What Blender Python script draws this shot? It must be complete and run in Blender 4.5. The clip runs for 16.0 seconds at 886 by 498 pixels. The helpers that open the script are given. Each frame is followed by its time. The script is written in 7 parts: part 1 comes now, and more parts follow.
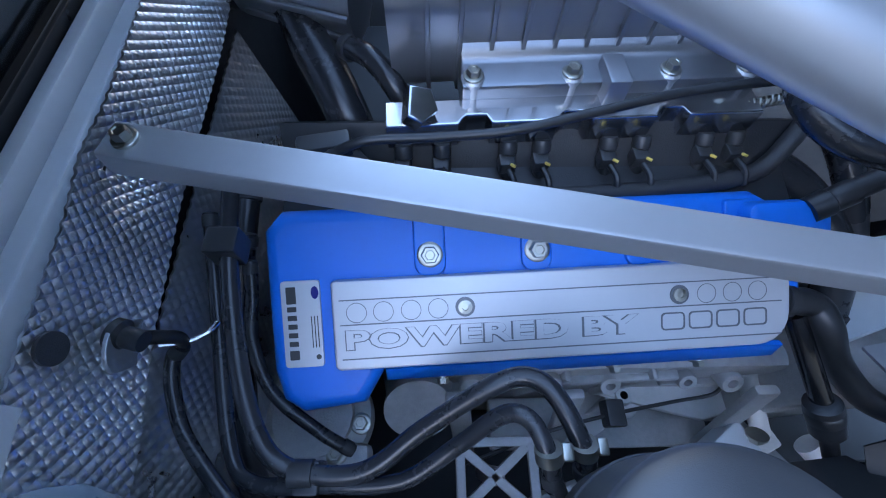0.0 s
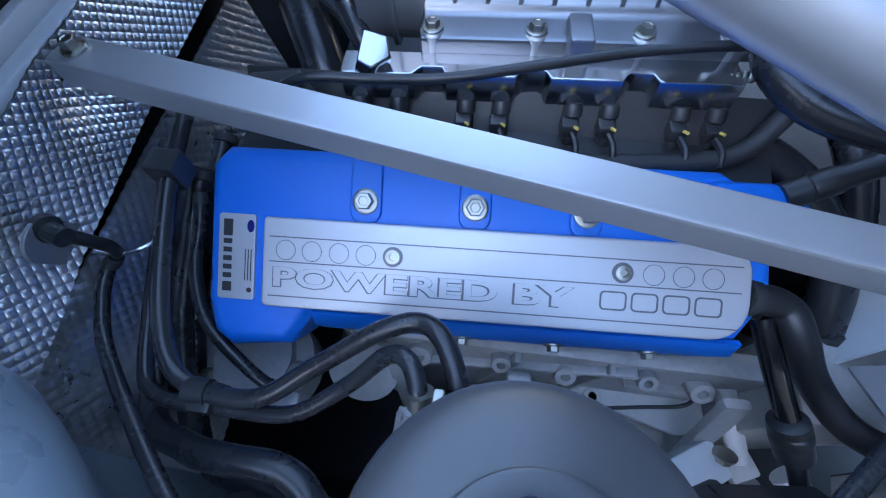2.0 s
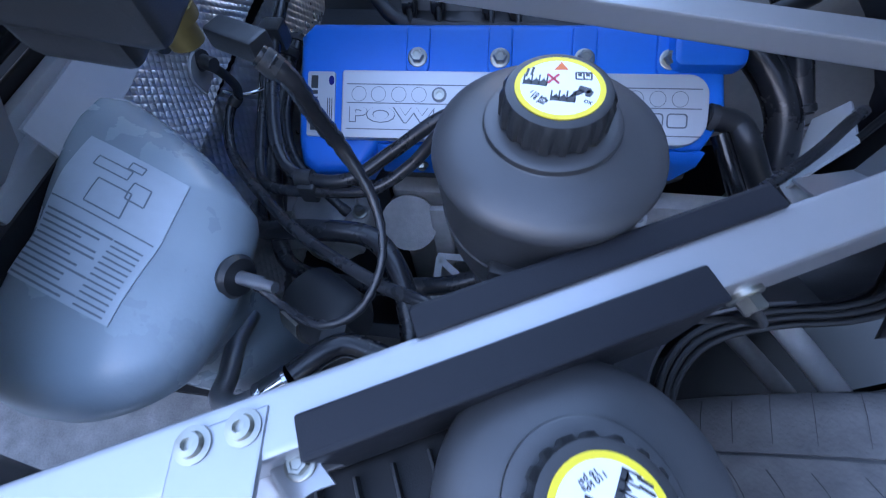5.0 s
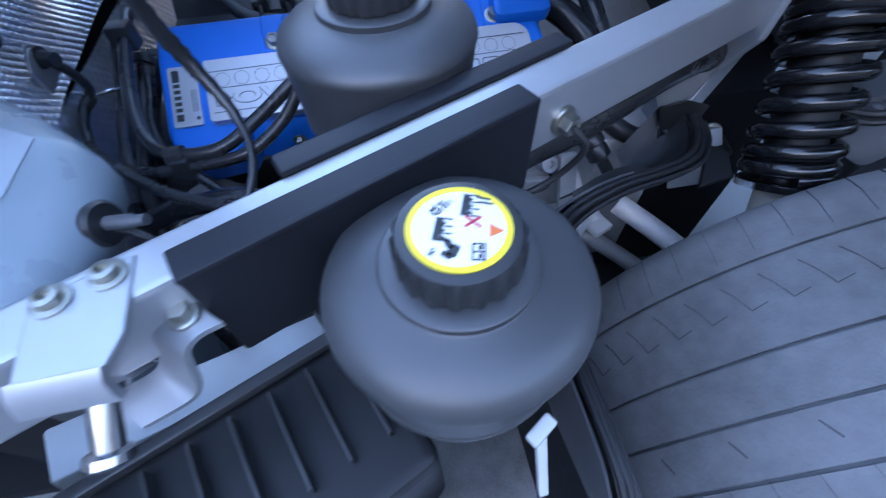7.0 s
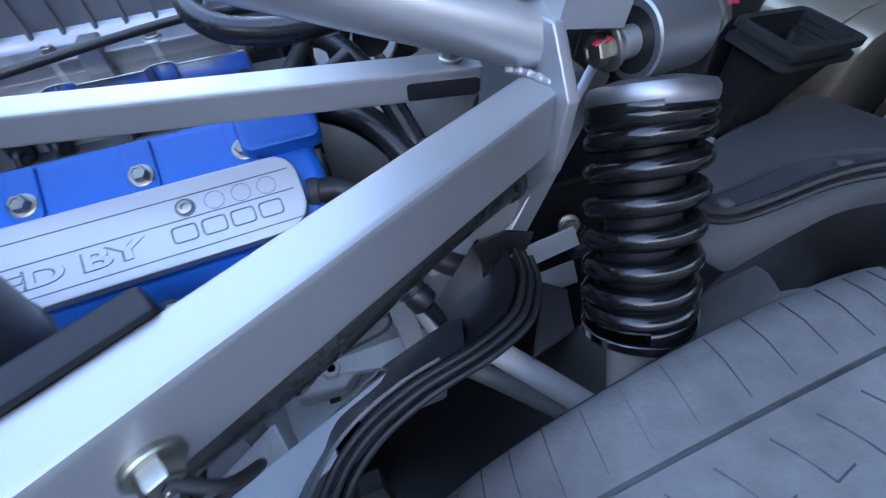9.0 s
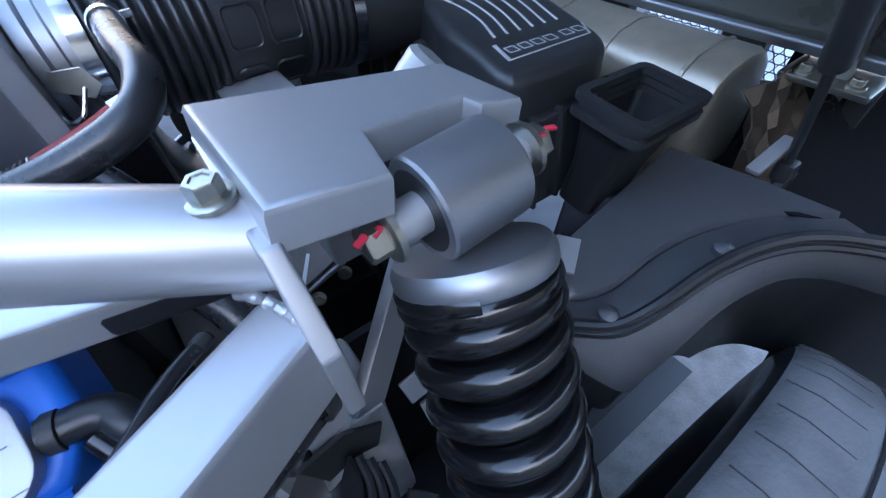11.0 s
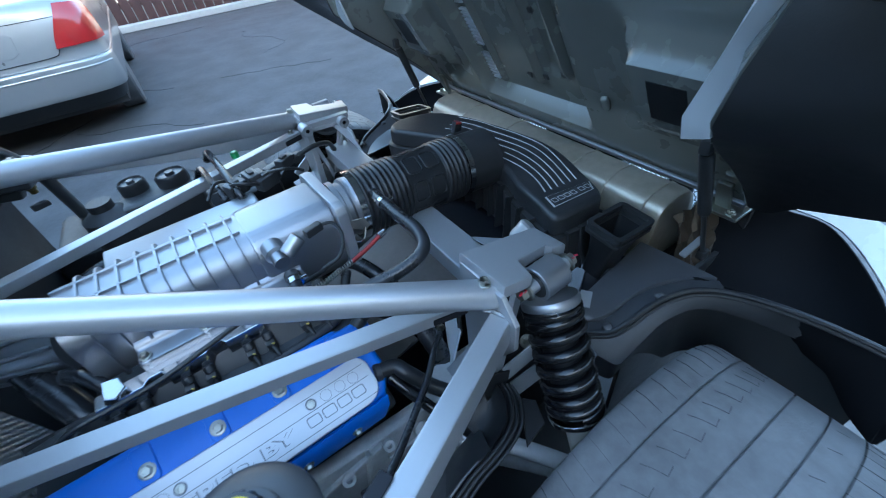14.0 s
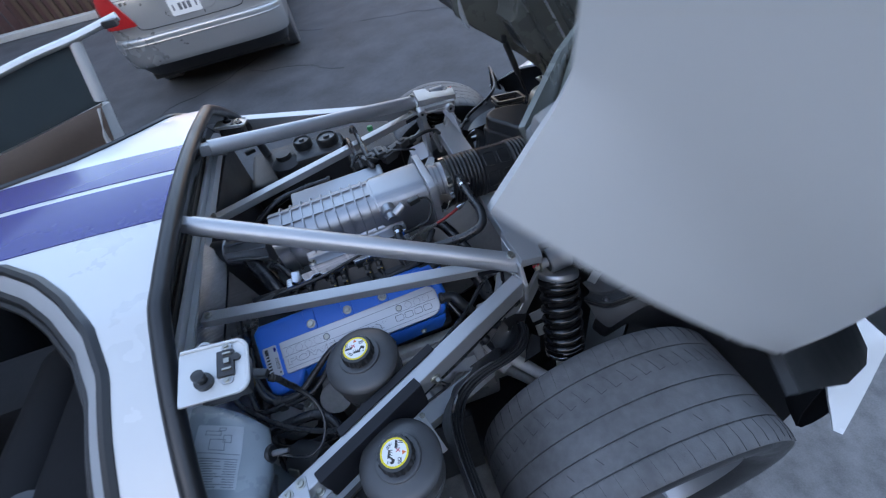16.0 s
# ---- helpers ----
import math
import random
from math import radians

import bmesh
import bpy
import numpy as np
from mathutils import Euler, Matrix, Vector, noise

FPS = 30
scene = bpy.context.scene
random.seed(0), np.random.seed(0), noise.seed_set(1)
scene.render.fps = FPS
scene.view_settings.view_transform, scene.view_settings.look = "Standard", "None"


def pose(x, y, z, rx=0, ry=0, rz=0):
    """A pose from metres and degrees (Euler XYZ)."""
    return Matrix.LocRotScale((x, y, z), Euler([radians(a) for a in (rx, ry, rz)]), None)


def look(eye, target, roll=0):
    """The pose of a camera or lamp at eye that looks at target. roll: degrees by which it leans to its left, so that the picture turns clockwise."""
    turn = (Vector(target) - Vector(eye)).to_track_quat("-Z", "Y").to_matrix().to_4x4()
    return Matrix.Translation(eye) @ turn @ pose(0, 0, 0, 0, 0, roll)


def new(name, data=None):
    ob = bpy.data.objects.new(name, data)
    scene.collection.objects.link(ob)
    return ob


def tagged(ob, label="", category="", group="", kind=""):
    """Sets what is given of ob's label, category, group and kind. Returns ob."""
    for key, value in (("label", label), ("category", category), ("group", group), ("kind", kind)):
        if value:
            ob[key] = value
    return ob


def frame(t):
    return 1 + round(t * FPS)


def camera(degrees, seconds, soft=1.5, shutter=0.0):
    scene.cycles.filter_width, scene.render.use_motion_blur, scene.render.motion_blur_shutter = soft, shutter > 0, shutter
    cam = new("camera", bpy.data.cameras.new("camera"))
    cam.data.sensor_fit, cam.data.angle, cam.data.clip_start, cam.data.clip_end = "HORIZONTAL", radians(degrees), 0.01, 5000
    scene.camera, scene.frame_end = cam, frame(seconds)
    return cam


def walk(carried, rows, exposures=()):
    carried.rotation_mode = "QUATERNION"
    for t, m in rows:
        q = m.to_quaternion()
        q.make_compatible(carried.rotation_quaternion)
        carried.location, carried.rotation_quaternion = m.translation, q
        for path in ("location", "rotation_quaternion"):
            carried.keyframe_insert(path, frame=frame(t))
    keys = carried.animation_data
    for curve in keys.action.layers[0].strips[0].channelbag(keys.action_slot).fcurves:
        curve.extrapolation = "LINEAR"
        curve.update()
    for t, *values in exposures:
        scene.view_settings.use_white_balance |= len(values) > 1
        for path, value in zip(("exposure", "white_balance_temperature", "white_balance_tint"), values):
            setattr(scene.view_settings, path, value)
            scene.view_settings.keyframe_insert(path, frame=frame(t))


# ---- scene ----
cam = camera(94.6, 16.0, soft=1.1, shutter=0.3)
PATH = [
    (0, (-0.744, -0.502, 1.103), (-0.706, 0.392, -0.685), 1.4),
    (0.5, (-0.742, -0.514, 1.111), (-0.744, 0.388, -0.674), 0.7),
    (1, (-0.706, -0.524, 1.104), (-0.77, 0.389, -0.675), -1.0),
    (1.5, (-0.67, -0.531, 1.087), (-0.792, 0.393, -0.683), -2.3),
    (2, (-0.64, -0.537, 1.072), (-0.815, 0.371, -0.702), -3.8),
    (2.5, (-0.613, -0.539, 1.05), (-0.826, 0.342, -0.733), -5.2),
    (3, (-0.598, -0.553, 1.035), (-0.821, 0.293, -0.763), -5.5),
    (3.5, (-0.605, -0.595, 1.046), (-0.848, 0.219, -0.764), -6.8),
    (4, (-0.621, -0.652, 1.07), (-0.872, 0.177, -0.733), -7.2),
    (4.5, (-0.635, -0.713, 1.082), (-0.883, 0.166, -0.697), -7.3),
    (4.7, (-0.64, -0.739, 1.089), (-0.883, 0.162, -0.68), -7.3),
    (6.8, (-0.633, -0.918, 1.045), (-0.549, 0.21, -0.605), -3.5),
    (7, (-0.604, -0.906, 1.037), (-0.469, 0.239, -0.597), -2.9),
    (7.5, (-0.537, -0.864, 1.025), (-0.308, 0.317, -0.573), -2.2),
    (8, (-0.493, -0.828, 1.01), (-0.186, 0.385, -0.551), -2.0),
    (8.5, (-0.437, -0.784, 1.003), (-0.075, 0.456, -0.524), -2.8),
    (9, (-0.376, -0.738, 1.005), (0.05, 0.495, -0.51), -3.3),
    (9.5, (-0.314, -0.7, 0.998), (0.149, 0.509, -0.527), -4.6),
    (9.7, (-0.293, -0.689, 0.994), (0.199, 0.509, -0.53), -4.8),
    (11.8, (-0.201, -0.589, 1.061), (0.614, 0.551, -0.366), -5.0),
    (12, (-0.208, -0.581, 1.084), (0.609, 0.574, -0.329), -5.4),
    (12.5, (-0.232, -0.581, 1.143), (0.581, 0.624, -0.231), -6.0),
    (13, (-0.29, -0.613, 1.195), (0.517, 0.645, -0.133), -6.5),
    (13.5, (-0.38, -0.692, 1.258), (0.412, 0.61, -0.038), -6.9),
    (14, (-0.47, -0.818, 1.348), (0.265, 0.516, 0.052), -8.1),
    (14.5, (-0.503, -0.941, 1.473), (0.143, 0.407, 0.143), -9.0),
    (15, (-0.495, -1.052, 1.571), (0.023, 0.364, 0.257), -10.0),
    (15.5, (-0.494, -1.07, 1.582), (-0.096, 0.367, 0.248), -10.6),
    (15.7, (-0.487, -1.075, 1.588), (-0.154, 0.343, 0.218), -10.1),
    (15.9, (-0.47, -1.081, 1.609), (-0.213, 0.327, 0.212), -11.9),
    (16, (-0.454, -1.078, 1.626), (-0.261, 0.311, 0.2), -13.5),
]
EXPOSURE = [(0, 3.65, 6450, 14), (3, 3.75, 6400, 15), (4.6, 3.55, 6400, 20), (6.9, 3.65, 6200, 19), (7.5, 3.95, 6700, 20), (8.5, 4.0, 6750, 17), (9.6, 3.65, 6900, 16), (12, 4.15, 6650, 13), (13, 3.85, 6600, 12), (14, 3.5, 6350, 0), (14.5, 3.4, 6350, 3), (15, 3.25, 6700, 13), (15.5, 3.05, 7000, 14), (16, 2.8, 7500, 15)]
walk(cam, [(row[0], look(*row[1:])) for row in PATH], EXPOSURE)


# ---- light: an open sky over a yard shaded by an added, unseen wall ----
world = bpy.data.worlds.new("sky")
scene.world = world
world.use_nodes = True
wn = world.node_tree.nodes
sky = wn.new("ShaderNodeTexSky")
sky.sky_type = "NISHITA"
sky.sun_disc = False
sky.sun_elevation, sky.sun_rotation = radians(21), radians(200)
sky.air_density, sky.dust_density, sky.ozone_density = 1.0, 0.6, 1.5
world.node_tree.links.new(sky.outputs[0], wn["Background"].inputs[0])
wn["Background"].inputs[1].default_value = 0.15

sun = new("sun", bpy.data.lights.new("sun", "SUN"))
sun.data.energy, sun.data.angle, sun.data.color = 3.5, radians(0.5), (1.0, 0.93, 0.82)
SUN_FROM = Vector((-math.sin(radians(20)) * math.cos(radians(21)), -math.cos(radians(20)) * math.cos(radians(21)), math.sin(radians(21))))
sun.matrix_world = look(SUN_FROM * 30, (0, 0, 0))


import mathutils

import collections

# ---- building helpers ----
class Geo:
    """A mesh in the making: vertices and faces in world metres."""

    def __init__(self):
        self.v, self.f = [], []

    def add(self, verts, faces, m=None):
        n = len(self.v)
        self.v += [tuple(m @ Vector(p)) if m else tuple(p) for p in verts]
        self.f += [tuple(i + n for i in face) for face in faces]
        return self

    def join(self, other, m=None):
        return self.add(other.v, other.f, m)


def frame_from(origin, ax, ay, az):
    """A matrix with the given axes as columns."""
    m = Matrix.Identity(4)
    for col, a in enumerate((ax, ay, az)):
        for row in range(3):
            m[row][col] = a[row]
    m.translation = origin
    return m


def aim(p0, p1, up=(0, 0, 1)):
    """A frame at p0 whose z runs to p1 and whose y leans to up."""
    z = (Vector(p1) - Vector(p0)).normalized()
    x = Vector(up).cross(z)
    if x.length < 1e-4:
        x = Vector((1, 0, 0)).cross(z)
    x.normalize()
    return frame_from(Vector(p0), x, z.cross(x), z)


def from_bm(bm):
    bm.verts.index_update()
    out = ([tuple(v.co) for v in bm.verts], [tuple(v.index for v in f.verts) for f in bm.faces])
    bm.free()
    return out


def box(sx, sy, sz, bevel=0.0, m=None, seg=2, geo=None):
    """A box about its centre, with rounded edges."""
    bm = bmesh.new()
    bmesh.ops.create_cube(bm, size=1)
    bmesh.ops.scale(bm, vec=(sx, sy, sz), verts=bm.verts)
    if bevel:
        bmesh.ops.bevel(bm, geom=bm.edges[:], offset=min(bevel, min(sx, sy, sz) * 0.49), segments=seg, affect="EDGES", profile=0.5)
    geo = geo or Geo()
    return geo.add(*from_bm(bm), m)


def span(x0, x1, y0, y1, z0, z1, bevel=0.0, geo=None, seg=2):
    """A box between two corners."""
    return box(x1 - x0, y1 - y0, z1 - z0, bevel, Matrix.Translation(((x0 + x1) / 2, (y0 + y1) / 2, (z0 + z1) / 2)), seg, geo)


def bar(p0, p1, w, h, bevel=0.004, up=(0, 0, 1), geo=None):
    """A straight bar from p0 to p1, w wide and h high."""
    m = aim(p0, p1, up)
    n = (Vector(p1) - Vector(p0)).length
    return box(w, h, n, bevel, m @ Matrix.Translation((0, 0, n / 2)), 2, geo)


def prism(outline, depth, bevel=0.0, m=None, geo=None, seg=2, all_edges=False):
    """A flat outline (x, y) pulled up from z = 0 by depth, its upper edges rounded."""
    bm = bmesh.new()
    low = [bm.verts.new((x, y, 0)) for x, y in outline]
    f = bm.faces.new(low)
    top = bmesh.ops.extrude_face_region(bm, geom=[f])["geom"]
    vs = [g for g in top if isinstance(g, bmesh.types.BMVert)]
    bmesh.ops.translate(bm, vec=(0, 0, depth), verts=vs)
    bmesh.ops.recalc_face_normals(bm, faces=bm.faces[:])
    if bevel:
        d = abs(depth) * 0.5
        es = [e for e in bm.edges if all_edges or all(abs(v.co.z - depth) < 1e-6 for v in e.verts)]
        bmesh.ops.bevel(bm, geom=es, offset=min(bevel, d * 1.8), segments=seg, affect="EDGES", profile=0.5)
    geo = geo or Geo()
    return geo.add(*from_bm(bm), m)


def rounded(w, h, r, n=5, cx=0.0, cy=0.0):
    """The outline of a rounded rectangle; r is one radius or four (from lower left, anticlockwise)."""
    rs = r if isinstance(r, (tuple, list)) else (r,) * 4
    out = []
    for k, (sx, sy) in enumerate(((-1, -1), (1, -1), (1, 1), (-1, 1))):
        rr = rs[k]
        for i in range(n + 1):
            a = math.pi + k * math.pi / 2 + i / n * math.pi / 2
            out.append((cx + sx * (w / 2 - rr) + rr * math.cos(a), cy + sy * (h / 2 - rr) + rr * math.sin(a)))
    return out


def lathe(profile, seg=32, m=None, geo=None, ripple=None, caps=True):
    """Turns rows of (radius, z) about z. ripple(angle, k): a factor on the radius of row k."""
    verts, faces = [], []
    n = len(profile)
    for i in range(seg):
        a = 2 * math.pi * i / seg
        for k, (r, z) in enumerate(profile):
            rr = r * (ripple(a, k) if ripple else 1)
            verts.append((rr * math.cos(a), rr * math.sin(a), z))
    for i in range(seg):
        j = (i + 1) % seg
        for k in range(n - 1):
            faces.append((i * n + k, j * n + k, j * n + k + 1, i * n + k + 1))
    caps = caps and profile[0] != profile[-1]
    if caps and profile[0][0] > 1e-6:
        faces.append(tuple(i * n for i in reversed(range(seg))))
    if caps and profile[-1][0] > 1e-6:
        faces.append(tuple(i * n + n - 1 for i in range(seg)))
    geo = geo or Geo()
    return geo.add(verts, faces, m)


def smooth_path(points, step=6):
    """A Catmull-Rom line through the points."""
    p = [Vector(q) for q in points]
    if len(p) < 3:
        return p
    p = [p[0] * 2 - p[1], *p, p[-1] * 2 - p[-2]]
    out = []
    for i in range(1, len(p) - 2):
        for s in range(step):
            t = s / step
            a, b, c, d = p[i - 1 : i + 3]
            out.append(0.5 * (2 * b + (c - a) * t + (2 * a - 5 * b + 4 * c - d) * t * t + (3 * b - a - 3 * c + d) * t**3))
    return out + [p[-2]]


def sweep(points, radius, seg=12, step=6, geo=None, smooth=True, flat=1.0, section=None):
    """A round hose through the points; radius may be a function of the way along (0 to 1)."""
    p = smooth_path(points, step) if smooth else [Vector(q) for q in points]
    verts, faces = [], []
    side = None
    shape = section or [(math.cos(2 * math.pi * k / seg), flat * math.sin(2 * math.pi * k / seg)) for k in range(seg)]
    seg = len(shape)
    for i, q in enumerate(p):
        t = (p[min(i + 1, len(p) - 1)] - p[max(i - 1, 0)]).normalized()
        if side is None:
            side = t.cross(Vector((0, 0, 1)))
            if side.length < 0.05:
                side = t.cross(Vector((0, 1, 0)))
        side = (side - t * side.dot(t)).normalized()
        up = side.cross(t)
        r = radius(i / (len(p) - 1)) if callable(radius) else radius
        verts += [tuple(q + r * (c * side + s * up)) for c, s in shape]
    for i in range(len(p) - 1):
        for k in range(seg):
            j = (k + 1) % seg
            faces.append((i * seg + k, i * seg + j, (i + 1) * seg + j, (i + 1) * seg + k))
    faces.append(tuple(reversed(range(seg))))
    faces.append(tuple(range((len(p) - 1) * seg, len(p) * seg)))
    geo = geo or Geo()
    return geo.add(verts, faces)


def hexbolt(r, h, m, geo=None, washer=1.45, seg=6):
    """A flanged hexagon head on a washer; it stands up along z of m."""
    geo = geo or Geo()
    lathe([(r * washer, 0), (r * washer, h * 0.22), (r * washer * 0.92, h * 0.3), (r * 1.1, h * 0.32)], 20, m, geo)
    lathe([(r, h * 0.3), (r, h * 0.9), (r * 0.88, h), (r * 0.6, h), (r * 0.5, h * 0.93), (0, h * 0.93)], seg, m, geo)
    return geo


def sheet(rows, thick, geo=None):
    """A curved panel: rows of points of equal length, with thickness against its normal."""
    nr, nc = len(rows), len(rows[0])
    pts = [Vector(p) for row in rows for p in row]
    nor = []
    for i in range(nr):
        for j in range(nc):
            du = pts[min(i + 1, nr - 1) * nc + j] - pts[max(i - 1, 0) * nc + j]
            dv = pts[i * nc + min(j + 1, nc - 1)] - pts[i * nc + max(j - 1, 0)]
            nor.append(du.cross(dv).normalized())
    verts = [tuple(p) for p in pts] + [tuple(p - thick * n) for p, n in zip(pts, nor)]
    o = nr * nc
    faces = []
    for i in range(nr - 1):
        for j in range(nc - 1):
            a, b, c, d = i * nc + j, i * nc + j + 1, (i + 1) * nc + j + 1, (i + 1) * nc + j
            faces += [(a, d, c, b), (a + o, b + o, c + o, d + o)]
    rim = [*range(nc), *[i * nc + nc - 1 for i in range(1, nr)], *[(nr - 1) * nc + j for j in range(nc - 2, -1, -1)], *[i * nc for i in range(nr - 2, 0, -1)]]
    for k, a in enumerate(rim):
        b = rim[(k + 1) % len(rim)]
        faces.append((a, b, b + o, a + o))
    geo = geo or Geo()
    return geo.add(verts, faces)


def mesh_of(name, geo, material, base, sharp=40):
    me = bpy.data.meshes.new(name)
    b = Vector(base)
    me.from_pydata([tuple(Vector(p) - b) for p in geo.v], [], geo.f)
    me.materials.append(material)
    me.shade_smooth()
    me.set_sharp_from_angle(angle=radians(sharp))
    return me


def even_shade(ob):
    """Keeps broad faces flat and shades only their rounded edges."""
    md = ob.modifiers.new("even_shade", "WEIGHTED_NORMAL")
    md.keep_sharp, md.weight = True, 80
    return ob


def thing(name, base, label, category, group="", kind=""):
    """An empty at the base of a thing; its parts hang under it."""
    ob = new(name)
    ob.location = base
    ob.empty_display_size = 0.05
    return tagged(ob, label, category, group, kind)


def part(name, geo, material, parent, label="", sharp=40):
    """One mesh under a thing or under a part of it."""
    root = parent
    while root.parent:
        root = root.parent
    ob = even_shade(new(name, mesh_of(name, geo, material, root.location, sharp)))
    ob.parent = parent
    if label:
        ob["label"] = label
    return ob


def solid(name, geo, material, label, category, group="", kind="", base=(0, 0, 0), sharp=40):
    """A thing that is one mesh."""
    ob = even_shade(new(name, mesh_of(name, geo, material, base, sharp)))
    ob.location = base
    return tagged(ob, label, category, group, kind)


def text_geo(words, width, m, depth=0.001, high=None, grow=0.0):
    """Raised lettering in the built-in font, as a mesh."""
    cu = bpy.data.curves.new("words", "FONT")
    cu.body, cu.size, cu.extrude, cu.offset = words, 1.0, 0.0, grow
    cu.resolution_u = 3
    ob = bpy.data.objects.new("words", cu)
    scene.collection.objects.link(ob)
    me = ob.to_mesh()
    xs, ys = [v.co.x for v in me.vertices], [v.co.y for v in me.vertices]
    k = width / (max(xs) - min(xs) - 2 * grow)
    h = high / (max(ys) - min(ys) - 2 * grow) if high else k
    lift = [((v.co.x - min(xs) - grow) * k, (v.co.y - min(ys) - grow) * h, depth) for v in me.vertices]
    n = len(lift)
    faces = [tuple(p.vertices) for p in me.polygons]
    count = collections.Counter(tuple(sorted(e)) for f in faces for e in zip(f, f[1:] + f[:1]))
    rim = [e for f in faces for e in zip(f, f[1:] + f[:1]) if count[tuple(sorted(e))] == 1]
    geo = Geo().add(lift + [(x, y, 0.0) for x, y, _ in lift], faces + [(b, a, a + n, b + n) for a, b in rim], m)
    ob.to_mesh_clear()
    bpy.data.objects.remove(ob)
    bpy.data.curves.remove(cu)
    return geo


# ---- materials ----
def material(name, color, rough=0.5, metal=0.0, vary=0.12, scale=30.0, bump=0.0, bump_scale=200.0, coat=0.0, rough_vary=0.1, dark=None, spec=0.5):
    """A surface with two scales of colour variation, uneven gloss and fine relief, in metres."""
    mt = bpy.data.materials.new(name)
    mt.use_nodes = True
    nt = mt.node_tree
    bs = nt.nodes["Principled BSDF"]
    tc = nt.nodes.new("ShaderNodeTexCoord")
    big = nt.nodes.new("ShaderNodeTexNoise")
    big.inputs["Scale"].default_value, big.inputs["Detail"].default_value = scale * 0.25, 4
    small = nt.nodes.new("ShaderNodeTexNoise")
    small.inputs["Scale"].default_value, small.inputs["Detail"].default_value = scale * 3, 6
    both = nt.nodes.new("ShaderNodeMath")
    both.operation = "MULTIPLY_ADD"
    both.inputs[1].default_value = 0.4
    ramp = nt.nodes.new("ShaderNodeMapRange")
    ramp.inputs["From Min"].default_value, ramp.inputs["From Max"].default_value = 0.4, 1.0
    mix = nt.nodes.new("ShaderNodeMix")
    mix.data_type = "RGBA"
    lo = dark or tuple(c * (1 - vary) for c in color)
    hi = tuple(min(1, c * (1 + vary * 0.6)) for c in color)
    mix.inputs["A"].default_value, mix.inputs["B"].default_value = (*lo, 1), (*hi, 1)
    link = nt.links.new
    for n in (big, small):
        link(tc.outputs["Object"], n.inputs["Vector"])
    link(small.outputs["Fac"], both.inputs[0])
    link(big.outputs["Fac"], both.inputs[2])
    link(both.outputs[0], ramp.inputs["Value"])
    link(ramp.outputs[0], mix.inputs["Factor"])
    link(mix.outputs["Result"], bs.inputs["Base Color"])
    rr = nt.nodes.new("ShaderNodeMapRange")
    rr.inputs["To Min"].default_value, rr.inputs["To Max"].default_value = max(0.02, rough - rough_vary), min(1, rough + rough_vary)
    link(ramp.outputs[0], rr.inputs["Value"])
    link(rr.outputs[0], bs.inputs["Roughness"])
    bs.inputs["Metallic"].default_value = metal
    bs.inputs["Specular IOR Level"].default_value = spec
    bs.inputs["Coat Weight"].default_value = coat
    bs.inputs["Coat Roughness"].default_value = 0.06
    if bump:
        fine = nt.nodes.new("ShaderNodeTexNoise")
        fine.inputs["Scale"].default_value, fine.inputs["Detail"].default_value = bump_scale, 4
        bp = nt.nodes.new("ShaderNodeBump")
        bp.inputs["Strength"].default_value, bp.inputs["Distance"].default_value = bump, 0.002
        link(tc.outputs["Object"], fine.inputs["Vector"])
        link(fine.outputs["Fac"], bp.inputs["Height"])
        link(bp.outputs[0], bs.inputs["Normal"])
    return mt


SILVER = material("silver_powder_coat", (0.42, 0.43, 0.445), 0.42, 0.60, 0.05, 40, 0.02, 900, coat=0.3, rough_vary=0.04)
HOUSING = material("cast_housing", (0.27, 0.28, 0.30), 0.34, 0.9, 0.1, 40, 0.05, 600)
BRUSHED = material("brushed_aluminium", (0.345, 0.355, 0.375), 0.43, 0.9, 0.06, 60, 0.05, 700)
CAST = material("cast_aluminium", (0.46, 0.455, 0.45), 0.5, 0.3, 0.3, 40, 0.4, 500)
CHROME = material("bright_steel", (0.62, 0.63, 0.65), 0.16, 1.0, 0.06, 60)
STEEL = material("zinc_steel", (0.40, 0.395, 0.35), 0.36, 1.0, 0.15, 120)
BLUE = material("blue_crackle_paint", (0.003, 0.15, 0.62), 0.42, 0.0, 0.08, 60, 0.12, 1400)
BLACK = material("black_plastic", (0.030, 0.031, 0.033), 0.36, 0.0, 0.2, 40, 0.12, 1200)
MATT = material("matt_black_plastic", (0.028, 0.029, 0.031), 0.52, 0.0, 0.25, 30, 0.2, 900)
RUBBER = material("black_rubber", (0.018, 0.019, 0.021), 0.36, 0.0, 0.25, 60, 0.1, 800)
HOSE = material("hose_rubber", (0.022, 0.023, 0.026), 0.26, 0.0, 0.25, 60, 0.08, 700)
GLOSS = material("gloss_black_paint", (0.007, 0.007, 0.008), 0.20, 0.0, 0.1, 30, coat=0.1)
TYRE = material("tyre_rubber", (0.125, 0.126, 0.130), 0.58, 0.0, 0.6, 18, 0.4, 260, rough_vary=0.12)
PANEL = material("satin_aluminium", (0.50, 0.51, 0.53), 0.48, 0.55, 0.06, 60, 0.05, 900)
WHITE = material("white_car_paint", (0.56, 0.57, 0.565), 0.25, 0.0, 0.02, 6, coat=0.4)
STRIPE = material("blue_stripe_paint", (0.018, 0.021, 0.17), 0.25, 0.0, 0.04, 6, coat=0.25, spec=0.35)
LINER = material("black_liner_plastic", (0.020, 0.021, 0.023), 0.40, 0.0, 0.3, 20, 0.15, 600)
SHELF = material("dusty_black_plastic", (0.058, 0.060, 0.066), 0.38, 0.0, 0.2, 14, 0.1, 500)
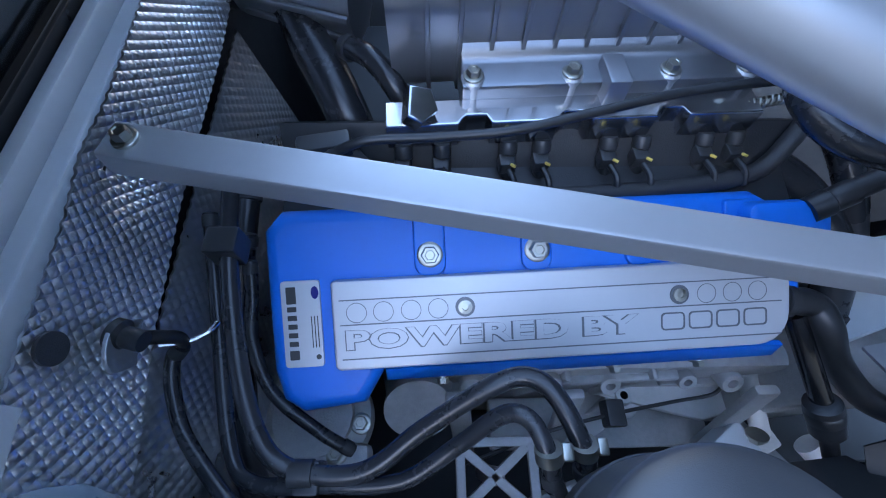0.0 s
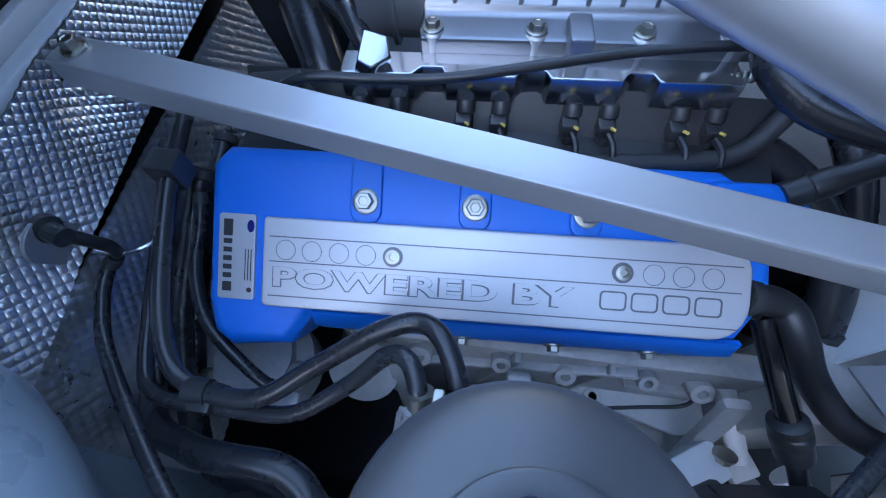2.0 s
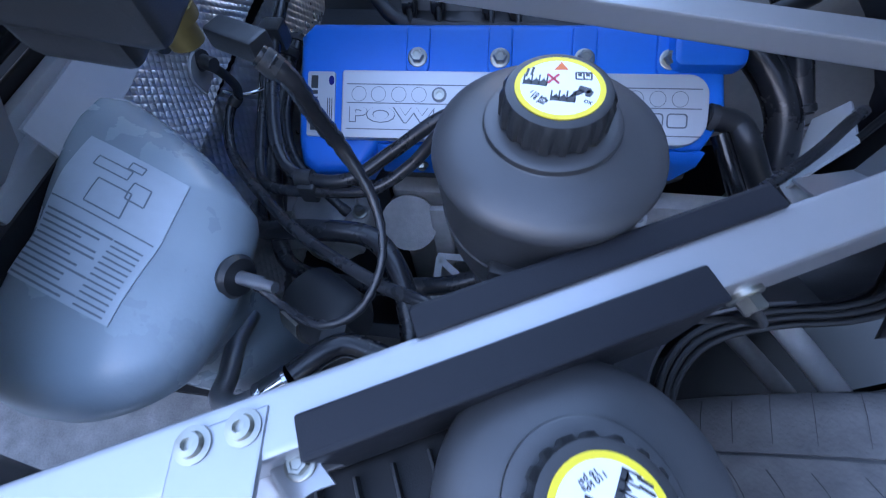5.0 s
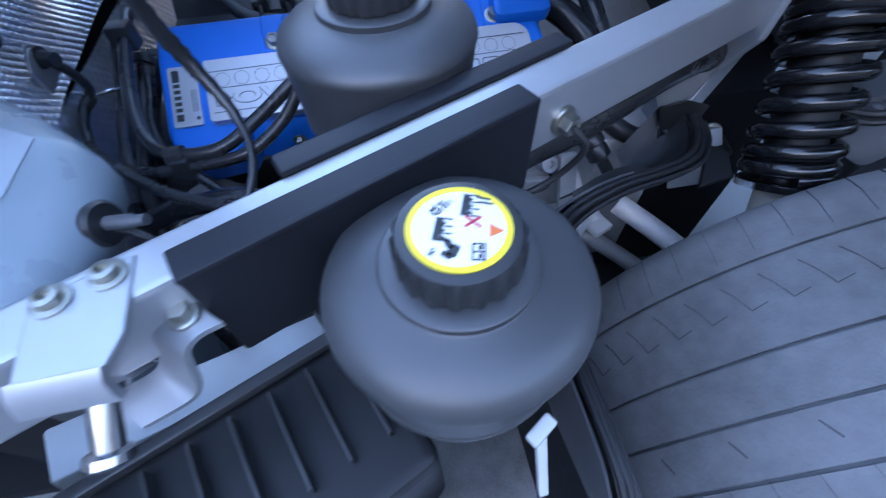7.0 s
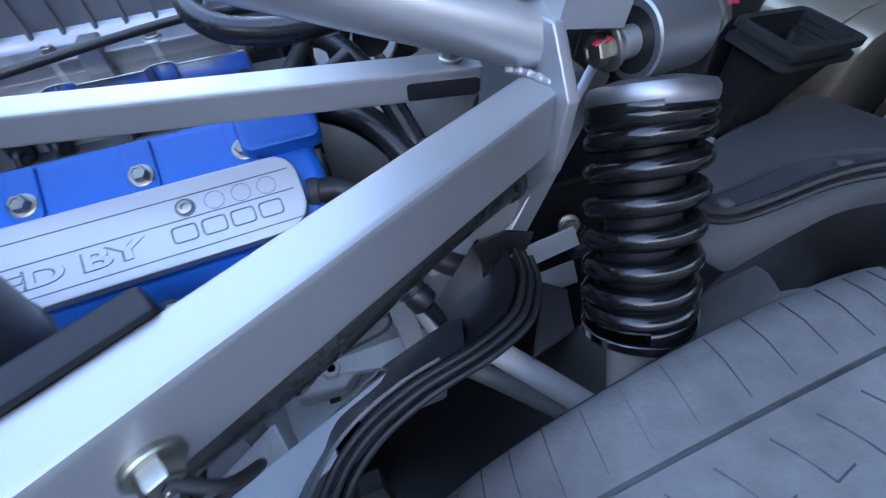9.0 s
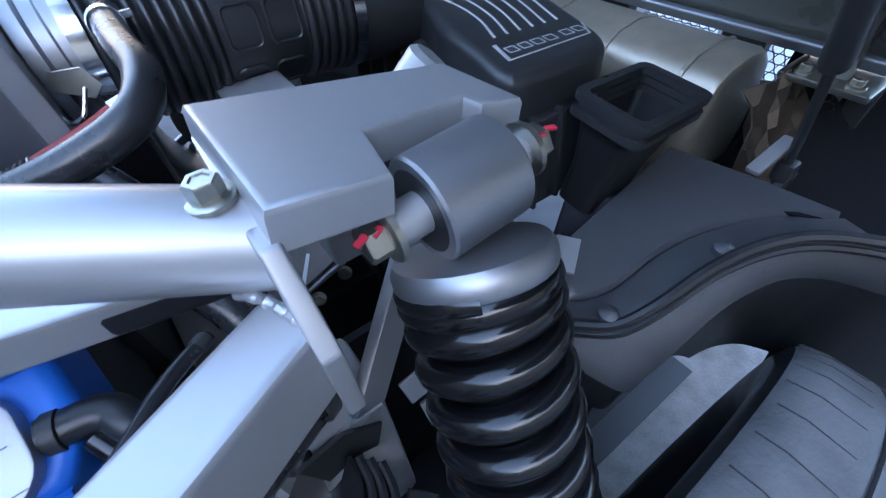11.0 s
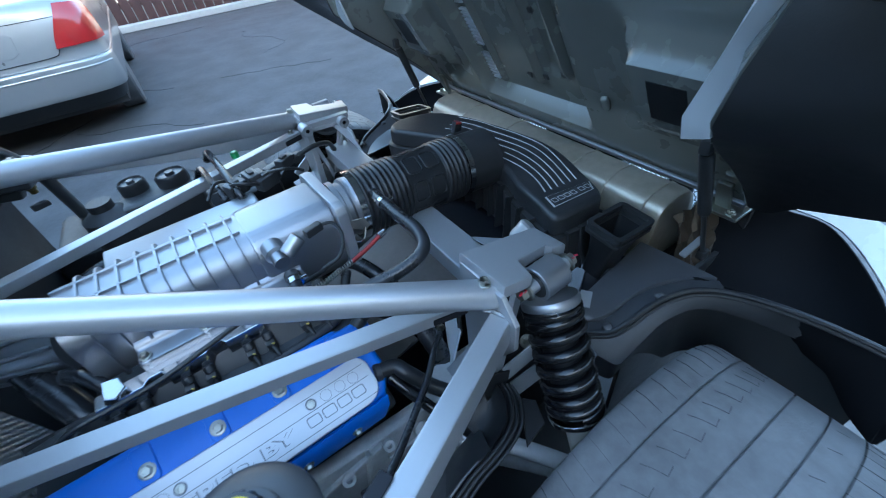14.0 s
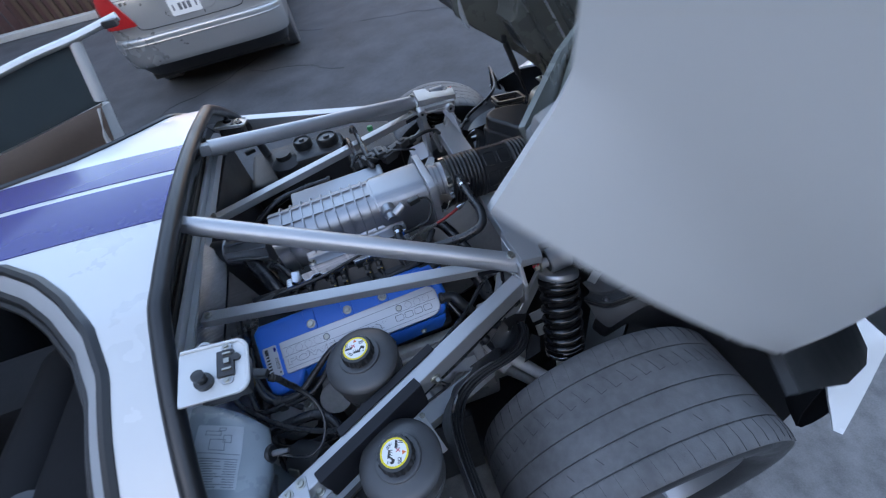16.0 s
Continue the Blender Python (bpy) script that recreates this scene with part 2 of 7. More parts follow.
SLEEVE = material("black_sleeve_plastic", (0.013, 0.014, 0.018), 0.46, 0.0, 0.2, 30, 0.1, 900, spec=0.25)
PALEPAINT = material("pale_grey_paint", (0.60, 0.63, 0.65), 0.42, 0.1, 0.08, 20, 0.04, 300)
SIPE = material("dusty_groove_rubber", (0.042, 0.043, 0.046), 0.65, 0.0, 0.3, 40, spec=0.3)
DEEP = material("deep_black_plastic", (0.012, 0.0125, 0.014), 0.46, 0.0, 0.2, 30, 0.1, 700, spec=0.3)
PITBLACK = material("shaded_recess_black", (0.008, 0.0085, 0.010), 0.85, 0.0, 0.3, 30, 0.2, 900, spec=0.08)
DAMPERGREY = material("dusty_damper_paint", (0.42, 0.39, 0.34), 0.5, 0.1, 0.2, 25, 0.1, 300)
BRASS = material("dull_brass", (0.26, 0.19, 0.07), 0.4, 0.8, 0.3, 60)
ASPHALT = material("asphalt", (0.064, 0.066, 0.070), 0.85, 0.0, 0.6, 9, 0.8, 120)
REDPAINT = material("red_paint", (0.62, 0.03, 0.06), 0.5)
YELLOWPLASTIC = material("yellow_plastic", (0.6, 0.42, 0.08), 0.45)
REDPLASTIC = material("red_plastic", (0.30, 0.025, 0.025), 0.45)


# ---- the yard: asphalt that falls away gently from the car's standing ----
GROUND, STAND = -0.06, 0.019
YARD = [(-300, STAND), (1.2, STAND), (1.7, 0.008), (2.3, -0.02), (2.9, -0.048), (3.5, GROUND), (300, GROUND)]
vs = [(x, y, z) for y, z in YARD for x in (-300, 300)]
solid("ground", Geo().add(vs, [(2 * k, 2 * k + 1, 2 * k + 3, 2 * k + 2) for k in range(len(YARD) - 1)]), ASPHALT, "dark grey patched asphalt yard", "ground", kind="structure")
AGGREGATE = material("worn_concrete", (0.18, 0.176, 0.172), 0.85, 0.0, 0.5, 70, 1.0, 130)
solid("pavement", span(-30, 30, -13.99, -0.2, STAND - 0.05, STAND + 0.004), AGGREGATE, "pale worn concrete apron beside the car", "pavement", kind="structure")


# unseen wall, added to block the sun so that the yard lies in shade
STUCCO = material("grey_stucco", (0.25, 0.21, 0.18), 0.9, 0, 0.15, 4, 0.4, 60)
solid("shade_wall", span(-40, 40, -14.4, -14.0, GROUND, 11.0), STUCCO, "plain grey stucco wall added out of view to shade the yard", "wall", kind="structure")
# cracks that wander over the asphalt
random.seed(5)
CRACK = material("crack_in_asphalt", (0.022, 0.022, 0.024), 0.95)
g = Geo()
for k in range(7):
    x, y, a = random.uniform(-2.5, 3.0), random.uniform(3.6, 9.5), random.uniform(0, 6.28)
    for j in range(random.randint(7, 16)):
        x2, y2 = x + 0.16 * math.cos(a), y + 0.16 * math.sin(a)
        if y2 > 3.6:
            bar((x, y, GROUND + 0.001), (x2, y2, GROUND + 0.001), 0.0035, 0.004, 0, geo=g)
        x, y, a = x2, y2, a + random.uniform(-0.7, 0.7)
solid("crack", g, CRACK, "thin dark cracks running through the asphalt", "crack", kind="stuff")

# walls that close the yard; east and west are unseen, added to limit sky light
BRICKISH = material("brown_render", (0.17, 0.14, 0.12), 0.9, 0, 0.25, 3, 0.4, 40)
PALEGREY = material("pale_grey_render", (0.24, 0.25, 0.26), 0.9, 0, 0.15, 3, 0.3, 40)
solid("wall_north", span(-40, 40, 17.0, 17.4, GROUND, 6.5), PALEGREY, "plain grey house wall beyond the fence", "wall", kind="structure")
solid("wall_east", span(15.0, 15.4, -14.0, 17.0, GROUND, 6.0), BRICKISH, "plain brown wall added out of view to close the yard", "wall", kind="structure")
solid("wall_west", span(-11.4, -11.0, -14.0, 17.0, GROUND, 8.5), BRICKISH, "plain brown wall added out of view to close the yard", "wall", kind="structure")


# ---- the car's fixed structure ----
def mirror(geo):
    """The same shape on the car's other side."""
    return Geo().add([(x, -y, z) for x, y, z in geo.v], [tuple(reversed(f)) for f in geo.f])


# bulkhead behind the cabin, with the sill of the rear window on top
bulk = thing("bulkhead", (-1.02, 0, 0), "silver bulkhead between cabin and engine bay", "bulkhead", kind="structure")
part("panel", span(-1.05, -1.0, -0.72, 0.72, 0.08, 0.845), LINER, bulk)
sill = Geo()
bar((-1.012, -0.66, 0.846), (-1.012, 0.6, 0.872), 0.018, 0.03, 0.003, geo=sill)
bar((-1.034, -0.66, 0.855), (-1.034, 0.6, 0.881), 0.014, 0.036, 0.003, geo=sill)
CHANNEL = material("painted_channel", (0.55, 0.58, 0.61), 0.4, 0.1, 0.08, 30)
part("window_sill", sill, CHANNEL, bulk, "painted silver window sill channel")
part("corner_panel", sheet([[(-0.986, -0.470, 0.895), (-0.984, -0.472, 0.872), (-0.982, -0.474, 0.850)], [(-0.986, -0.515, 0.890), (-0.984, -0.514, 0.868), (-0.982, -0.511, 0.845)], [(-0.988, -0.60, 0.885), (-0.986, -0.60, 0.862), (-0.985, -0.60, 0.84)]], 0.004), CHANNEL, bulk, "pale painted corner panel")
part("gasket", bar((-1.0475, -0.66, 0.87), (-1.0475, 0.6, 0.896), 0.008, 0.02, 0.003), RUBBER, bulk, "black rubber window gasket")

# upper braces: round tubes from the strut towers up to the roof frame
def upper_brace(side):
    t = thing("upper_brace", (-0.22, side * 0.48, 0.87), "round silver tube brace from strut tower to roof", "brace", "upper braces")
    a, b = Vector((-0.2, side * 0.478, 0.879)), Vector((-0.9, side * 0.19, 1.068))
    part("tube", sweep([a, a.lerp(b, 0.5), b], 0.024, 20, 2), SILVER, t)
    d = (b - a).normalized()
    part("clevis", bar(b - d * 0.02, b + d * 0.03, 0.03, 0.035, 0.006), SILVER, t)
    part("bolt", hexbolt(0.0075, 0.011, frame_from(a + d * 0.02 + Vector((0, 0, 0.0225)), (1, 0, 0), (0, 1, 0), (0, 0, 1))), STEEL, t, "zinc flange bolt")
    return t


upper_brace(-1)
upper_brace(1)


def flat_brace(p0, p1, wide, high, label):
    t = thing("flat_brace", p0, label, "brace", "flat braces")
    a, b = Vector(p0), Vector(p1)
    d = (b - a).normalized()
    part("channel", bar(a - d * 0.015, b + d * 0.02, wide, high, 0.004), SILVER, t)
    part("slot", bar(b - d * 0.046 - Vector((0, 0, 0.003)), b + d * 0.018 - Vector((0, 0, 0.003)), wide + 0.002, high * 0.68, 0.004), SLEEVE, t, "dark bar painted as the shaded slot in the clevis end")
    for q, s in ((a, 1), (b, -1)):
        part("bolt", hexbolt(0.0068, 0.010, frame_from(q + Vector((0, 0, high / 2)) + d * 0.004 * s, (1, 0, 0), (0, 1, 0), (0, 0, 1))), STEEL, t, "zinc flange bolt")
    return t


flat_brace((-0.972, -0.292, 0.857), (-0.247, -0.424, 0.838), 0.034, 0.026, "flat silver channel brace over the cylinder head")
flat_brace((-0.985, 0.115, 0.872), (-0.24, 0.43, 0.85), 0.034, 0.026, "flat silver channel brace beside the supercharger")

# side rails from tower to sill, square tube
RAIL_D = Vector((-0.894, -0.447, 0.006)).normalized()


def rail_point(s, side_off=0.0, up=0.0):
    """A point s metres forward along the near side rail's centre line."""
    return Vector((-0.215, -0.4985, 0.834)) + RAIL_D * s + Vector((0.447, -0.894, 0)) * side_off + Vector((0, 0, up))


rail = thing("side_rail", rail_point(0), "square silver side rail with black protective sleeve", "rail", "side rails")
part("tube", bar(rail_point(0.0, 0.0045), rail_point(0.86, 0.0045), 0.036, 0.055, 0.0055), SILVER, rail)
sleeve = Geo()
bar(rail_point(0.338, 0.0265, -0.012), rail_point(0.582, 0.0265, -0.012), 0.007, 0.088, 0.003, geo=sleeve)
bar(rail_point(0.338, 0.018, 0.0295), rail_point(0.582, 0.018, 0.0295), 0.024, 0.005, 0.002, geo=sleeve)
part("sleeve", sleeve, SLEEVE, rail, "matt black plastic sleeve")
sleeve = Geo()
bar(rail_point(0.266, -0.0265, -0.012), rail_point(0.51, -0.0265, -0.012), 0.007, 0.088, 0.003, geo=sleeve)
bar(rail_point(0.266, -0.019, 0.0295), rail_point(0.51, -0.019, 0.0295), 0.018, 0.005, 0.002, geo=sleeve)
part("sleeve", sleeve, SLEEVE, rail, "matt black plastic sleeve")
part("bolt", hexbolt(0.0085, 0.014, aim(rail_point(0.302, 0.0225, -0.006), rail_point(0.302, 0.1, -0.006))), STEEL, rail, "zinc flange bolt")
part("weld", sweep([rail_point(0.004, -0.024, 0.028), rail_point(0.002, -0.008, 0.0295), rail_point(0.003, 0.008, 0.029), rail_point(0.004, 0.0235, 0.0275), rail_point(0.005, 0.0245, 0.010), rail_point(0.004, 0.0245, -0.02)], lambda t: 0.0030 + 0.0004 * math.sin(t * 61) + 0.0003 * math.sin(t * 143), 8, 12), SILVER, rail, "rough weld bead")
far = thing("side_rail", (-0.2, 0.49, 0.83), "square silver side rail on the far side", "rail", "side rails")
part("tube", mirror(bar(rail_point(0.0), rail_point(0.86), 0.045, 0.055, 0.005)), SILVER, far)


# strut towers: cast aluminium brackets
def tower(side):
    fix = (lambda g: g) if side < 0 else mirror
    t = thing("strut_tower", (-0.13, side * 0.45, 0.6), "cast silver strut tower bracket", "bracket", "strut towers")
    top = [(-0.213, -0.398), (-0.144, -0.402), (-0.059, -0.408), (-0.051, -0.475), (-0.079, -0.472), (-0.082, -0.459), (-0.147, -0.466), (-0.155, -0.505), (-0.208, -0.503)]
    m = Matrix.Translation((-0.2, 0, 0.893)) @ Matrix.Rotation(radians(8.0), 4, "Y") @ Matrix.Translation((0.2, 0, 0))
    part("top_plate", fix(prism(top, 0.022, 0.004, m)), SILVER, t)
    if side > 0:
        for a, b, w in (((-0.20, 0.885), (-0.075, 0.885), 0.016), ((-0.203, 0.885), (-0.212, 0.60), 0.018), ((-0.21, 0.872), (-0.105, 0.872), 0.012), ((-0.098, 0.865), (-0.165, 0.69), 0.014), ((-0.21, 0.872), (-0.165, 0.69), 0.012), ((-0.092, 0.865), (-0.085, 0.60), 0.018), ((-0.17, 0.70), (-0.085, 0.745), 0.012), ((-0.21, 0.64), (-0.085, 0.62), 0.014)):
            web = bar((a[0], -0.385, a[1]), (b[0], -0.375, b[1]), 0.024, w, 0.003, up=(-(b[1] - a[1]), 0, b[0] - a[0]))
            part("rib", fix(web), SILVER, t)
        for x, z in ((-0.212, 0.883), (-0.100, 0.873)):
            part("boss", fix(lathe([(0.006, 0.034), (0.006, 0.0375), (0.015, 0.0375), (0.017, 0.034), (0.017, 0.0)], 24, aim((x, -0.385, z), (x, -0.3, z)))), SILVER, t)
            part("bolt_hole", fix(lathe([(0.006, 0.0345), (0, 0.0345)], 14, aim((x, -0.385, z), (x, -0.3, z)))), BLACK, t)
        part("blade", fix(bar((-0.095, -0.34, 0.855), (-0.075, -0.335, 0.73), 0.05, 0.006, 0.002, up=(1, 0, 0.15))), SILVER, t)
    part("gusset_plate", fix(sheet([[(-0.142, -0.403, 0.884), (-0.098, -0.405, 0.884)], [(-0.118, -0.335, 0.842), (-0.096, -0.335, 0.842)], [(-0.094, -0.268, 0.802), (-0.0925, -0.268, 0.802)]], 0.003)), SILVER, t)
    face = [(-0.399, 0.900), (-0.40, 0.60), (-0.44, 0.60), (-0.495, 0.74), (-0.533, 0.80), (-0.536, 0.86), (-0.504, 0.900)]
    part("front_plate", fix(prism(face, 0.01, 0.002, frame_from((-0.2135, 0, 0), (0, 1, 0), (0, 0, 1), (1, 0, 0)), all_edges=True)), SILVER, t)
    part("gusset", fix(bar((-0.07, -0.40, 0.80), (-0.20, -0.47, 0.66), 0.012, 0.05, 0.003)), SILVER, t)
    part("gusset_plate", fix(sheet([[(-0.268, -0.479, 0.716), (-0.250, -0.482, 0.682)], [(-0.238, -0.486, 0.735), (-0.236, -0.485, 0.693)], [(-0.205, -0.490, 0.755), (-0.218, -0.488, 0.705)]], 0.004)), SILVER, t)
    part("gusset_plate", fix(sheet([[(-0.178, -0.256, 0.612), (-0.255, -0.395, 0.615)], [(-0.165, -0.270, 0.660), (-0.212, -0.375, 0.690)]], 0.004)), PALEPAINT, t, "pale painted web")
    part("gusset_plate", fix(sheet([[(-0.272, -0.408, 0.652), (-0.284, -0.468, 0.690)], [(-0.205, -0.400, 0.668), (-0.212, -0.462, 0.705)]], 0.004)), SILVER, t)
    if side < 0:
        part("boss", fix(lathe([(0.013, -0.02), (0.016, -0.015), (0.016, 0.016), (0.012, 0.020), (0, 0.020)], 24, aim((-0.07, -0.392, 0.88), (-0.03, -0.41, 0.93)))), SILVER, t)
    return t


tower(-1)
tower(1)
solid("cross_beam", bar((-0.128, -0.40, 0.778), (-0.128, 0.40, 0.778), 0.078, 0.045, 0.006), SILVER, "silver box beam across between the strut towers", "beam")


# damper with coil spring
def damper(side):
    top, low = Vector((-0.1135, side * 0.507, 0.834)), Vector((-0.145, side * 0.615, 0.660))
    t = thing("spring_damper", low, "black coil spring damper with silver top mount", "damper", "spring dampers")
    m = aim(low, top)
    n = (top - low).length
    part("body", lathe([(0.021, -0.16), (0.021, 0.01), (0.030, 0.012), (0.031, n * 0.5), (0.030, n * 0.85), (0.018, n * 0.9)], 24, m), DEEP, t, "black dust boot over the damper rod")
    part("tube", lathe([(0.0248, -0.17), (0.0248, -0.012)], 28, m), DAMPERGREY, t, "bare steel damper tube")
    # dead coils close together at the foot, then wide open ones
    heights = [0.008, 0.019, 0.039, 0.065, 0.094, 0.123, 0.152, 0.177, 0.191, 0.197]
    face = m.to_3x3().inverted() @ Vector((-0.5, side * 0.85, 0.1))
    phase, coil = math.atan2(face.y, face.x), []
    for k in range(0, 9 * 28 + 1):
        i = min(8, k // 28)
        h = heights[i] + (heights[i + 1] - heights[i]) * (k / 28 - i)
        coil.append(m @ Vector((0.0405 * math.cos(phase + 2 * math.pi * k / 28), 0.0405 * math.sin(phase + 2 * math.pi * k / 28), h * (n - 0.006) / 0.205)))
    part("spring", sweep(coil, 0.0098, 12, 1, smooth=False), GLOSS, t, "gloss black coil spring")
    part("seat", lathe([(0.02, -0.012), (0.048, -0.008), (0.0495, 0.0), (0.047, 0.002), (0.02, 0.003)], 36, m), CHROME, t, "silver spring seat ring")
    part("cap", lathe([(0.03, n - 0.014), (0.0475, n - 0.013), (0.049, n - 0.009), (0.049, n - 0.002), (0.046, n + 0.003), (0.025, n + 0.008), (0, n + 0.009)], 48, m), BRUSHED, t, "pressed aluminium spring cap")
    eye = Vector((-0.112, side * 0.496, 0.873))
    ax = Vector((0.998, -side * 0.035, 0.045)).normalized()
    part("bushing", lathe([(0.0225, -0.026), (0.028, -0.026), (0.0295, -0.0245), (0.0295, 0.0245), (0.028, 0.026), (0.0225, 0.026), (0.0225, -0.026)], 40, aim(eye, eye + ax)), BRUSHED, t, "turned aluminium bushing")
    part("rubber", lathe([(0.010, -0.0255), (0.0232, -0.0262), (0.0232, 0.0262), (0.010, 0.0255)], 28, aim(eye, eye + ax)), RUBBER, t)
    for q in (-1, 1):
        part("spacer", lathe([(0.0115, 0.021), (0.0115, 0.040), (0.010, 0.044), (0, 0.044)], 20, aim(eye, eye + ax * q)), SILVER, t)
        b = hexbolt(0.0115, 0.016, aim(eye + ax * q * 0.044, eye + ax * q), washer=1.45)
        bolt = part("bolt", b, STEEL, t, "zinc hexagon bolt")
        mk = Geo()
        for e in (0, 1):
            bar(eye + ax * q * (0.05 + 0.008 * e) + Vector((0, side * 0.004, 0.0098)), eye + ax * q * (0.056 + 0.009 * e) + Vector((0, side * 0.006, 0.0085)), 0.004, 0.0015, 0.0004, geo=mk)
        part("paint_mark", mk, REDPAINT, bolt, "red paint check mark")
    return t


damper(-1)
damper(1)


# ---- engine ----
CO = Vector((-0.6406, -0.367, 0.7305))
CA = Vector((0.9989, 0.0454, -0.010)).normalized()
CC = Vector((0.0393, -0.8651, -0.50)).normalized()
CN = CC.cross(CA) if CC.cross(CA).z > 0 else CA.cross(CC)
# x along the engine, y up the slope, z out of the cover
COVER = frame_from(CO, CA, -CC, CN)


def on_cover(a, c, n=0.0, lift=None):
    return COVER @ Matrix.Translation((a, -c, n))


vc = thing("valve_cover", (-0.64, -0.38, 0.66), "bright blue valve cover on the engine's cylinder head", "valve cover", "valve covers")
outline = [(-0.262, 0.074), (-0.245, 0.092), (0.215, 0.092), (0.262, 0.066), (0.268, -0.02), (0.24, -0.062), (0.0, -0.062), (-0.155, -0.064), (-0.176, -0.098), (-0.236, -0.104), (-0.255, -0.09), (-0.262, -0.06)]
part("shell", prism(outline, 0.075, 0.014, COVER @ Matrix.Translation((0, 0, -0.075)), seg=4), BLUE, vc)
for x in (-0.75, -0.648, -0.547, -0.448):
    part("boss", prism(rounded(0.03, 0.06, (0.012, 0.012, 0.004, 0.004), 4), 0.006, 0.003, on_cover(x + 0.643, -0.054, -0.002)), BLUE, vc)
part("raised_end", prism(rounded(0.085, 0.05, 0.012, 4), 0.022, 0.01, on_cover(0.235, -0.056, -0.002)), BLUE, vc)
for x in (-0.75, -0.648, -0.547, -0.448):
    part("bolt", hexbolt(0.0085, 0.011, on_cover(x + 0.643, -0.045, 0.002)), STEEL, vc, "zinc flange bolt")
cp = part("coil_panel", prism([(x, -y) for x, y in reversed(rounded(0.438, 0.084, (0.004, 0.024, 0.032, 0.006), 6, 0.0195, 0.0165))], 0.014, 0.003, COVER @ Matrix.Translation((0, 0, -0.001))), PANEL, vc, "brushed silver coil panel with raised lettering")
SHADOWGREY = material("shadow_and_print_grey", (0.15, 0.155, 0.17), 0.5, 0.5)
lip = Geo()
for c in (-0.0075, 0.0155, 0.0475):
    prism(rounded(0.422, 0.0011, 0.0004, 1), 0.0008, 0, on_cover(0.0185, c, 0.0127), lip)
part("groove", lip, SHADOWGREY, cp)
part("outline", text_geo("POWERED BY", 0.272, on_cover(-0.1865, 0.0385, 0.0127), 0.0005, 0.0172, 0.052), SHADOWGREY, cp, "dark edge painted as the shadow round the lettering")
part("lettering", text_geo("POWERED BY", 0.272, on_cover(-0.1865, 0.0380, 0.0127), 0.0011, 0.0172, 0.026), PANEL, cp, "raised silver capital letters")
marks = Geo()
for k in range(4):
    o = rounded(0.0235, 0.0172, 0.004, 3)
    i = rounded(0.0205, 0.0142, 0.003, 3)
    n = len(o)
    geo_v = [(x, y, z) for z in (0, 0.0008) for ring in (o, i) for x, y in ring]
    fs = []
    for j in range(n):
        h = (j + 1) % n
        fs += [(2 * n + j, 2 * n + h, 3 * n + h, 3 * n + j), (j, h, 2 * n + h, 2 * n + j), (n + h, n + j, 3 * n + j, 3 * n + h)]
    marks.add(geo_v, fs, on_cover(0.121 + 0.0272 * k, 0.0296, 0.0127))
part("mark", marks, SHADOWGREY, cp, "row of plain maker marks drawn by dark shadow rims")
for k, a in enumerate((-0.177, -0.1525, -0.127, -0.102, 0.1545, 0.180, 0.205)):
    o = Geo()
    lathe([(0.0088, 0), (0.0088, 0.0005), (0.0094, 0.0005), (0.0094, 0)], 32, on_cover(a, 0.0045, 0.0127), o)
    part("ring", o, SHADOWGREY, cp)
part("skirt", sheet([[tuple(COVER @ Vector(p)) for p in r] for r in ([(x, -0.060, -0.004) for x in (-0.155, 0.0, 0.12, 0.242)], [(x, -0.072, -0.012) for x in (-0.155, 0.0, 0.12, 0.238)], [(x, -0.084, -0.05) for x in (-0.155, 0.0, 0.12, 0.225)])][::-1], 0.006), BLUE, vc, "lower blue skirt of the cover")
for x in (-0.10, -0.01, 0.08, 0.17):
    part("skirt_pad", prism(rounded(0.03, 0.03, 0.006, 3), 0.006, 0.002, frame_from(COVER @ Vector((x, -0.076, -0.026)), CA, (COVER.to_3x3() @ Vector((0, 0.3, 0.95))), (COVER.to_3x3() @ Vector((0, -0.95, 0.3))))), BLUE, vc)
    part("bolt", hexbolt(0.006, 0.008, frame_from(COVER @ Vector((x, -0.082, -0.024)), CA, (COVER.to_3x3() @ Vector((0, 0.3, 0.95))), (COVER.to_3x3() @ Vector((0, -0.95, 0.3))))), STEEL, vc)
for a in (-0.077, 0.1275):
    part("counterbore", lathe([(0.0092, 0.0), (0.0092, 0.0012), (0, 0.0012)], 24, on_cover(a, 0.0043, 0.0127)), SHADOWGREY, cp, "dark disc painted as the shaded recess round the screw")
for a in (-0.077, 0.1275):
    g = Geo()
    lathe([(0.0066, 0), (0.0066, 0.003), (0.0032, 0.0034), (0.003, 0.0014), (0, 0.0014)], 18, on_cover(a, 0.0043, 0.0127), g)
    part("screw", g, STEEL, cp, "recessed socket screw")
badge = part("badge", prism(rounded(0.036, 0.082, 0.003, 3), 0.0035, 0.001, on_cover(-0.2295, 0.0145, 0.0)), PANEL, vc, "silver badge plate with dark bars")
g = Geo()
prism(rounded(0.009, 0.016, 0.0005, 1), 0.0004, 0, on_cover(-0.238, -0.013, 0.0034), g)
prism(rounded(0.009, 0.009, 0.0005, 1), 0.0004, 0, on_cover(-0.238, 0.0435, 0.0034), g)
for k in range(5):
    prism(rounded(0.0085, 0.0048, 0.0004, 1), 0.0004, 0, on_cover(-0.238, 0.0 + 0.0082 * k, 0.0034), g)
for k in range(3):
    prism(rounded(0.0009, 0.03, 0.0002, 1), 0.0003, 0, on_cover(-0.2205 + 0.0028 * k, 0.022, 0.0034), g)
